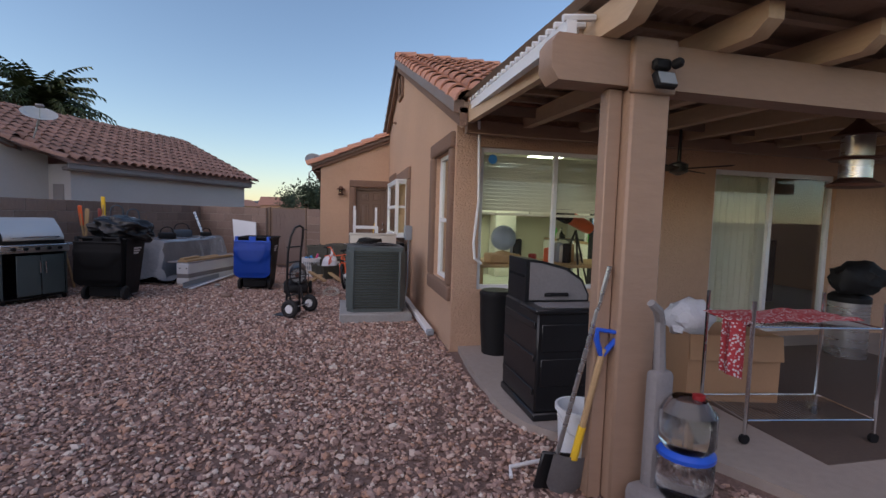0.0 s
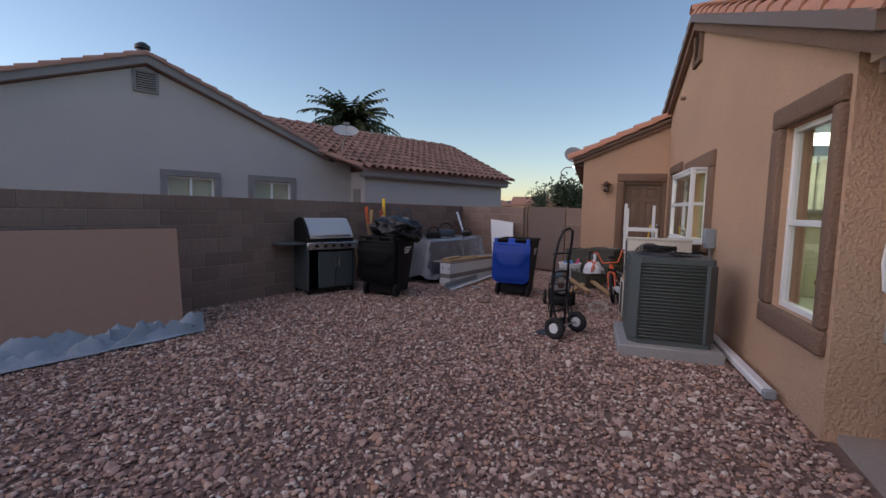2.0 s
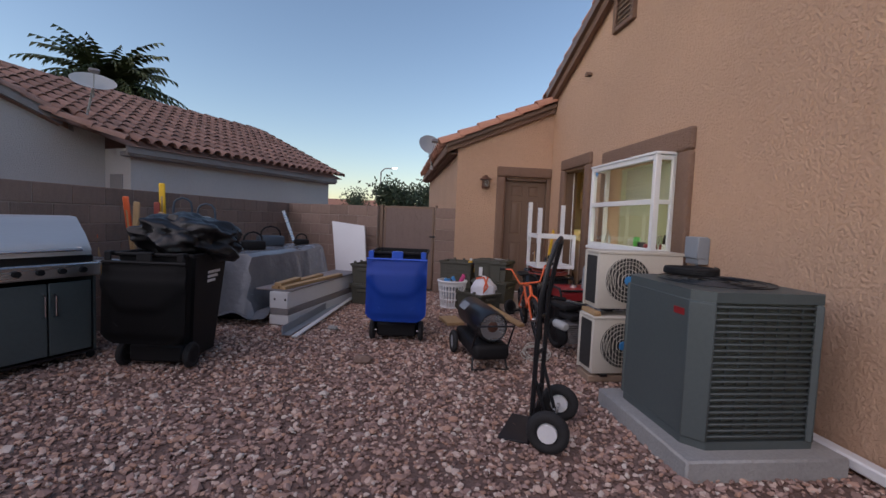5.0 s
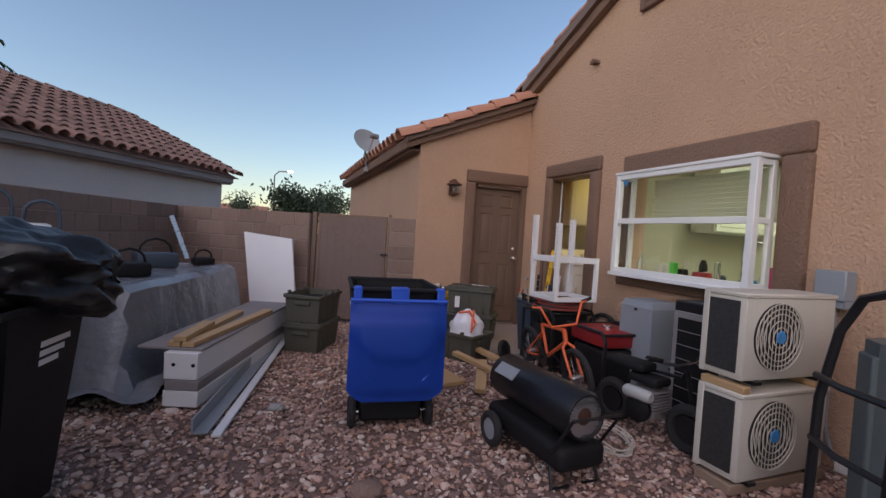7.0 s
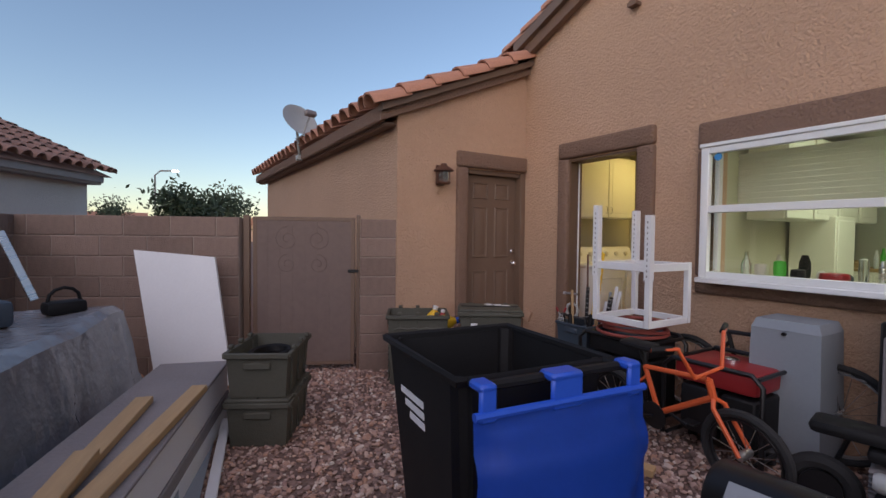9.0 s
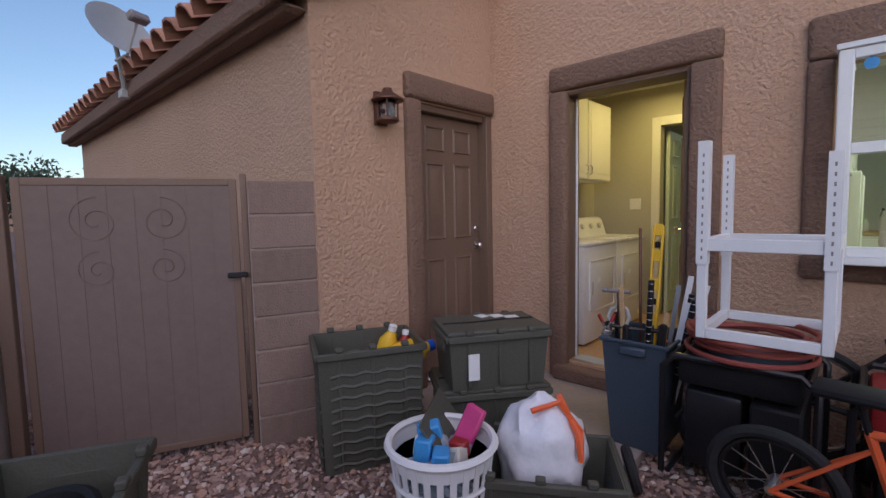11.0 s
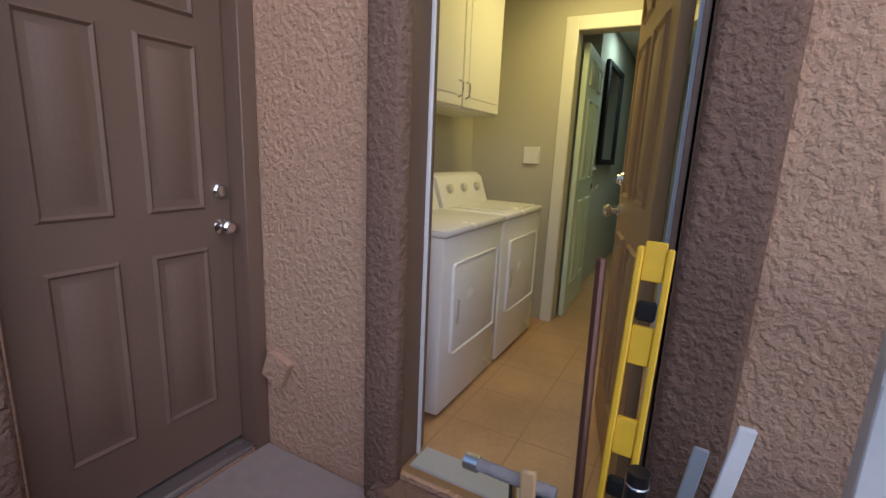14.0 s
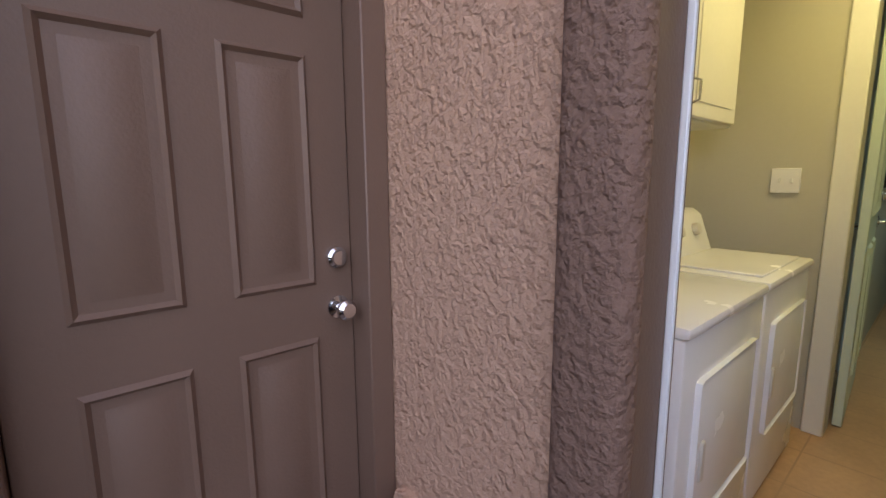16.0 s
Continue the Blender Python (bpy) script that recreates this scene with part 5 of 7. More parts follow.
tc = thing("step_bin", "black plastic round-fronted waste bin by the wall", "bin", pose(1.62, 4.58, -0.01))
part("body", lathe(B(), [(0.145, 0), (0.17, 0.3), (0.18, 0.60), (0.185, 0.62)], 24), "black", tc)
part("lid", lathe(B(), [(0.187, 0.62), (0.187, 0.65), (0.16, 0.675), (0.001, 0.68)], 24), "black", tc)
bk = thing("bucket", "white plastic bucket standing by the post", "bucket", pose(1.42, 2.44, GZ))
part("body", lathe(B(), [(0.11, 0), (0.135, 0.34), (0.15, 0.345), (0.15, 0.37), (0.135, 0.37), (0.12, 0.1), (0.001, 0.08)], 22), "white", bk)
part("handle", rod(B(), [(-0.15, 0, 0.33), (-0.12, -0.1, 0.25), (0, -0.16, 0.2), (0.12, -0.1, 0.25), (0.15, 0, 0.33)], 0.004), "steel", bk)


def shovel(m, label, col):
    th = thing("shovel", label, "shovel", m)
    part("shaft", rod(B(), [(0, 0, 0.35), (0, 0, 1.05)], 0.017), "lumber", th)
    part("collar", rod(B(), [(0, 0, 0.26), (0, 0, 0.5)], 0.021), "yellow", th)
    h = part("grip", rod(B(), [(0, 0, 1.0), (0.05, 0, 1.1), (0.06, 0, 1.17), (-0.06, 0, 1.17), (-0.05, 0, 1.1), (0, 0, 1.0)], 0.016), col, th)
    bm = B()
    for i in range(5):
        for j in range(6):
            x, z = (i - 2) * 0.055, j * 0.055
            bm.verts.new((x * (1 if j else 0.7), 0.02 - 0.03 * (1 - (i - 2) ** 2 / 4), z))
    bm.verts.ensure_lookup_table()
    for i in range(4):
        for j in range(5):
            bm.faces.new([bm.verts[k] for k in (i * 6 + j, i * 6 + j + 6, i * 6 + j + 7, i * 6 + j + 1)])
    bmesh.ops.solidify(bm, geom=bm.faces[:], thickness=0.003)
    part("blade", bm, "trim_grey", th)
    return th


shovel(pose(1.20, 2.18, GZ, 6, 9, 0) @ Matrix.Diagonal((1, 1, 0.8, 1)), "shovel with yellow collar and blue grip leaning on the post", "blue")
rk = thing("rake", "long-handled steel tool leaning on the post", "rake", pose(1.13, 2.24, GZ, 6, 10, 0))
part("shaft", rod(B(), [(0, 0, 0.02), (0, 0, 1.28)], 0.013), "steel", rk)
part("head", box(B(), -0.09, -0.012, -0.0, 0.09, 0.012, 0.22, 0.008), "black_metal", rk)
pv = thing("pvc_pipe", "thin white plastic pipe with an elbow on the gravel", "pipe", pose(0.95, 2.35, -0.03))
part("pipe", rod(B(), [(0.0, -0.02, 0), (0.02, 0.05, 0.02), (0.35, 0.1, 0.025)], 0.012), "white", pv)
cc = thing("carpet_cleaner", "grey upright carpet cleaner with clear water tanks", "cleaner", pose(1.60, 1.88, GZ, 0, 0, 10))
part("base", box(B(), -0.15, -0.2, 0.0, 0.15, 0.15, 0.16, 0.04, seg=2), "trim_grey", cc)
part("spine", box(B(), -0.08, 0.04, 0.12, 0.05, 0.12, 0.75, 0.03, seg=2), "trim_grey", cc)
part("lower_tank", lathe(B(), [(0.11, 0.16), (0.13, 0.2), (0.13, 0.34), (0.10, 0.38)], 18, pose(0.05, -0.04, 0)), "clear", cc, "clear lower water tank")
part("upper_tank", lathe(B(), [(0.11, 0.40), (0.13, 0.43), (0.13, 0.58), (0.08, 0.64)], 18, pose(0.05, -0.04, 0)), "clear", cc, "clear upper water tank")
part("band", lathe(B(), [(0.132, 0.36), (0.134, 0.38), (0.11, 0.40)], 18, pose(0.05, -0.04, 0)), "blue", cc)
part("cap", lathe(B(), [(0.03, 0.63), (0.03, 0.66), (0.001, 0.665)], 10, pose(0.09, -0.06, 0)), "red", cc)
part("handle", rod(B(), [(-0.02, 0.08, 0.72), (-0.04, 0.08, 1.0), (-0.09, 0.05, 1.06), (-0.14, 0.05, 1.1)], [0.03, 0.025, 0.025, 0.02]), "trim_grey", cc)
cb = thing("cardboard_box", "large brown cardboard box with open flaps", "box", pose(2.74, 3.1, -0.01, 0, 0, -12))
for r in ((0, 0, 0.75, 0.01), (0, 0.49, 0.75, 0.5), (0, 0.01, 0.01, 0.49), (0.74, 0.01, 0.75, 0.49)):
    part("side", box(B(), r[0], r[1], 0, r[2], r[3], 0.55), "cardboard", cb)
part("flap", box(B(), 0.0, -0.008, -0.2, 0.75, 0.0, 0.0, m=pose(0, -0.004, 0.55, -8)), "cardboard", cb)
part("bottom", box(B(), 0.01, 0.01, 0.0, 0.74, 0.49, 0.02), "cardboard", cb)


def crumple(sx, sy, sz, seed, n=3, amp=0.25, freq=3.0):
    bm = B()
    bmesh.ops.create_icosphere(bm, subdivisions=n, radius=1.0)
    for v in bm.verts:
        d = v.co.normalized()
        k = 1 + amp * (noise.noise(d * freq + Vector((seed, 0, 0))) + 0.5 * noise.noise(d * freq * 2.3 + Vector((0, seed, 0))))
        v.co = Vector((d.x * sx * k, d.y * sy * k, max(d.z * sz * k, -sz * 0.8)))
    return bm


solid("fabric_bundle", crumple(0.2, 0.17, 0.17, 2.0), "cloth_white", "crumpled pale patterned fabric in the box", "fabric", pose(2.9, 3.3, 0.62))
wr = thing("wire_rack", "chrome wire shelf rack on casters with cloth on top", "rack", pose(2.6, 2.41, -0.01, 0, 0, -8))
for x, y in ((0, 0), (0.92, 0), (0, 0.45), (0.92, 0.45)):
    p = part("post", rod(B(), [(x, y, 0.07), (x, y, 0.95)], 0.013), "chrome", wr)
    part("caster", lathe(B(), [(0.032, -0.012), (0.036, 0), (0.032, 0.012)], 12, pose(x, y, 0.036, 90)), "black", p)
for z in (0.16, 0.78):
    s = part("shelf", rod(B(), [(0, 0, z), (0.92, 0, z), (0.92, 0.45, z), (0, 0.45, z)], 0.007, 6, True), "chrome", wr)
    bm = B()
    for k in range(30):
        x = 0.03 + 0.03 * k
        rod(bm, [(x, 0, z), (x, 0.45, z)], 0.0025, 4)
    part("wires", bm, "chrome", s)
V, F = [], []
for i in range(31):
    for j in range(9):
        u, w = i / 30, j / 8
        L_ = u * 1.35
        if L_ < 0.4:
            p = (2.58 - 0.02 + 0.02 * math.sin(w * 9), 2.42 + 0.2 * w, 0.42 + L_)
        else:
            p = (2.57 + (L_ - 0.4), 2.4 + 0.4 * w, 0.80 + 0.02 * noise.noise((L_ * 5, w * 4, 0)))
        V.append((p[0] + 0.02 * noise.noise((u * 9, w * 3, 2)), p[1], p[2]))
for i in range(30):
    for j in range(8):
        F.append((i * 9 + j, i * 9 + j + 1, i * 9 + j + 10, i * 9 + j + 9))
tagged(new("patterned_cloth", raw("patterned_cloth", V, F, "cloth_red")), "red and white patterned cloth draped over the rack", "cloth")
sc = thing("steel_trash_can", "stainless round trash can under the patio", "bin", pose(5.6, 4.0, -0.01))
part("body", lathe(B(), [(0.19, 0), (0.19, 0.62)], 24), "steel", sc)
part("lid", lathe(B(), [(0.195, 0.62), (0.195, 0.68), (0.15, 0.72), (0.001, 0.73)], 24), "black", sc)
solid("clothes_pile", crumple(0.3, 0.2, 0.2, 5.0), "black", "heap of dark clothes on the bin", "clothes", pose(5.55, 3.9, 0.88))
solid("door_mat", box(B(), 2.9, 2.1, -0.012, 6.0, 4.4, -0.004), "rug", "flat brown outdoor rug on the patio slab", "rug")

# ---- side yard: machines along the house ----
ac = thing("air_conditioner", "dark grey-green central air conditioner on a concrete pad", "air conditioner", pose(0.08, 6.42, 0.05) @ Matrix.Diagonal((0.9, 1, 1, 1)))
S, H_ = 0.88, 0.90
ch = 0.10
oct_ = [(ch, 0), (S - 0.03, 0), (S, 0.03), (S, S - ch), (S - ch, S), (ch, S), (0, S - ch), (0, ch)]
part("base_pan", prism(B(), oct_, 0.05), "ac_green", ac)
part("top_cap", prism(B(), oct_, 0.06, Matrix.Translation((0, 0, H_ - 0.04))), "ac_green", ac)
ins = [(0.03 + x * 0.93, 0.03 + y * 0.93) for x, y in oct_]
part("coil", prism(B(), ins, H_ - 0.09, Matrix.Translation((0, 0, 0.05))), "ac_fin", ac)
for x, y in ((0.05, 0.05), (S - 0.03, 0.03), (S - 0.05, S - 0.05), (0.05, S - 0.05)):
    part("corner_post", box(B(), -0.075, -0.022, 0.05, 0.075, 0.022, H_ - 0.04, 0.008, m=pose(x, y, 0, 0, 0, -45 if (x < 0.4) == (y < 0.4) else 45)), "ac_green", ac)
part("side_panel", box(B(), -0.004, 0.1, 0.05, 0.02, S - 0.1, H_ - 0.04, 0.004), "ac_green", ac)
for k in range(22):
    z = 0.075 + k * 0.036
    part("louvre", box(B(), 0.1, -0.008, z, S - 0.05, 0.03, z + 0.013, 0.004), "ac_green", ac)
for k in range(9):
    x = 0.12 + k * 0.085
    part("guard_bar", box(B(), x, 0.012, 0.06, x + 0.006, 0.02, H_ - 0.05), "ac_green", ac)
part("badge", box(B(), -0.008, 0.14, 0.76, -0.002, 0.24, 0.80), "red", ac, "small red badge")
for r in (0.10, 0.17, 0.24, 0.31, 0.37):
    part("fan_guard", rod(B(), [(S / 2 + r * math.cos(a), S / 2 + r * math.sin(a), H_ + 0.035) for a in np.linspace(0, 6.283, 25)[:-1]], 0.005, 5, True), "black_metal", ac)
solid("coiled_hose", rod(B(), [((0.16 + 0.015 * math.sin(3 * a)) * math.cos(a), (0.16 + 0.015 * math.sin(3 * a)) * math.sin(a), 0.012 * a / 6.28) for a in np.linspace(0, 18.8, 60)], 0.014), "black", "black hose coiled on top of the air conditioner", "hose", pose(0.42, 7.0, 1.015))
solid("concrete_pad", box(B(), -0.02, 6.30, GZ - 0.03, 0.98, 7.4, 0.05, 0.012), "pad", "square concrete equipment pad on the gravel", "pad")
dn = thing("downspout", "white painted downspout lying along the wall", "pipe", pose(0, 0, 0))
part("tube", box(B(), -0.045, 0, -0.035, 0.045, 2.4, 0.035, 0.012, m=pose(1.08, 5.45, -0.005)), "white", dn)
part("end_rim", box(B(), -0.05, -0.02, -0.04, 0.05, 0.03, 0.04, 0.012, m=pose(1.08, 5.45, -0.005)), "grey_plastic", dn)


def mini_split(m, label):
    th = thing("mini_split_unit", label, "condenser", m, group="mini split units")
    part("case", box(B(), 0, 0, 0.02, 0.78, 0.27, 0.52, 0.012, seg=2), "cream", th)
    part("top_rim", box(B(), -0.008, -0.008, 0.50, 0.788, 0.278, 0.53, 0.008), "cream", th)
    part("side_coil", box(B(), -0.006, 0.04, 0.06, 0.002, 0.24, 0.48), "dark_fin", th)
    part("corner_edge", box(B(), -0.012, 0.235, 0.02, 0.01, 0.275, 0.52, 0.004), "cream", th)
    part("fan_opening", lathe(B(), [(0.2, 0), (0.2, 0.004), (0.001, 0.005)], 30, pose(0.27, 0.0, 0.275, 90)), "dark_fin", th)
    for r in (0.06, 0.10, 0.14, 0.17, 0.2):
        part("guard_ring", rod(B(), [(0.27 + r * math.cos(a), -0.018, 0.275 + r * math.sin(a)) for a in np.linspace(0, 6.283, 25)[:-1]], 0.0035, 4, True), "cream", th)
    for k in range(-6, 7):
        x = k * 0.03
        h = math.sqrt(max(0.0, 0.2 ** 2 - x * x))
        part("guard_wire", rod(B(), [(0.27 + x, -0.016, 0.275 - h), (0.27 + x, -0.016, 0.275 + h)], 0.0028, 4), "cream", th)
    part("hub_cap", lathe(B(), [(0.04, 0), (0.036, 0.006), (0.001, 0.008)], 16, pose(0.27, -0.02, 0.275, 90)), "sky_blue", th, "blue centre badge")
    for x in (0.08, 0.62):
        part("foot", box(B(), x, -0.02, 0.0, x + 0.06, 0.29, 0.02), "black_metal", th)
    return th


mini_split(pose(0.10, 7.80, 0.0, 0, 0, 2), "used beige mini-split condenser at the bottom of the stack")
mini_split(pose(0.13, 7.84, 0.57, 0, 0, 0), "used beige mini-split condenser resting on another")
solid("lumber_spacer", box(B(), 0.10, 7.80, 0.53, 0.16, 8.08, 0.57, 0.004), "lumber", "wood strip between the stacked condensers", "board")
solid("lumber_spacer", box(B(), 0.74, 7.82, 0.53, 0.80, 8.1, 0.57, 0.004), "lumber", "wood strip between the stacked condensers", "board")
solid("timber_block", box(B(), 0.08, 7.82, GZ, 0.9, 8.06, 0.0, 0.006), "deck_wood", "dark timber under the stacked condensers", "board")

bx = thing("hooded_box", "tall blue-grey plastic hooded box by the wall", "box", pose(0.67, 9.07, GZ))
part("body", frustum(B(), (0, 0, 0.38, 0.42, 0), (0.02, 0.02, 0.36, 0.40, 0.84)), "grey_plastic", bx)
part("cap", frustum(B(), (0.018, 0.018, 0.362, 0.402, 0.84), (0.04, 0.04, 0.34, 0.38, 0.90)), "grey_plastic", bx)
sm = thing("smoker_cabinet", "dark metal smoker cabinet with wire racks", "smoker", pose(0.62, 8.30, GZ))
part("case", box(B(), 0.02, 0, 0.05, 0.5, 0.52, 0.98, 0.012), "black_metal", sm)
part("door_frame", box(B(), 0.0, 0.02, 0.08, 0.02, 0.5, 0.9, 0.006), "trim_grey", sm)
part("door_glass", box(B(), -0.004, 0.07, 0.13, 0.0, 0.45, 0.85), "black", sm)
for k in range(6):
    part("rack", rod(B(), [(-0.008, 0.07, 0.2 + k * 0.11), (-0.008, 0.45, 0.2 + k * 0.11)], 0.0035, 5), "trim_grey", sm)
for x, y in ((0.05, 0.04), (0.46, 0.04), (0.05, 0.48), (0.46, 0.48)):
    part("foot", box(B(), x - 0.02, y - 0.02, 0, x + 0.02, y + 0.02, 0.05), "black", sm)


def spoked_wheel(parent, c, axis_yaw, r, tyre=0.025, rim="black_metal", spokes=14):
    m = Matrix.Translation(c) @ pose(0, 0, 0, 90, 0, axis_yaw)
    w = part("wheel", rod(B(), [m @ Vector((r * math.cos(a), r * math.sin(a), 0)) for a in np.linspace(0, 6.283, 33)[:-1]], tyre, 8, True), "rubber", parent, "black tyre")
    part("rim", rod(B(), [m @ Vector(((r - tyre - 0.008) * math.cos(a), (r - tyre - 0.008) * math.sin(a), 0)) for a in np.linspace(0, 6.283, 33)[:-1]], 0.012, 6, True), rim, w)
    part("hub", lathe(B(), [(0.02, -0.05), (0.025, -0.03), (0.025, 0.03), (0.02, 0.05)], 10, m), "steel", w)
    for k in range(spokes):
        a = 6.283 * k / spokes
        part("spoke", rod(B(), [m @ Vector((0.02 * math.cos(a), 0.02 * math.sin(a), 0.02 * (-1) ** k)), m @ Vector(((r - tyre) * math.cos(a + 0.3), (r - tyre) * math.sin(a + 0.3), 0))], 0.0022, 4), "steel", w)
    return w


# small orange bicycle; local x forward
bc = thing("bicycle", "small orange stunt bicycle leaning among the clutter", "bicycle", pose(0.16, 10.08, GZ, 8, 0, -96))
R_ = 0.25
spoked_wheel(bc, (0, 0, R_), 0, R_ - 0.025)
spoked_wheel(bc, (0.9, 0, R_), 0, R_ - 0.025)
bb_, st_, hd, hu = (0.36, 0, 0.29), (0.28, 0, 0.58), (0.72, 0, 0.62), (0.74, 0, 0.52)
for a, b, r in ((bb_, st_, 0.016), (st_, hd, 0.016), (bb_, hu, 0.019), (hd, hu, 0.021)):
    part("frame_tube", rod(B(), [a, b], r), "orange", bc)
for s in (-0.05, 0.05):
    part("chain_stay", rod(B(), [bb_, (0.1, s, R_), (0, s, R_)], 0.010), "orange", bc)
    part("seat_stay", rod(B(), [(0.29, 0, 0.52), (0, s, R_)], 0.009), "orange", bc)
    part("fork_leg", rod(B(), [hu, (0.77, s, 0.48), (0.9, s, R_)], 0.013), "orange", bc)
part("seat_post", rod(B(), [st_, (0.25, 0, 0.70)], 0.012), "black", bc)
part("saddle", box(B(), 0.12, -0.06, 0.70, 0.37, 0.06, 0.74, 0.02, seg=2), "black", bc)
part("handlebar", rod(B(), [(0.62, -0.33, 0.85), (0.69, -0.2, 0.84), (0.72, -0.12, 0.66), (0.72, 0.12, 0.66), (0.69, 0.2, 0.84), (0.62, 0.33, 0.85)], 0.012), "orange", bc)
for s in (-1, 1):
    part("grip", rod(B(), [(0.62, s * 0.33, 0.85), (0.67, s * 0.22, 0.842)], 0.017), "black", bc)
    part("crank", rod(B(), [(0.36, s * 0.06, 0.29), (0.36 + s * 0.14, s * 0.07, 0.24)], 0.010), "black_metal", bc)
    part("pedal", box(B(), 0.36 + s * 0.14 - 0.045, s * 0.11 - 0.04, 0.23, 0.36 + s * 0.14 + 0.045, s * 0.11 + 0.04, 0.25, 0.005), "black", bc)
part("chainring", lathe(B(), [(0.09, -0.003), (0.09, 0.003), (0.05, 0.004)], 20, pose(0.36, -0.05, 0.29, 90)), "black_metal", bc)
# second bicycle behind, black, lying towards the wall
b2 = thing("bicycle", "black bicycle with silver rims leaning on the wall", "bicycle", pose(0.98, 10.05, GZ, 0, 0, -92))
spoked_wheel(b2, (0, 0, 0.33), 0, 0.29, 0.022, "steel", 18)
spoked_wheel(b2, (0.98, 0, 0.33), 0, 0.29, 0.022, "steel", 18)
for a, b in (((0.42, 0, 0.28), (0.3, 0, 0.72)), ((0.3, 0, 0.72), (0.82, 0, 0.74)), ((0.42, 0, 0.28), (0.84, 0, 0.64)), ((0.42, 0, 0.28), (0, 0.0, 0.33)), ((0.32, 0, 0.65), (0, 0, 0.33)), ((0.8, 0, 0.82), (0.98, 0, 0.33))):
    part("frame_tube", rod(B(), [a, b], 0.016), "black_metal", b2)
part("handlebar", rod(B(), [(0.78, -0.28, 0.82), (0.8, 0, 0.82), (0.78, 0.1, 0.82)], 0.012), "black", b2)


def generator(m, label, panel, w=0.62, d=0.5, h=0.52):
    th = thing("generator", label, "generator", m)
    for y in (0.0, d):
        part("frame_loop", rod(B(), [(0.0, y, 0.06), (0.0, y, h - 0.06), (0.06, y, h), (w - 0.06, y, h), (w, y, h - 0.06), (w, y, 0.06)], 0.016), "black_metal", th)
    for x in (0.03, w - 0.03):
        for z in (0.07, h - 0.02):
            part("cross_bar", rod(B(), [(x, 0, z), (x, d, z)], 0.014), "black_metal", th)
    part("tank", box(B(), 0.05, 0.04, h - 0.15, w - 0.05, d - 0.04, h - 0.01, 0.03, seg=2), panel, th)
    part("filler_cap", lathe(B(), [(0.05, 0), (0.05, 0.02), (0.03, 0.03), (0.001, 0.031)], 16, pose(w * 0.5, d * 0.5, h - 0.01)), "chrome", th)
    part("engine", box(B(), 0.08, 0.06, 0.10, w * 0.55, d - 0.06, h - 0.17, 0.03, seg=2), "black_metal", th)
    part("recoil_cover", lathe(B(), [(0.11, 0), (0.11, 0.03), (0.08, 0.05), (0.001, 0.055)], 18, pose(-0.0 + 0.08, d * 0.5, 0.24, 0, -90)), "black", th)
    part("control_panel", box(B(), w * 0.6, 0.02, 0.10, w - 0.05, d - 0.04, h - 0.17, 0.012), "black", th)
    for k in range(3):
        part("fin", box(B(), 0.075, 0.10 + k * 0.09, 0.30, 0.085, 0.16 + k * 0.09, h - 0.18, 0.003), "trim_grey", th)
    part("air_filter", box(B(), 0.03, d - 0.20, 0.16, 0.085, d - 0.07, 0.32, 0.015, seg=2), "black", th)
    part("hose", rod(B(), [(0.06, d * 0.3, 0.34), (0.02, d * 0.35, 0.28), (0.03, d * 0.6, 0.18), (0.06, d * 0.75, 0.2)], 0.010), "rubber", th)
    part("carburettor", lathe(B(), [(0.035, 0), (0.035, 0.05), (0.02, 0.06), (0.001, 0.061)], 12, pose(0.085, d * 0.62, 0.36, 0, -90)), "steel", th)
    part("muffler", lathe(B(), [(0.06, -0.14), (0.07, -0.12), (0.07, 0.12), (0.06, 0.14)], 14, pose(w * 0.45, d * 0.5, 0.2, 90)), "trim_grey", th)
    for x in (0.06, w - 0.06):
        part("foot", lathe(B(), [(0.03, 0), (0.025, 0.06)], 10, pose(x, d * 0.5, 0)), "rubber", th)
    part("badge", lathe(B(), [(0.035, 0), (0.035, 0.004), (0.001, 0.005)], 16, pose(0.075, d * 0.35, 0.17, 0, -90)), "red", th)
    return th


generator(pose(0.28, 10.56, GZ, 0, 0, -90) @ pose(0, 0, 0), "black framed portable engine unit under a red hose", "black", 0.6, 0.5, 0.66)
g2 = generator(pose(0.34, 9.86, GZ, 0, 0, -90), "red portable generator in a black tube frame", "red", 0.62, 0.55, 0.60)
hose = rod(B(), [((0.24 + 0.03 * math.sin(a * 0.37)) * math.cos(a), (0.24 + 0.03 * math.sin(a * 0.37)) * math.sin(a), 0.05 * (math.sin(a * 0.21) + 1)) for a in np.linspace(0, 44, 190)], 0.013, 7)
solid("air_hose", hose, "hose_red", "coil of dusty red rubber hose", "hose", pose(0.52, 10.24, 0.62))
solid("drip_tray", lathe(B(), [(0.2, 0), (0.21, 0.03), (0.16, 0.04), (0.001, 0.03)], 20), "slate_blue", "dark round plastic lid inside the hose coil", "lid", pose(0.52, 10.22, 0.605))

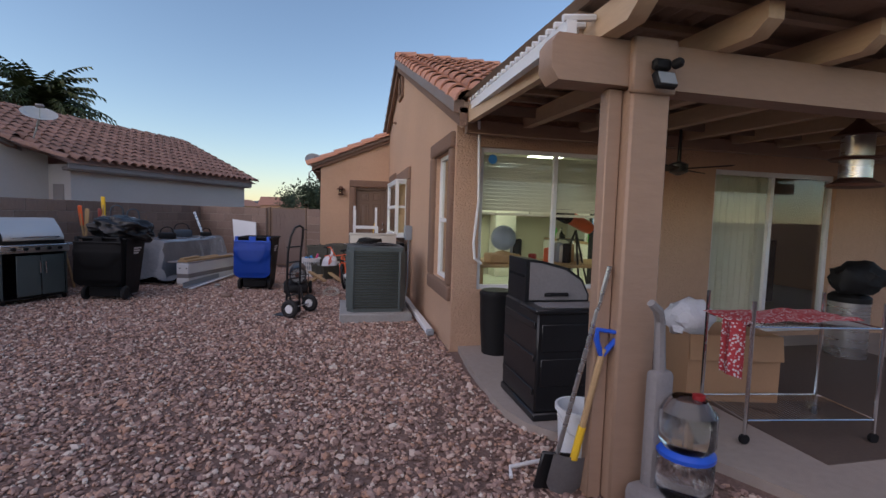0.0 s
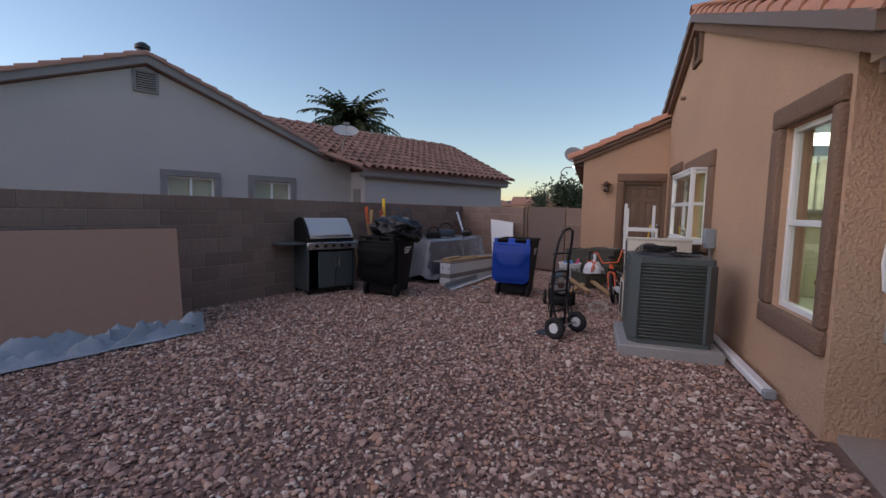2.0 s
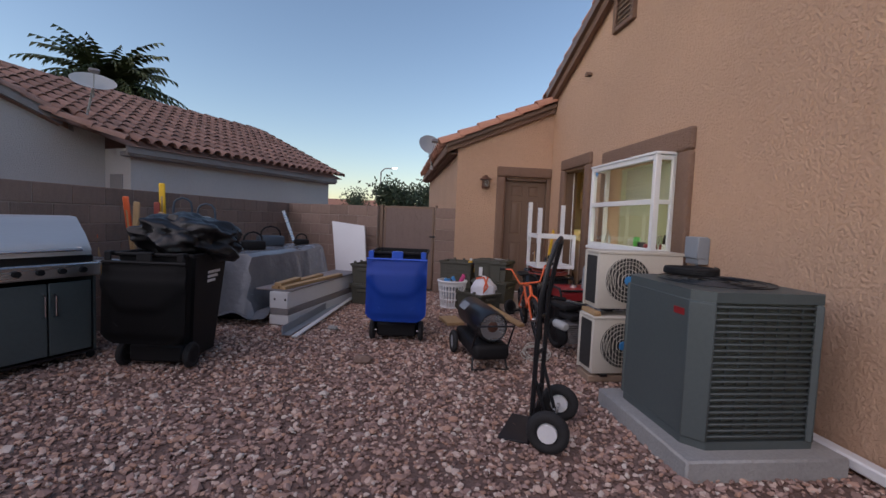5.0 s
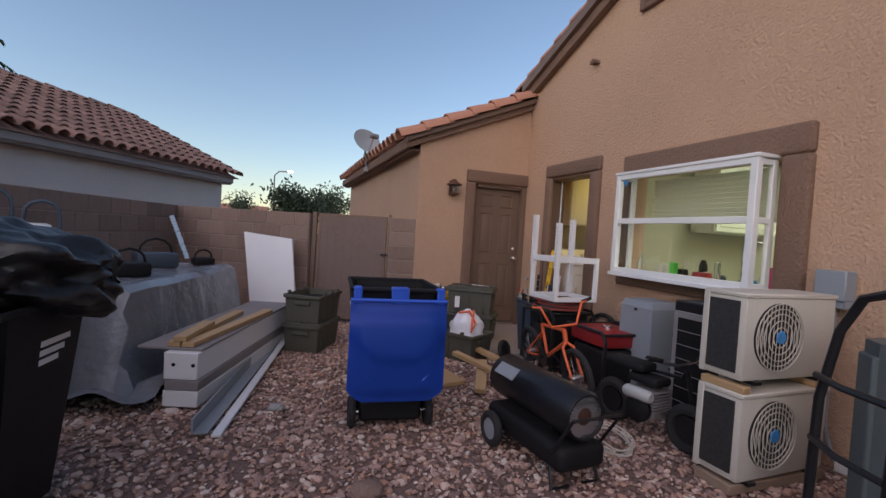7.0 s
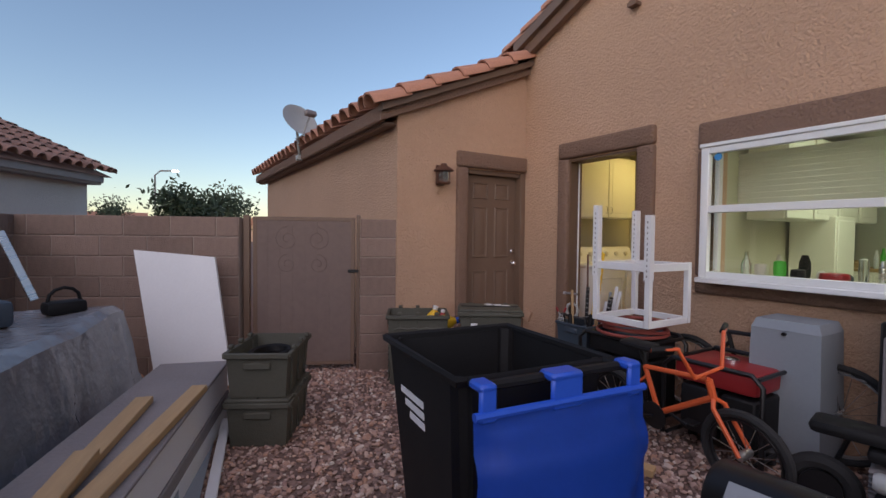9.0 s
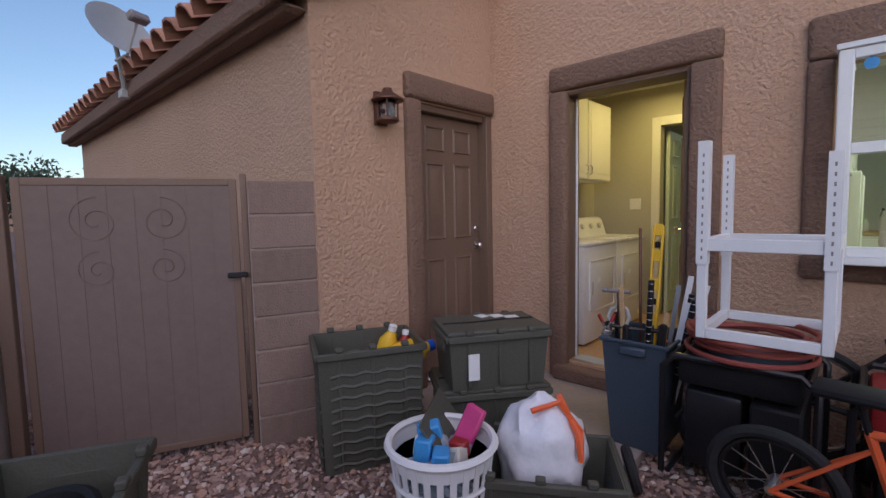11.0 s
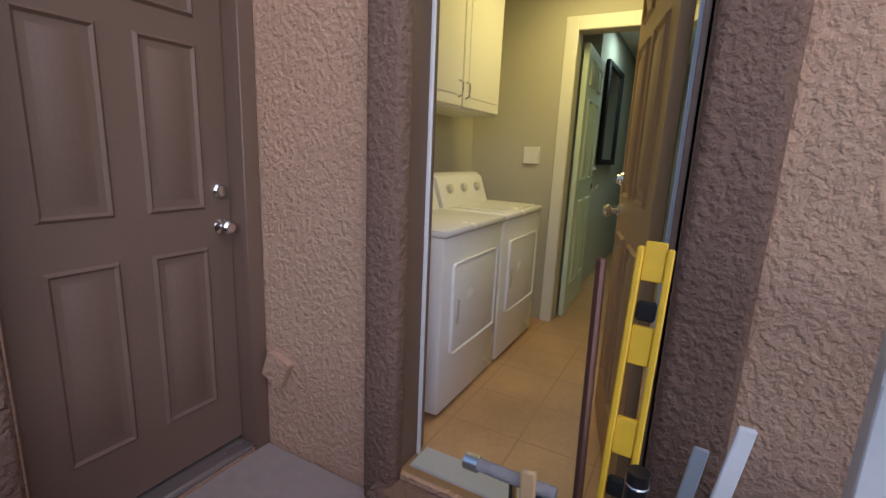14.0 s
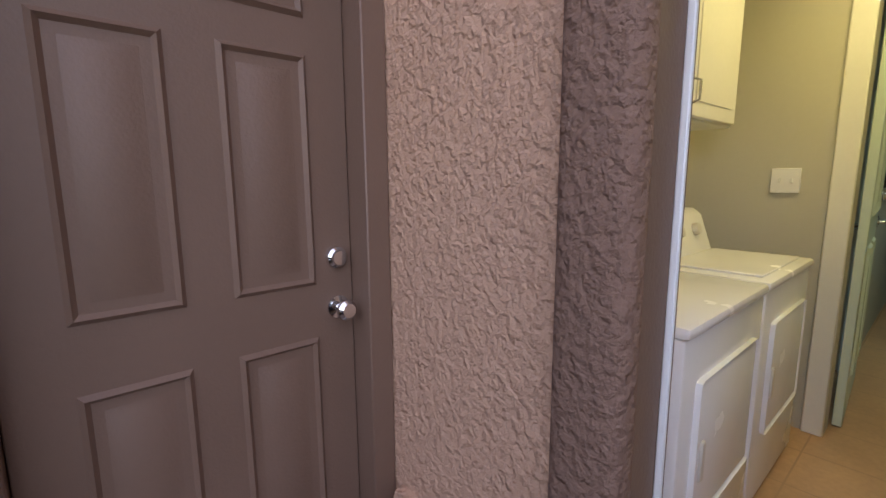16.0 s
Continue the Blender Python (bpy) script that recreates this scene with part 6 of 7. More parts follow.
# white slotted-angle shelf frame on top
sf = thing("shelf_frame", "white slotted steel shelf frame with no shelves", "shelf frame", pose(0.26, 9.94, 0.715))
fx, fy = 0.48, 0.45
for x, y, top in ((0, fy, 0.89), (fx, fy, 0.865), (0, 0, 0.80), (fx, 0, 0.45)):
    sx, sy = (0.004 if x == 0 else -0.004), (0.004 if y == 0 else -0.004)
    part("leg", box(B(), x - 0.02, y - 0.02, 0, x + 0.02, y + 0.02, 0.46, 0.003), "white", sf)
    if top > 0.5:
        up = part("upright", box(B(), x - 0.023, y - 0.023, 0.34, x + 0.023, y - 0.020, top, m=None), "white", sf, "slotted white upright")
        part("flange", box(B(), x - 0.0265, y - 0.023, 0.34, x - 0.0235, y + 0.023, top), "white", up)
        slot = mesh_of(box(B(), -0.0275, -0.0035, -0.008, -0.0260, 0.0035, 0.008), "slot", "trim_grey")
        for k in range(int((top - 0.36) / 0.038)):
            s = new("slot", slot)
            s.parent = up
            s.location = (x, y, 0.37 + k * 0.038)
for z, hh in ((0.0, 0.045), (0.40, 0.055)):
    for r in ((0.02, fx - 0.02, -0.018, 0.018), (0.02, fx - 0.02, fy - 0.018, fy + 0.018)):
        part("rail", box(B(), r[0], r[2], z, r[1], r[3], z + hh, 0.003), "white", sf)
    for x in (0, fx):
        part("rail", box(B(), x - 0.018, 0.02, z, x + 0.018, fy - 0.02, z + hh, 0.003), "white", sf)

# slim bin with tools
tbn = thing("slim_bin", "dark slate-blue slim plastic bin full of tools", "bin", pose(0.58, 10.74, -0.005, 0, 0, 90))
bm = B()
frustum(bm, (-0.13, -0.17, 0.13, 0.17, 0), (-0.17, -0.21, 0.17, 0.21, 0.60))
bm.faces.ensure_lookup_table()
bmesh.ops.delete(bm, geom=[max(bm.faces, key=lambda f: f.calc_center_median().z)], context="FACES")
bmesh.ops.solidify(bm, geom=bm.faces[:], thickness=0.006)
part("body", bm, "slate_blue", tbn)
part("rim", rod(B(), [(-0.175, -0.215, 0.6), (0.175, -0.215, 0.6), (0.175, 0.215, 0.6), (-0.175, 0.215, 0.6)], 0.012, 6, True), "slate_blue", tbn)
part("handle", box(B(), -0.07, 0.20, 0.53, 0.07, 0.232, 0.58, 0.01), "slate_blue", tbn)


def tool(name, label, x, y, lean, az, ln, sx, sy, material, z=0.15, cap=None):
    th = thing(name, label, "tool", pose(0.58, 10.74, 0.0, 0, 0, 90) @ pose(x, y, z) @ pose(0, 0, 0, 0, lean, az))
    part("body", box(B(), -sx / 2, -sy / 2, 0, sx / 2, sy / 2, ln, min(sx, sy) * 0.3), material, th)
    if cap:
        part("end", box(B(), -sx * 0.7, -sy * 0.7, ln - 0.14, sx * 0.7, sy * 0.7, ln, min(sx, sy) * 0.3), cap, th)
    return th


lv = thing("spirit_level", "long yellow box level with black vials", "level", pose(0.58, 10.74, 0.0, 0, 0, 90) @ pose(0.01, -0.01, 0.06) @ pose(0, 0, 0, 7, -1, 0))
for r in ((-0.03, -0.018), (0.018, 0.03)):
    part("rail", box(B(), r[0], -0.012, 0, r[1], 0.012, 1.16, 0.003), "yellow", lv)
for z in (0.0, 0.22, 0.40, 0.58, 0.78, 0.95, 1.10):
    part("web", box(B(), -0.018, -0.006, z, 0.018, 0.006, z + 0.07, 0.002), "yellow", lv)
for z in (0.34, 0.70, 1.03):
    part("vial", box(B(), -0.016, -0.009, z, 0.016, 0.009, z + 0.035, 0.004), "black", lv)
for k in range(40):
    part("mark", box(B(), 0.0185, -0.0135, 0.02 + k * 0.028, 0.0295, -0.012, 0.026 + k * 0.028), "black", lv)
for k, (nm, lb, x, y, le, az, ln, sx, sy, mm, cp) in enumerate((
        ("hand_saw", "white-bladed hand saw in the bin", -0.09, 0.02, 10, 180, 0.74, 0.05, 0.006, "white", None),
        ("trim_strip", "white plastic trim strip in the bin", -0.06, -0.10, 9, 200, 0.86, 0.03, 0.012, "white", None),
        ("trim_strip", "white plastic trim strip in the bin", -0.10, -0.04, 13, 185, 0.84, 0.028, 0.010, "white", None),
        ("trim_strip", "clear grey plastic strip in the bin", -0.03, -0.12, 7, 190, 0.80, 0.025, 0.008, "grey_plastic", None),
        ("hammer", "hammer with an orange-tipped black handle", -0.06, 0.12, 6, 190, 0.62, 0.04, 0.035, "black", None),
        ("hammer", "hammer with a wooden handle", -0.05, 0.02, 5, 200, 0.66, 0.03, 0.025, "lumber", None),
        ("chisel", "black-handled chisel standing in the bin", 0.06, 0.14, 3, 100, 0.60, 0.035, 0.03, "black", None),
        ("wood_stake", "thin pale wooden stake in the bin", 0.085, 0.08, 2, 10, 0.80, 0.025, 0.012, "lumber", None),
        ("copper_pipe", "thin dark copper pipe standing in the bin", 0.045, -0.05, 1, 340, 1.12, 0.016, 0.016, "lantern", None),
        ("pry_bar", "flat black pry bar in the bin", 0.11, 0.11, 6, 20, 0.60, 0.03, 0.014, "black_metal", None),
        ("file", "dark steel file in the bin", 0.10, 0.04, 5, 20, 0.64, 0.03, 0.012, "black_metal", None))):
    t_ = tool(nm, lb, x, y, le, az, ln, sx, sy, mm, 0.08, cp)
    if nm == "hammer":
        part("grip_band", box(B(), -0.022, -0.02, ln - 0.17, 0.022, 0.02, ln - 0.155, 0.003), "orange", t_)
BIN = pose(0.58, 10.74, 0.0, 0, 0, 90)
tw = thing("socket_wrench", "steel T-handled socket wrench standing in the bin", "wrench", BIN @ pose(0.10, 0.06, 0.04, 0, 3, 10))
part("shaft", rod(B(), [(0, 0, 0), (0, 0, 0.80)], 0.007), "chrome", tw)
part("cross_handle", rod(B(), [(-0.07, 0.014, 0.80), (0.075, -0.014, 0.806)], 0.011, 12), "trim_grey", tw)
part("socket", rod(B(), [(0.06, -0.011, 0.805), (0.085, -0.016, 0.806)], 0.014, 12), "steel", tw)
for k, (x, y, le, az, ln) in enumerate(((-0.085, -0.02, 10, 182, 0.80), (-0.10, 0.02, 11, 178, 0.78), (-0.01, 0.06, 2, 190, 0.86))):
    cn = thing("slotted_conduit", "black slotted metal tube standing in the bin", "tube", BIN @ pose(x, y, 0.06, 0, le, az), group="slotted tubes")
    part("tube", rod(B(), [(0, 0, 0), (0, 0, ln)], 0.016, 12), "black_metal", cn)
    for j in range(11):
        part("band", lathe(B(), [(0.0165, -0.002), (0.0175, 0), (0.0165, 0.002)], 12, pose(0, 0, ln - 0.02 - j * 0.04)), "steel", cn)
sp = thing("spring_clamp", "spring clamp with red-tipped handles on the bin rim", "clamp", BIN @ pose(0.16, 0.17, 0.60, 0, 0, 35) @ Matrix.Diagonal((0.7, 0.7, 0.7, 1)))
for s in (-1, 1):
    hnd = part("handle", rod(B(), [(s * 0.015, 0, -0.05), (s * 0.03, 0, 0.03), (s * 0.012, 0, 0.07), (s * 0.06, 0, 0.17)], [0.008, 0.014, 0.012, 0.010]), "steel", sp)
    part("tip", rod(B(), [(s * 0.035, 0, 0.115), (s * 0.062, 0, 0.175)], 0.014), "red", hnd)
part("jaw_plate", box(B(), -0.035, -0.012, -0.03, 0.035, 0.012, 0.05, 0.008), "steel", sp)
solid("wrapped_ring", rod(B(), [(0.075 * math.cos(a), 0, 0.085 * math.sin(a)) for a in np.linspace(0, 6.283, 9)[:-1]], 0.017, 6, True), "dish", "grey and white taped ring handle above the bin", "handle", BIN @ pose(0.14, 0.05, 0.69, 0, 0, 20) @ Matrix.Diagonal((0.75, 0.75, 0.75, 1)))
solid("ring_stake", rod(B(), [(0, 0, -0.62), (0, 0, -0.08)], 0.008, 6), "black_metal", "thin dark stake carrying the taped ring", "stake", BIN @ pose(0.125, 0.05, 0.72, 0, 3, 20))
solid("cross_bar", rod(B(), [(-0.16, 0, 0), (0.02, 0.01, 0.012), (0.16, 0.0, 0.03)], 0.011, 8), "black_metal", "black steel bar lying across the bin rim", "bar", BIN @ pose(0.06, 0.05, 0.622, 0, 0, 25))


# ---- totes, basket and bags by the doors ----
def tote(m, label, w=0.40, d=0.60, h=0.30, lid=True, group="olive totes"):
    th = thing("storage_tote", label, "tote", m, group=group)
    bm = B()
    frustum(bm, (-w / 2 + 0.03, -d / 2 + 0.03, w / 2 - 0.03, d / 2 - 0.03, 0), (-w / 2 + 0.01, -d / 2 + 0.01, w / 2 - 0.01, d / 2 - 0.01, h))
    if not lid:
        bm.faces.ensure_lookup_table()
        bmesh.ops.delete(bm, geom=[max(bm.faces, key=lambda f: f.calc_center_median().z)], context="FACES")
        bmesh.ops.solidify(bm, geom=bm.faces[:], thickness=0.006)
    part("body", bm, "tote", th)
    if lid:
        part("lid", box(B(), -w / 2, -d / 2, h, w / 2, d / 2, h + 0.025, 0.008), "tote", th)
        part("hinge", rod(B(), [(0, -d / 2 + 0.02, h + 0.027), (0.012, -0.1, h + 0.027), (-0.012, 0.1, h + 0.027), (0, d / 2 - 0.02, h + 0.027)], 0.006, 6), "black", th)
    for s in (-1, 1):
        part("rim", box(B(), s * w / 2 - 0.012, -d / 2, h - 0.035, s * w / 2 + 0.012, d / 2, h + 0.004, 0.006), "tote", th)
        part("rim", box(B(), -w / 2, s * d / 2 - 0.012, h - 0.035, w / 2, s * d / 2 + 0.012, h + 0.002, 0.006), "tote", th)
        part("hand_grip", box(B(), -0.09, s * (d / 2 - 0.01) - 0.012, h - 0.11, 0.09, s * (d / 2 - 0.01) + 0.012, h - 0.06, 0.008), "tote", th)
        for k in (-1, 0, 1):
            part("rib", box(B(), s * (w / 2 - 0.017) - 0.008, k * d * 0.3 - 0.008, 0.02, s * (w / 2 - 0.017) + 0.008, k * d * 0.3 + 0.008, h - 0.03, 0.003), "tote", th)
            part("lug", box(B(), s * w / 2 - 0.016, k * d * 0.3 - 0.02, h + 0.005, s * w / 2 + 0.016, k * d * 0.3 + 0.02, h + 0.032, 0.005), "tote", th)
    return th


tote(pose(0.02, 11.45, -0.0, 0, 0, 52), "closed olive storage tote at the bottom of a pair", 0.42, 0.62, 0.33)
tA = tote(pose(0.0, 11.42, 0.36, 0, 0, 56), "closed olive storage tote with paper scraps on its lid", 0.40, 0.58, 0.30)
part("sticker", box(B(), -0.199, 0.12, 0.06, -0.19, 0.18, 0.2), "white", tA)
for k in range(3):
    part("paper_scrap", box(B(), 0.02 + 0.03 * k, -0.2 + 0.06 * k, 0.326, 0.09 + 0.03 * k, -0.12 + 0.05 * k, 0.329, m=pose(0, 0, 0, 0, 0, 12 * k)), "white", tA)
tB = tote(pose(-0.50, 11.92, GZ, 0, 0, 62), "tall open folding olive crate with bottles inside", 0.44, 0.58, 0.66, False)
for k in range(9):
    for s in (-1, 1):
        part("wave_rib", rod(B(), [(s * 0.205, -0.26 + 0.06 * j, 0.05 + 0.06 * k + 0.012 * (j % 2)) for j in range(9)], 0.010, 5), "tote", tB)
        part("wave_rib", rod(B(), [(-0.19 + 0.06 * j, s * 0.275, 0.05 + 0.06 * k + 0.012 * (j % 2)) for j in range(7)], 0.010, 5), "tote", tB)
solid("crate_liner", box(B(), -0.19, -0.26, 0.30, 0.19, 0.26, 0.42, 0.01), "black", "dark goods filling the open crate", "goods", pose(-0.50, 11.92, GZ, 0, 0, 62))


def jug(m, label, col, cap, h=0.24, r=0.08):
    th = thing("bottle", label, "bottle", m)
    part("body", lathe(B(), [(r * 0.9, 0), (r, 0.03), (r, h * 0.6), (r * 0.45, h * 0.85), (r * 0.35, h * 0.95)], 14), col, th)
    part("cap", lathe(B(), [(r * 0.42, h * 0.93), (r * 0.42, h * 1.08), (0.001, h * 1.09)], 12), cap, th)
    part("grip", rod(B(), [(r * 0.3, 0, h * 0.85), (r * 1.15, 0, h * 0.7), (r * 0.9, 0, h * 0.35)], 0.014), col, th)
    return th


jug(pose(-0.36, 11.84, 0.47, 80, 0, 70), "yellow detergent jug lying in the crate", "yellow", "blue")
jug(pose(-0.33, 11.98, 0.42, 20, 0, 20), "yellow bottle with a white cap in the crate", "yellow", "white", 0.22, 0.06)
jug(pose(-0.28, 11.86, 0.40, 0, 10, 0), "red spray bottle in the crate", "red", "white", 0.2, 0.05)
ot = tote(pose(-0.38, 10.86, GZ, 0, 0, 32), "open olive tote holding a tied white bag", 0.44, 0.66, 0.30, False)
part("open_flap", box(B(), -0.21, 0.0, 0, 0.21, 0.01, 0.27, 0.003, m=pose(0, 0.33, 0.28, -35)), "tote", ot)
wb = thing("trash_bag", "tied white kitchen trash bag with red drawstring", "bag", pose(-0.26, 10.92, 0.19))
part("sack", crumple(0.21, 0.20, 0.26, 3.3, 4, 0.16, 2.2), "bag_white", wb)
part("drawstring", rod(B(), [(-0.12, -0.02, 0.24), (-0.02, -0.10, 0.27), (0.03, -0.18, 0.14), (-0.04, -0.215, 0.05), (-0.02, -0.19, 0.15), (0.05, -0.06, 0.27)], 0.014, 6), "orange", wb)
lb = thing("laundry_basket", "white slotted plastic laundry basket full of packets", "basket", pose(-0.72, 11.13, GZ) @ Matrix.Diagonal((1.08, 1.08, 1.08, 1)))
for k in range(26):
    a = 6.283 * k / 26
    p0, p1 = Vector((0.155 * math.cos(a), 0.155 * math.sin(a), 0)), Vector((0.205 * math.cos(a), 0.205 * math.sin(a), 0.38))
    part("rib", box(B(), -0.012, -0.003, 0.0, 0.012, 0.003, (p1 - p0).length, m=Matrix.Translation(p0) @ pose(0, 0, 0, 0, 0, math.degrees(a) + 90) @ pose(0, 0, 0, 7.5)), "white", lb)
for r, z, t in ((0.158, 0.01, 0.012), (0.175, 0.13, 0.010), (0.188, 0.25, 0.010), (0.208, 0.385, 0.016)):
    part("hoop", rod(B(), [(r * math.cos(a), r * math.sin(a), z) for a in np.linspace(0, 6.283, 33)[:-1]], t, 6, True), "white", lb)
part("rim_band", lathe(B(), [(0.198, 0.32), (0.208, 0.385), (0.202, 0.385), (0.192, 0.32)], 30), "white", lb)
part("bottom", lathe(B(), [(0.155, 0.0), (0.155, 0.012), (0.001, 0.012)], 26), "white", lb)
rnd = random.Random(2)
for k, (mm, sx, sy, sz) in enumerate((("pink", 0.04, 0.09, 0.24), ("sky_blue", 0.10, 0.06, 0.18), ("white", 0.08, 0.08, 0.12), ("sky_blue", 0.09, 0.07, 0.15), ("sky_blue", 0.07, 0.09, 0.12), ("cream", 0.07, 0.07, 0.1), ("red", 0.05, 0.08, 0.11))):
    a = k * 0.95
    solid("packet", box(B(), -sx / 2, -sy / 2, 0, sx / 2, sy / 2, sz, 0.008), mm, "coloured cardboard packet inside the laundry basket", "packet", pose(-0.72 + 0.09 * math.cos(a), 11.13 + 0.09 * math.sin(a), 0.24, rnd.uniform(-20, 20), rnd.uniform(-20, 20), rnd.uniform(0, 180)), group="packets in basket")
solid("wrapper_heap", crumple(0.16, 0.16, 0.13, 9, 4, 0.35, 4.0), "tarp", "crumpled wrappers filling the basket", "wrappers", pose(-0.72, 11.13, 0.20))
solid("timber_offcut", box(B(), -0.045, -0.45, -0.02, 0.045, 0.45, 0.02, 0.004), "lumber", "weathered timber offcut on the ground", "board", pose(-0.12, 10.22, 0.03, 8, 0, 22))
solid("timber_offcut", box(B(), -0.05, -0.3, -0.02, 0.05, 0.3, 0.02, 0.004), "lumber", "pale timber offcut leaning on the ground", "board", pose(-0.56, 9.82, 0.04, 10, 0, -26))
solid("timber_offcut", box(B(), -0.12, -0.16, -0.02, 0.12, 0.16, 0.02, 0.004), "lumber", "square scrap of plywood on the gravel", "board", pose(-0.86, 9.98, -0.02, 4, 0, 14))
solid("timber_offcut", box(B(), -0.04, -0.42, -0.02, 0.04, 0.42, 0.02, 0.004), "lumber", "pale timber offcut crossing another on the gravel", "board", pose(-0.50, 9.86, 0.10, 6, 0, 24))
bl = thing("dumbbell_wheel", "black plastic cart wheel lying by the bin", "wheel", pose(0.1, 10.64, 0.05, 75, 0, 30))
part("tyre", rod(B(), [(0.09 * math.cos(a), 0.09 * math.sin(a), 0) for a in np.linspace(0, 6.283, 21)[:-1]], 0.025, 8, True), "rubber", bl)
part("disc", lathe(B(), [(0.08, -0.012), (0.08, 0.012), (0.03, 0.025), (0.001, 0.026)], 18), "black", bl)

# ---- heater, dolly, small engine clutter ----
ht = thing("torpedo_heater", "black portable torpedo heater on wheels", "heater", pose(-0.76, 8.50, GZ, 0, 0, -85))
part("barrel", lathe(B(), [(0.13, -0.42), (0.145, -0.40), (0.145, 0.38), (0.13, 0.42), (0.122, 0.42), (0.118, 0.30)], 26, pose(0, 0, 0.41, 0, 90)), "black_metal", ht)
part("nozzle", lathe(B(), [(0.12, 0.40), (0.115, 0.36), (0.06, 0.33), (0.001, 0.33)], 22, pose(0, 0, 0.41, 0, 90)), "steel", ht, "heat-stained steel nozzle")
part("cone", lathe(B(), [(0.07, 0.34), (0.05, 0.40), (0.001, 0.41)], 18, pose(0, 0, 0.41, 0, 90)), "lantern", ht)
part("fuel_tank", box(B(), -0.38, -0.17, 0.10, 0.42, 0.17, 0.25, 0.045, seg=3), "black", ht)
part("bracket", box(B(), -0.28, -0.07, 0.24, 0.2, 0.07, 0.31, 0.01), "black_metal", ht)
part("label_plate", box(B(), -0.11, -0.004, -0.045, 0.11, 0.003, 0.045, 0.002, m=pose(-0.23, -0.118, 0.493, -45)), "grey_plastic", ht, "pale data label")
for s in (-1, 1):
    w = part("wheel", rod(B(), [(-0.22 + 0.09 * math.cos(a), s * 0.22, 0.115 + 0.09 * math.sin(a)) for a in np.linspace(0, 6.283, 21)[:-1]], 0.028, 8, True), "rubber", ht)
    part("hub", lathe(B(), [(0.075, -0.015), (0.075, 0.015), (0.03, 0.02)], 16, pose(-0.22, s * 0.22, 0.115, 90)), "grey_plastic", w)
    part("leg", rod(B(), [(0.30, s * 0.15, 0.16), (0.36, s * 0.17, 0.0), (0.36, s * 0.05, 0.0)], 0.011), "black_metal", ht)
part("lifting_handle", rod(B(), [(0.34, -0.17, 0.2), (0.50, -0.17, 0.44), (0.50, 0.17, 0.44), (0.34, 0.17, 0.2)], 0.010), "black_metal", ht)
ax = Vector((0.47, 0.88, 0)).normalized()
dl = thing("hand_truck", "dark steel hand truck with white-rimmed wheels", "hand truck", pose(-0.58, 6.84, GZ, 0, 0, 62))
for s in (-1, 1):
    w = part("wheel", rod(B(), [(s * 0.25, 0.12 * 0 + 0.095 * math.cos(a), 0.13 + 0.095 * math.sin(a)) for a in np.linspace(0, 6.283, 25)[:-1]], 0.036, 10, True), "rubber", dl)
    part("rim", lathe(B(), [(0.058, -0.03), (0.062, 0), (0.058, 0.03), (0.03, 0.026), (0.02, 0.04), (0.001, 0.04)], 20, pose(s * 0.25, 0, 0.13, 0, 90)), "white", w, "white steel rim")
    part("upright", rod(B(), [(s * 0.16, 0.12, 0.02), (s * 0.16, 0.10, 0.9), (s * 0.15, 0.06, 1.14), (s * 0.10, 0.03, 1.26), (0, 0.02, 1.29)], 0.016), "black_metal", dl)
    part("brace", rod(B(), [(s * 0.16, 0.12, 0.45), (s * 0.14, 0.02, 0.13)], 0.012), "black_metal", dl)
part("axle", rod(B(), [(-0.27, 0, 0.13), (0.27, 0, 0.13)], 0.012), "steel", dl)
for z in (0.28, 0.52, 0.76, 0.98):
    part("cross_bar", rod(B(), [(-0.16, 0.115, z), (0, 0.14, z), (0.16, 0.115, z)], 0.012), "black_metal", dl)
part("toe_plate", box(B(), -0.2, 0.12, 0.0, 0.2, 0.32, 0.012, 0.003), "black_metal", dl)
part("back_plate", box(B(), -0.2, 0.115, 0.0, 0.2, 0.13, 0.18, 0.003), "black_metal", dl)
sc2 = thing("mini_bike", "dusty dark minibike with a bare engine", "minibike", pose(0.18, 8.9, GZ, 0, 0, -80))
for x in (0.0, 0.62):
    w = part("wheel", rod(B(), [(x + 0.13 * math.cos(a), 0, 0.17 + 0.13 * math.sin(a)) for a in np.linspace(0, 6.283, 25)[:-1]], 0.04, 8, True), "rubber", sc2)
    part("rim", lathe(B(), [(0.09, -0.03), (0.09, 0.03), (0.02, 0.03)], 14, pose(x, 0, 0.17, 90)), "black_metal", w)
en = part("engine", box(B(), 0.20, -0.08, 0.14, 0.40, 0.08, 0.30, 0.03, seg=2), "trim_grey", sc2, "dull metal engine block")
for k in range(7):
    part("cooling_fin", box(B(), 0.18, -0.10, 0.215 + k * 0.022, 0.42, 0.10, 0.222 + k * 0.022, 0.002), "trim_grey", en)
part("recoil_housing", lathe(B(), [(0.10, 0), (0.10, 0.03), (0.06, 0.05), (0.001, 0.052)], 18, pose(0.30, -0.10, 0.22, 90)), "black", en)
part("fuel_tank", box(B(), 0.17, -0.09, 0.385, 0.42, 0.09, 0.45, 0.025, seg=2), "black", en)
part("frame_tube", rod(B(), [(0, 0.09, 0.17), (0.1, 0.09, 0.45), (0.5, 0.07, 0.48), (0.58, 0.0, 0.55), (0.62, 0.06, 0.17)], 0.014), "black_metal", sc2)
part("seat", box(B(), -0.05, -0.09, 0.46, 0.3, 0.09, 0.53, 0.03, seg=2), "black", sc2)
part("handlebar", rod(B(), [(0.52, -0.36, 0.66), (0.56, -0.1, 0.60), (0.56, 0.1, 0.60), (0.52, 0.36, 0.66)], 0.012), "chrome", sc2)
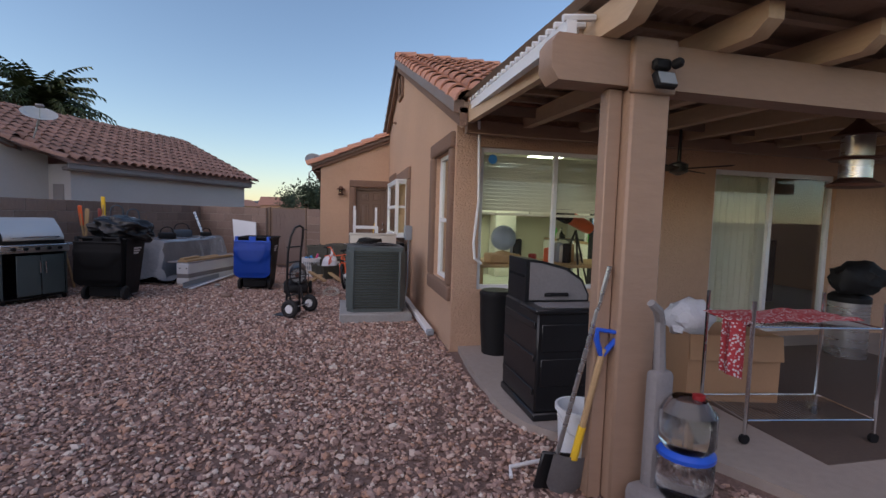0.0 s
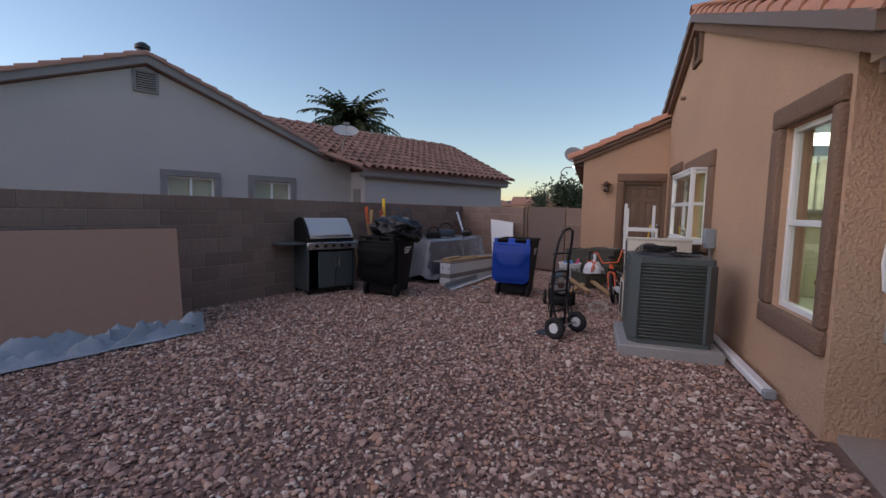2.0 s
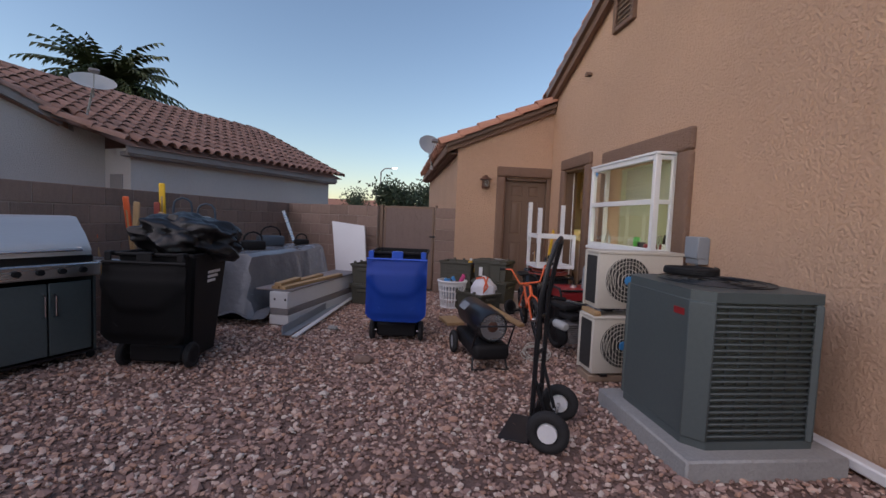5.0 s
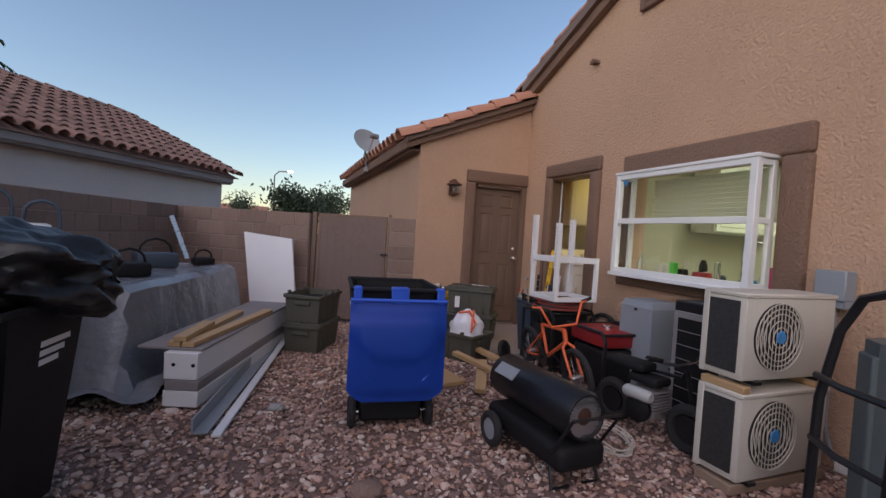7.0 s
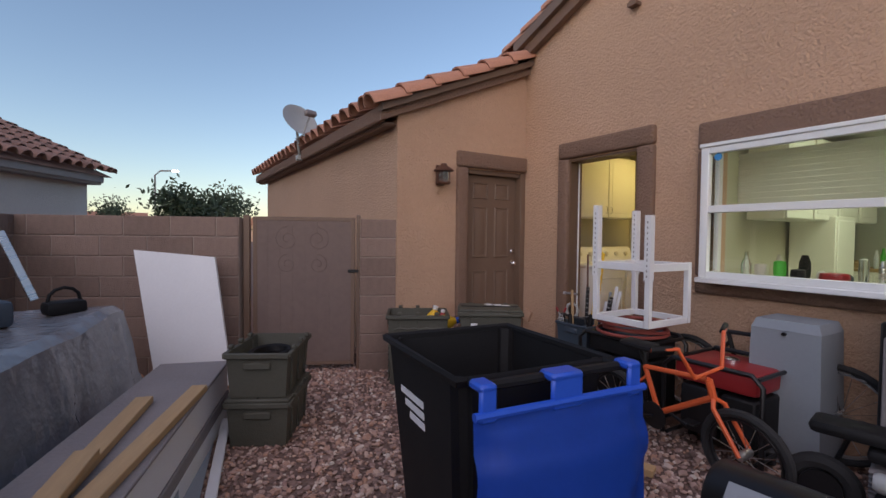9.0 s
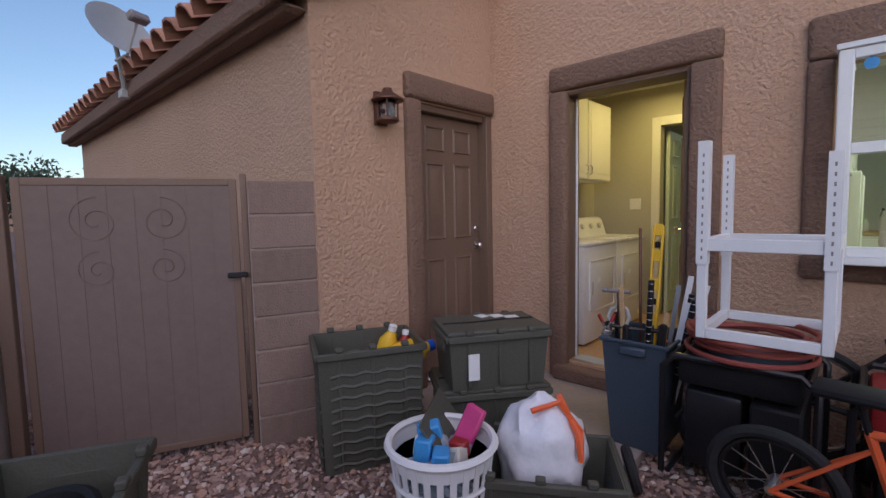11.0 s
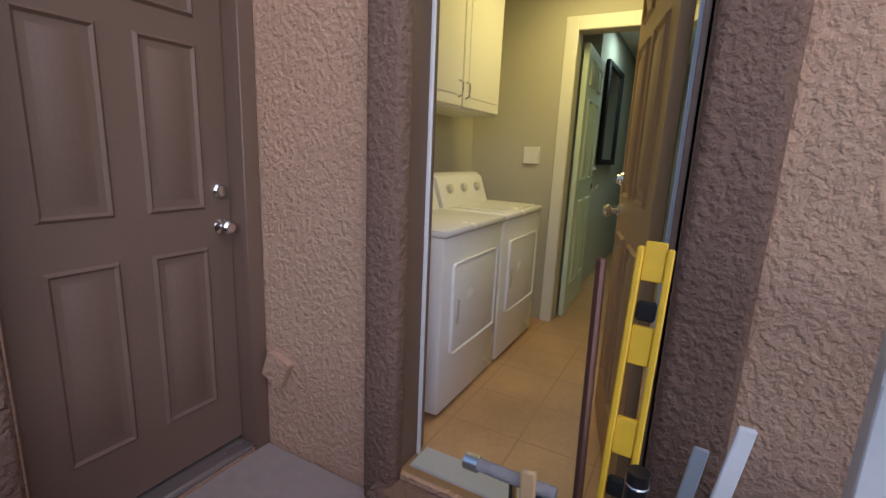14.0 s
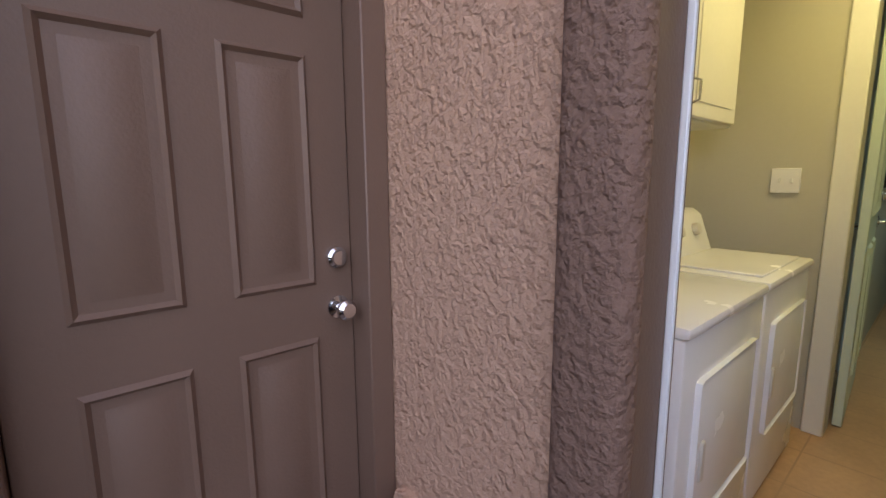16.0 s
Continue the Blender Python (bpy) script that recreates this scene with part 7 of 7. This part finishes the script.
for s in (-1, 1):
    part("grip", rod(B(), [(0.52, s * 0.36, 0.66), (0.54, s * 0.24, 0.64)], 0.019), "black", sc2)
part("muffler", lathe(B(), [(0.035, -0.1), (0.045, -0.08), (0.045, 0.1), (0.03, 0.12)], 12, pose(0.3, -0.14, 0.33, 0, 90)), "dish", sc2)
solid("cable_coil", rod(B(), [((0.13 + 0.02 * math.sin(a * 0.6)) * math.cos(a), (0.13 + 0.02 * math.cos(a * 0.7)) * math.sin(a), 0.03 + 0.002 * a) for a in np.linspace(0, 31, 120)], 0.005, 5), "cream", "loose coil of pale cable on the gravel", "cable", pose(-0.18, 8.5, GZ, 20, 0, 0))


# ---- bins and clutter along the fence ----
def wheeled_bin(m, label, lid_colour):
    """Local -y is the wheel side."""
    th = thing("wheeled_bin", label, "wheeled bin", m)
    bm = B()
    frustum(bm, (-0.24, -0.22, 0.24, 0.26, 0.06), (-0.31, -0.30, 0.31, 0.36, 0.98))
    bm.faces.ensure_lookup_table()
    bmesh.ops.delete(bm, geom=[max(bm.faces, key=lambda f: f.calc_center_median().z)], context="FACES")
    bmesh.ops.bevel(bm, geom=[e for e in bm.edges if abs(e.verts[0].co.z - e.verts[1].co.z) > 0.5], offset=0.05, segments=3, affect="EDGES")
    bmesh.ops.solidify(bm, geom=bm.faces[:], thickness=0.008)
    part("body", bm, "black", th)
    part("rim", rod(B(), [(-0.31, -0.30, 0.98), (0.31, -0.30, 0.98), (0.31, 0.36, 0.98), (-0.31, 0.36, 0.98)], 0.018, 6, True), "black", th)
    part("handle", rod(B(), [(-0.27, -0.30, 0.98), (-0.27, -0.38, 0.99), (0.27, -0.38, 0.99), (0.27, -0.30, 0.98)], 0.016), "black", th)
    part("axle", rod(B(), [(-0.29, -0.24, 0.11), (0.29, -0.24, 0.11)], 0.012), "steel", th)
    part("axle_box", box(B(), -0.22, -0.28, 0.05, 0.22, -0.18, 0.2, 0.02), "black", th)
    for s in (-1, 1):
        w = part("wheel", rod(B(), [(s * 0.27, -0.24 + 0.085 * math.cos(a), 0.115 + 0.085 * math.sin(a)) for a in np.linspace(0, 6.283, 21)[:-1]], 0.028, 8, True), "rubber", th)
        part("hub", lathe(B(), [(0.075, -0.02), (0.075, 0.02), (0.02, 0.025)], 14, pose(s * 0.27, -0.24, 0.115, 0, 90)), "black", w)
    for k in range(3):
        part("print_bar", box(B(), 0.285 + 0.006 - 0.006 * k, -0.02, 0.80 - 0.04 * k, 0.300 - 0.003 * k, 0.2 - 0.04 * k, 0.825 - 0.04 * k), "white", th)
        part("print_bar", box(B(), -0.300 + 0.003 * k, -0.02, 0.80 - 0.04 * k, -0.291 + 0.006 * k, 0.2 - 0.04 * k, 0.825 - 0.04 * k), "white", th)
    if lid_colour:
        bm = B()
        nx, nz = 21, 27
        grid = []
        for j in range(nz):
            row = []
            for i in range(nx):
                u, w = i / (nx - 1) * 2 - 1, j / (nz - 1)
                hw = 0.325 - 0.10 * max(0.0, w - 0.86) / 0.14 * max(0.0, w - 0.86) / 0.14
                inner = max(0.0, min(1.0, (0.86 - abs(u)) / 0.10)) * max(0.0, min(1.0, (w - 0.05) / 0.06)) * max(0.0, min(1.0, (0.93 - w) / 0.05))
                vee = max(0.0, min(1.0, (0.62 - 0.75 * w - abs(u) * 0.35) / 0.05)) * max(0.0, min(1.0, (w - 0.16) / 0.05)) * (1.0 if w < 0.55 else max(0.0, (0.62 - w) / 0.07))
                y = -0.425 - 0.018 * inner - 0.020 * vee - 0.03 * (1 - u * u) * math.sin(w * 3.1) - 0.03 * w
                row.append(bm.verts.new((u * hw, y, 0.925 - 0.67 * w)))
            grid.append(row)
        for j in range(nz - 1):
            for i in range(nx - 1):
                bm.faces.new((grid[j][i], grid[j][i + 1], grid[j + 1][i + 1], grid[j + 1][i]))
        bmesh.ops.solidify(bm, geom=bm.faces[:], thickness=0.01)
        l_ = part("lid", bm, lid_colour, th, lid_colour + " lid hanging open")
        part("lid_rim", rod(B(), [(-0.325, -0.43, 0.925), (0.325, -0.43, 0.925)], 0.013, 8), lid_colour, l_)
        for x, hw in ((-0.28, 0.028), (0, 0.06), (0.28, 0.028)):
            bm = B()
            box(bm, x - hw, -0.435, 0.90, x + hw, -0.415, 1.005, 0.008)
            box(bm, x - hw, -0.435, 0.985, x + hw, -0.36, 1.012, 0.008)
            part("hinge_strap", bm, lid_colour, l_)
        for q in (-1, 1):
            part("grip_ridge", rod(B(), [(q * 0.17, -0.475, 0.40), (q * 0.225, -0.468, 0.45)], 0.009, 6), lid_colour, l_)
    return th


wheeled_bin(pose(-1.565, 9.37, GZ, 0, 0, -6), "black wheeled recycling bin with its blue lid hanging open", "blue")
wheeled_bin(pose(-3.63, 8.42, GZ, 0, 0, -6) @ Matrix.Diagonal((1.06, 1, 1, 1)), "black wheeled garbage bin, lid hanging open, heaped with a bag", "black")
bb = thing("trash_bag", "bulging shiny black trash bag on the bin", "bag", pose(-3.52, 8.5, 1.05, 0, 10, 20))
part("sack", crumple(0.44, 0.37, 0.21, 6.0, 5, 0.28, 2.0), "bag_black", bb)
part("knot", crumple(0.07, 0.06, 0.09, 1.5, 3, 0.5, 3.0), "bag_black", bb, "twisted knot", pose(0.34, -0.05, 0.06))

bq = thing("barbecue", "stainless barbecue cart with side shelf and knobs", "barbecue", pose(-4.74, 7.66, GZ, 0, 0, 62) @ Matrix.Diagonal((1.12, 1.05, 1.02, 1)))
part("cabinet_side", box(B(), 0.0, 0.0, 0.08, 0.02, 0.5, 0.80), "ac_green", bq)
part("cabinet_side", box(B(), 0.78, 0.0, 0.08, 0.80, 0.5, 0.80), "ac_green", bq)
part("cabinet_back", box(B(), 0.02, 0.48, 0.08, 0.78, 0.5, 0.80), "black_metal", bq)
part("bottom_shelf", box(B(), 0.0, 0.0, 0.06, 0.80, 0.5, 0.08), "black_metal", bq)
for k in range(2):
    d = part("door", box(B(), 0.17 + k * 0.30, -0.012, 0.10, 0.46 + k * 0.30, 0.006, 0.70, 0.006), "ac_green", bq)
    part("handle", rod(B(), [(0.43 + k * 0.07, -0.012, 0.42), (0.43 + k * 0.07, -0.05, 0.44), (0.43 + k * 0.07, -0.05, 0.60), (0.43 + k * 0.07, -0.012, 0.62)], 0.009), "chrome", d)
part("control_panel", box(B(), -0.02, -0.04, 0.74, 0.82, 0.02, 0.86, 0.012, m=None), "steel", bq)
for k in range(5):
    part("knob", lathe(B(), [(0.026, 0), (0.024, 0.03), (0.001, 0.031)], 14, pose(0.12 + k * 0.14, -0.04, 0.80, 90)), "black", bq)
part("firebox", box(B(), 0.0, 0.02, 0.80, 0.80, 0.52, 0.92, 0.01), "black_metal", bq)
bm = B()
prism(bm, [(0.0, 0.92), (0.52, 0.92), (0.50, 1.08), (0.42, 1.20), (0.30, 1.25), (0.20, 1.24), (0.08, 1.10), (0.0, 0.97)], 0.74, Matrix(((0, 0, 1, 0.03), (1, 0, 0, 0), (0, 1, 0, 0), (0, 0, 0, 1))))
l_ = part("lid", bm, "lid_steel", bq)
part("lid_end", prism(B(), [(-0.01, 0.91), (0.53, 0.91), (0.51, 1.09), (0.43, 1.21), (0.30, 1.265), (0.19, 1.25), (0.07, 1.11), (-0.01, 0.97)], 0.03, Matrix(((0, 0, 1, 0.0), (1, 0, 0, 0), (0, 1, 0, 0), (0, 0, 0, 1)))), "black_metal", l_)
part("lid_handle", rod(B(), [(0.12, 0.02, 0.98), (0.12, -0.04, 0.97), (0.68, -0.04, 0.97), (0.68, 0.02, 0.98)], 0.013), "steel", l_)
part("side_shelf", box(B(), -0.40, 0.02, 0.82, -0.02, 0.48, 0.86, 0.01), "ac_green", bq)
part("side_shelf", box(B(), 0.82, 0.02, 0.82, 1.02, 0.48, 0.86, 0.01), "steel", bq)
for x in (0.03, 0.77):
    for y in (0.03, 0.47):
        part("caster", lathe(B(), [(0.03, -0.012), (0.032, 0), (0.03, 0.012)], 10, pose(x, y, 0.032, 90)), "black", bq)

# draped pile under cloudy film
bm = B()
nx, ny = 28, 44
g_ = []
for i in range(nx):
    row = []
    for j in range(ny):
        u, w = i / (nx - 1), j / (ny - 1)
        x, y = (u - 0.5) * 1.7, (w - 0.5) * 3.1
        inx, iny = min(1, max(0, (0.62 - abs(x)) / 0.16)), min(1, max(0, (1.36 - abs(y)) / 0.14))
        h = min(inx, iny)
        z = 0.12 + 0.72 * (h ** 0.8) + 0.05 * noise.noise((x * 2.1, y * 1.6, 1)) * h
        z += (1 - h) * 0.12 * noise.noise((x * 3, y * 4.5, 7))
        x2 = x * (1 - 0.12 * (1 - h)) + 0.05 * (1 - h) * noise.noise((y * 6, z * 3, 0))
        row.append(bm.verts.new((x2, y, max(0.02, z))))
    g_.append(row)
for i in range(nx - 1):
    for j in range(ny - 1):
        bm.faces.new((g_[i][j], g_[i + 1][j], g_[i + 1][j + 1], g_[i][j + 1]))
PILE = pose(-3.62, 11.25, GZ, 0, 0, -12.5)
solid("plastic_cover", bm, "film", "long low pile of goods draped in cloudy plastic film", "covered pile", PILE)
solid("pallet_base", box(B(), -0.5, -1.2, 0.0, 0.5, 1.2, 0.14, 0.01), "black", "dark pallet under the covered pile", "pallet", PILE)
for x, y, s, mm, nm, lb_ in ((0.1, -0.5, 0.16, "black", "basket", "dark woven handled basket on the covered pile"), (-0.1, 0.4, 0.2, "slate_blue", "tool_bag", "navy tool bag on the covered pile"), (0.2, 0.9, 0.12, "black", "tool_bag", "black tool bag on the covered pile")):
    th = thing(nm, lb_, nm.replace("_", " "), PILE @ pose(x, y, 0.84, 0, 0, 40))
    part("body", box(B(), -s, -s * 0.6, 0, s, s * 0.6, s * 0.8, 0.03, seg=2), mm, th)
    part("handle", rod(B(), [(-s * 0.8, 0, s * 0.7)] + [(-s * 0.8 * math.cos(a), 0, s * 0.8 + s * 0.75 * math.sin(a)) for a in (0.5, 1.0, 1.57, 2.1, 2.6)] + [(s * 0.8, 0, s * 0.7)], 0.012), "black", th)
solid("level_bar", box(B(), -0.03, -0.012, 0, 0.03, 0.012, 0.62, 0.004), "steel", "grey metal bar leaning in the fence corner", "bar", pose(-3.55, 13.0, 0.78, -14, -18, 20))
# garden tools and chair beyond the bins
for k, (mm, dx, ln, le) in enumerate((("orange", 0.0, 1.45, -8), ("lumber", 0.14, 1.5, 6), ("orange", 0.24, 1.55, -3), ("lumber", 0.34, 1.4, 8), ("hose_red", 0.42, 1.5, 2), ("yellow", 0.5, 1.72, 1))):
    th = thing("garden_tool", "long-handled garden tool standing against the block wall", "tool", pose(-4.72 + dx * 0.75, 9.45 + dx * 0.7, GZ, 6, le, 0), group="garden tools")
    part("shaft", rod(B(), [(0, 0, 0), (0, 0, ln - 0.2)], 0.018), "lumber", th)
    part("head", box(B(), -0.034, -0.014, ln - 0.42, 0.034, 0.014, ln - 0.05, 0.012), mm, th)
chr_ = thing("plastic_chair", "white plastic chair back behind the bins", "chair", pose(-4.05, 9.75, GZ, 0, 0, 200))
part("seat", box(B(), -0.22, -0.22, 0.75, 0.22, 0.22, 0.79, 0.02), "white", chr_)
part("backrest", box(B(), -0.22, 0.2, 0.79, 0.22, 0.24, 1.30, 0.03, seg=2), "white", chr_)
for x, y in ((-0.2, -0.2), (0.2, -0.2), (-0.2, 0.2), (0.2, 0.2)):
    part("leg", box(B(), x - 0.02, y - 0.02, 0, x + 0.02, y + 0.02, 0.75, 0.005), "white", chr_)
bh = thing("hand_truck", "dark blue steel hand truck standing behind the bins", "hand truck", pose(-4.12, 10.02, GZ, 0, 0, 15))
for dx, h in ((-0.13, 1.53), (0.13, 1.47)):
    part("hoop_handle", rod(B(), [(dx - 0.10, 0, 0.1), (dx - 0.10, 0, h - 0.15)] + [(dx - 0.10 * math.cos(a), 0, h - 0.12 + 0.10 * math.sin(a)) for a in (0.4, 0.9, 1.57, 2.2, 2.7)] + [(dx + 0.10, 0, h - 0.15), (dx + 0.10, 0, 0.1)], 0.013), "slate_blue", bh)
part("toe_plate", box(B(), -0.24, -0.2, 0.0, 0.24, 0.02, 0.012, 0.003), "slate_blue", bh)
for q in (-1, 1):
    part("wheel", rod(B(), [(q * 0.27, 0.08 + 0.085 * math.cos(a), 0.115 + 0.085 * math.sin(a)) for a in np.linspace(0, 6.283, 21)[:-1]], 0.03, 8, True), "rubber", bh)
# stack of white beams and boards; local y runs along them
STK = pose(-3.13, 9.72, GZ, 0, 0, -17.5)
for z0, z1, x0, x1, mm, nm, lb_ in ((0.02, 0.14, 0.0, 0.25, "white", "beam", "long white boxed beam at the bottom of the stack"), (0.14, 0.22, 0.01, 0.25, "trim_grey", "beam", "dark grey beam within the stack"), (0.22, 0.42, 0.0, 0.24, "white", "beam", "long white boxed beam with bolt holes"), (0.42, 0.445, -0.22, 0.25, "trim_grey", "panel", "dark flat panel lying on the stack")):
    th = thing(nm, lb_, nm, STK)
    part("body", box(B(), x0, 0.0 if nm == "beam" else 0.05, z0 + 0.001, x1, 2.25, z1 - 0.001, 0.006), mm, th)
    if z1 == 0.42:
        for x in (0.07, 0.21):
            part("bolt_hole", lathe(B(), [(0.014, 0), (0.014, 0.003), (0.001, 0.004)], 10, pose(x, 0.0, 0.33, 90)), "black", th)
for k, (x, a, ln) in enumerate(((0.02, 3, 1.35), (0.12, -3, 1.5), (0.06, 6, 0.6))):
    solid("lumber_board", box(B(), -0.045, 0, 0, 0.045, ln, 0.038, 0.004), "lumber", "bare pine board lying on the stack", "board", STK @ pose(x + 0.02, 0.05, 0.446 + (0.039 if k == 2 else 0), 0, 0, a), group="pine boards")
solid("metal_flashing", prism(B(), [(0, 0), (0.10, 0.0), (0.10, 0.01), (0.012, 0.012), (0.012, 0.10), (0, 0.10)], 2.6, pose(-2.86, 9.2, GZ + 0.02, 90, 0, 169.5) @ Matrix.Diagonal((-1, 1, 1, 1))), "grey_plastic", "long grey metal flashing strip on the gravel", "flashing")
solid("white_strip", box(B(), 0, 0, 0, 0.06, 2.5, 0.02, 0.004), "white", "long white trim strip on the gravel", "strip", pose(-2.74, 9.15, GZ + 0.01, 1, 0, -10.5))
bm = B()
v_ = [Vector(p) for p in ((-2.70, 12.75, 0.0), (-2.12, 12.40, 0.0), (-2.22, 12.78, 1.13), (-2.87, 13.18, 1.19))]
n_ = (v_[1] - v_[0]).cross(v_[3] - v_[0]).normalized() * 0.03
lo, hi = [bm.verts.new(p) for p in v_], [bm.verts.new(p - n_) for p in v_]
for k in range(4):
    bm.faces.new((lo[k], lo[(k + 1) % 4], hi[(k + 1) % 4], hi[k]))
bm.faces.new(lo)
bm.faces.new(hi[::-1])
solid("white_board", bm, "white", "white foam board leaning on the block wall", "board")
tote(pose(-1.98, 11.42, GZ, 0, 0, -28), "olive storage tote at the bottom of a stack by the gate", 0.42, 0.62, 0.30)
tC = tote(pose(-1.98, 11.42, GZ + 0.33, 0, 0, -28), "open olive tote on a stack by the gate", 0.42, 0.62, 0.30, False)
solid("black_hose", rod(B(), [(0.13 * math.cos(a), 0.18 * math.sin(a), 0.002 * a) for a in np.linspace(0, 25, 80)], 0.022, 7), "black", "black corrugated hose in the open tote", "hose", pose(-1.98, 11.42, GZ + 0.52, 0, 0, -28))
for x, y, s, mm in ((-2.35, 9.55, 0.06, "pad"), (-1.9, 8.3, 0.09, "block")):
    solid("rubble_piece", crumple(s, s * 0.7, s * 0.5, x), mm, "broken lump of masonry on the gravel", "rubble", pose(x, y, GZ + s * 0.4))

# hardboard sheet and crumpled tarp by the fence
bm = B()
v_ = [Vector(p) for p in ((-4.68, 5.18, GZ), (-5.24, 5.62, 1.10), (-6.10, 3.55, 1.10), (-5.72, 2.95, GZ))]
n_ = (v_[1] - v_[0]).cross(v_[3] - v_[0]).normalized() * 0.008
lo, hi = [bm.verts.new(p) for p in v_], [bm.verts.new(p - n_) for p in v_]
for k in range(4):
    bm.faces.new((lo[k], lo[(k + 1) % 4], hi[(k + 1) % 4], hi[k]))
bm.faces.new(lo)
bm.faces.new(hi[::-1])
solid("hardboard_sheet", bm, "hardboard", "large brown hardboard sheet leaning on the block wall", "board")
bm = B()
g_ = []
for i in range(60):
    t = i / 59
    c = Vector((-4.55, 5.35, 0)).lerp(Vector((-5.75, 2.6, 0)), t)
    row = []
    for j in range(14):
        w = j / 13
        off = Vector((0.9, -0.43, 0)) * (w * (0.16 + 0.42 * t) - 0.12)
        z = GZ + 0.02 + 0.20 * max(0, noise.noise((t * 13, w * 4, 0)) + 0.6 * noise.noise((t * 31, w * 6, 2)) + 0.3) * math.sin(math.pi * min(1, w + 0.15)) + (0.10 * (1 - w) ** 3)
        row.append(bm.verts.new(c + off + Vector((0.04 * noise.noise((t * 9, w * 2, 4)), 0, z))))
    g_.append(row)
for i in range(59):
    for j in range(13):
        bm.faces.new((g_[i][j], g_[i + 1][j], g_[i + 1][j + 1], g_[i][j + 1]))
solid("tarp", bm, "tarp", "crumpled pale grey tarp at the foot of the sheet", "tarp")

# ---- side gate ----
gp, gq = Vector((-1.90, 13.0, 0)), Vector((-0.90, 12.535, 0))
ga = math.degrees(math.atan2(gq.y - gp.y, gq.x - gp.x))
GL = (gq - gp).length
gt = thing("gate", "brown perforated steel side gate with scroll work", "gate", pose(gp.x, gp.y, GZ, 0, 0, ga))
for r in ((0.06, 0.10, 0.05, 1.59), (GL - 0.06, GL - 0.02, 0.05, 1.59)):
    part("stile", box(B(), r[0], -0.02, r[2], r[1], 0.02, r[3], 0.004), "brown_paint", gt)
for z in (0.05, 1.55):
    part("rail", box(B(), 0.10, -0.02, z, GL - 0.06, 0.02, z + 0.04, 0.004), "brown_paint", gt)
part("mesh_panel", box(B(), 0.10, -0.016, 0.09, GL - 0.06, -0.012, 1.55), "mesh_brown", gt)
for k in range(7):
    x = 0.2 + k * (GL - 0.36) / 6
    part("bar", box(B(), x - 0.007, -0.019, 0.09, x + 0.007, 0.004, 1.55), "mesh_brown", gt)
for cx, sg in ((GL * 0.36, 1), (GL * 0.64, -1)):
    for cz, s in ((1.36, 1), (1.10, 0.8)):
        part("scroll", rod(B(), [(cx + sg * s * (0.13 - 0.011 * a) * math.cos(a + 1.5), -0.0165, cz + s * (0.13 - 0.011 * a) * math.sin(a + 1.5)) for a in np.linspace(0, 10, 40)], 0.005, 5), "mesh_brown", gt)
part("latch", box(B(), GL - 0.09, -0.05, 1.02, GL + 0.02, -0.02, 1.05, 0.005), "black_metal", gt)
po_ = thing("gate_post", "brown square steel gate post", "post", pose(gp.x, gp.y, GZ, 0, 0, ga))
part("tube", box(B(), -0.03, -0.03, -0.05, 0.03, 0.03, 1.6, 0.005), "brown_paint", po_)
po_ = thing("gate_post", "brown steel gate post fixed to the block pier", "post", pose(gq.x, gq.y, GZ, 0, 0, ga))
part("tube", box(B(), 0.0, -0.03, -0.05, 0.035, 0.03, 1.62, 0.005), "brown_paint", po_)
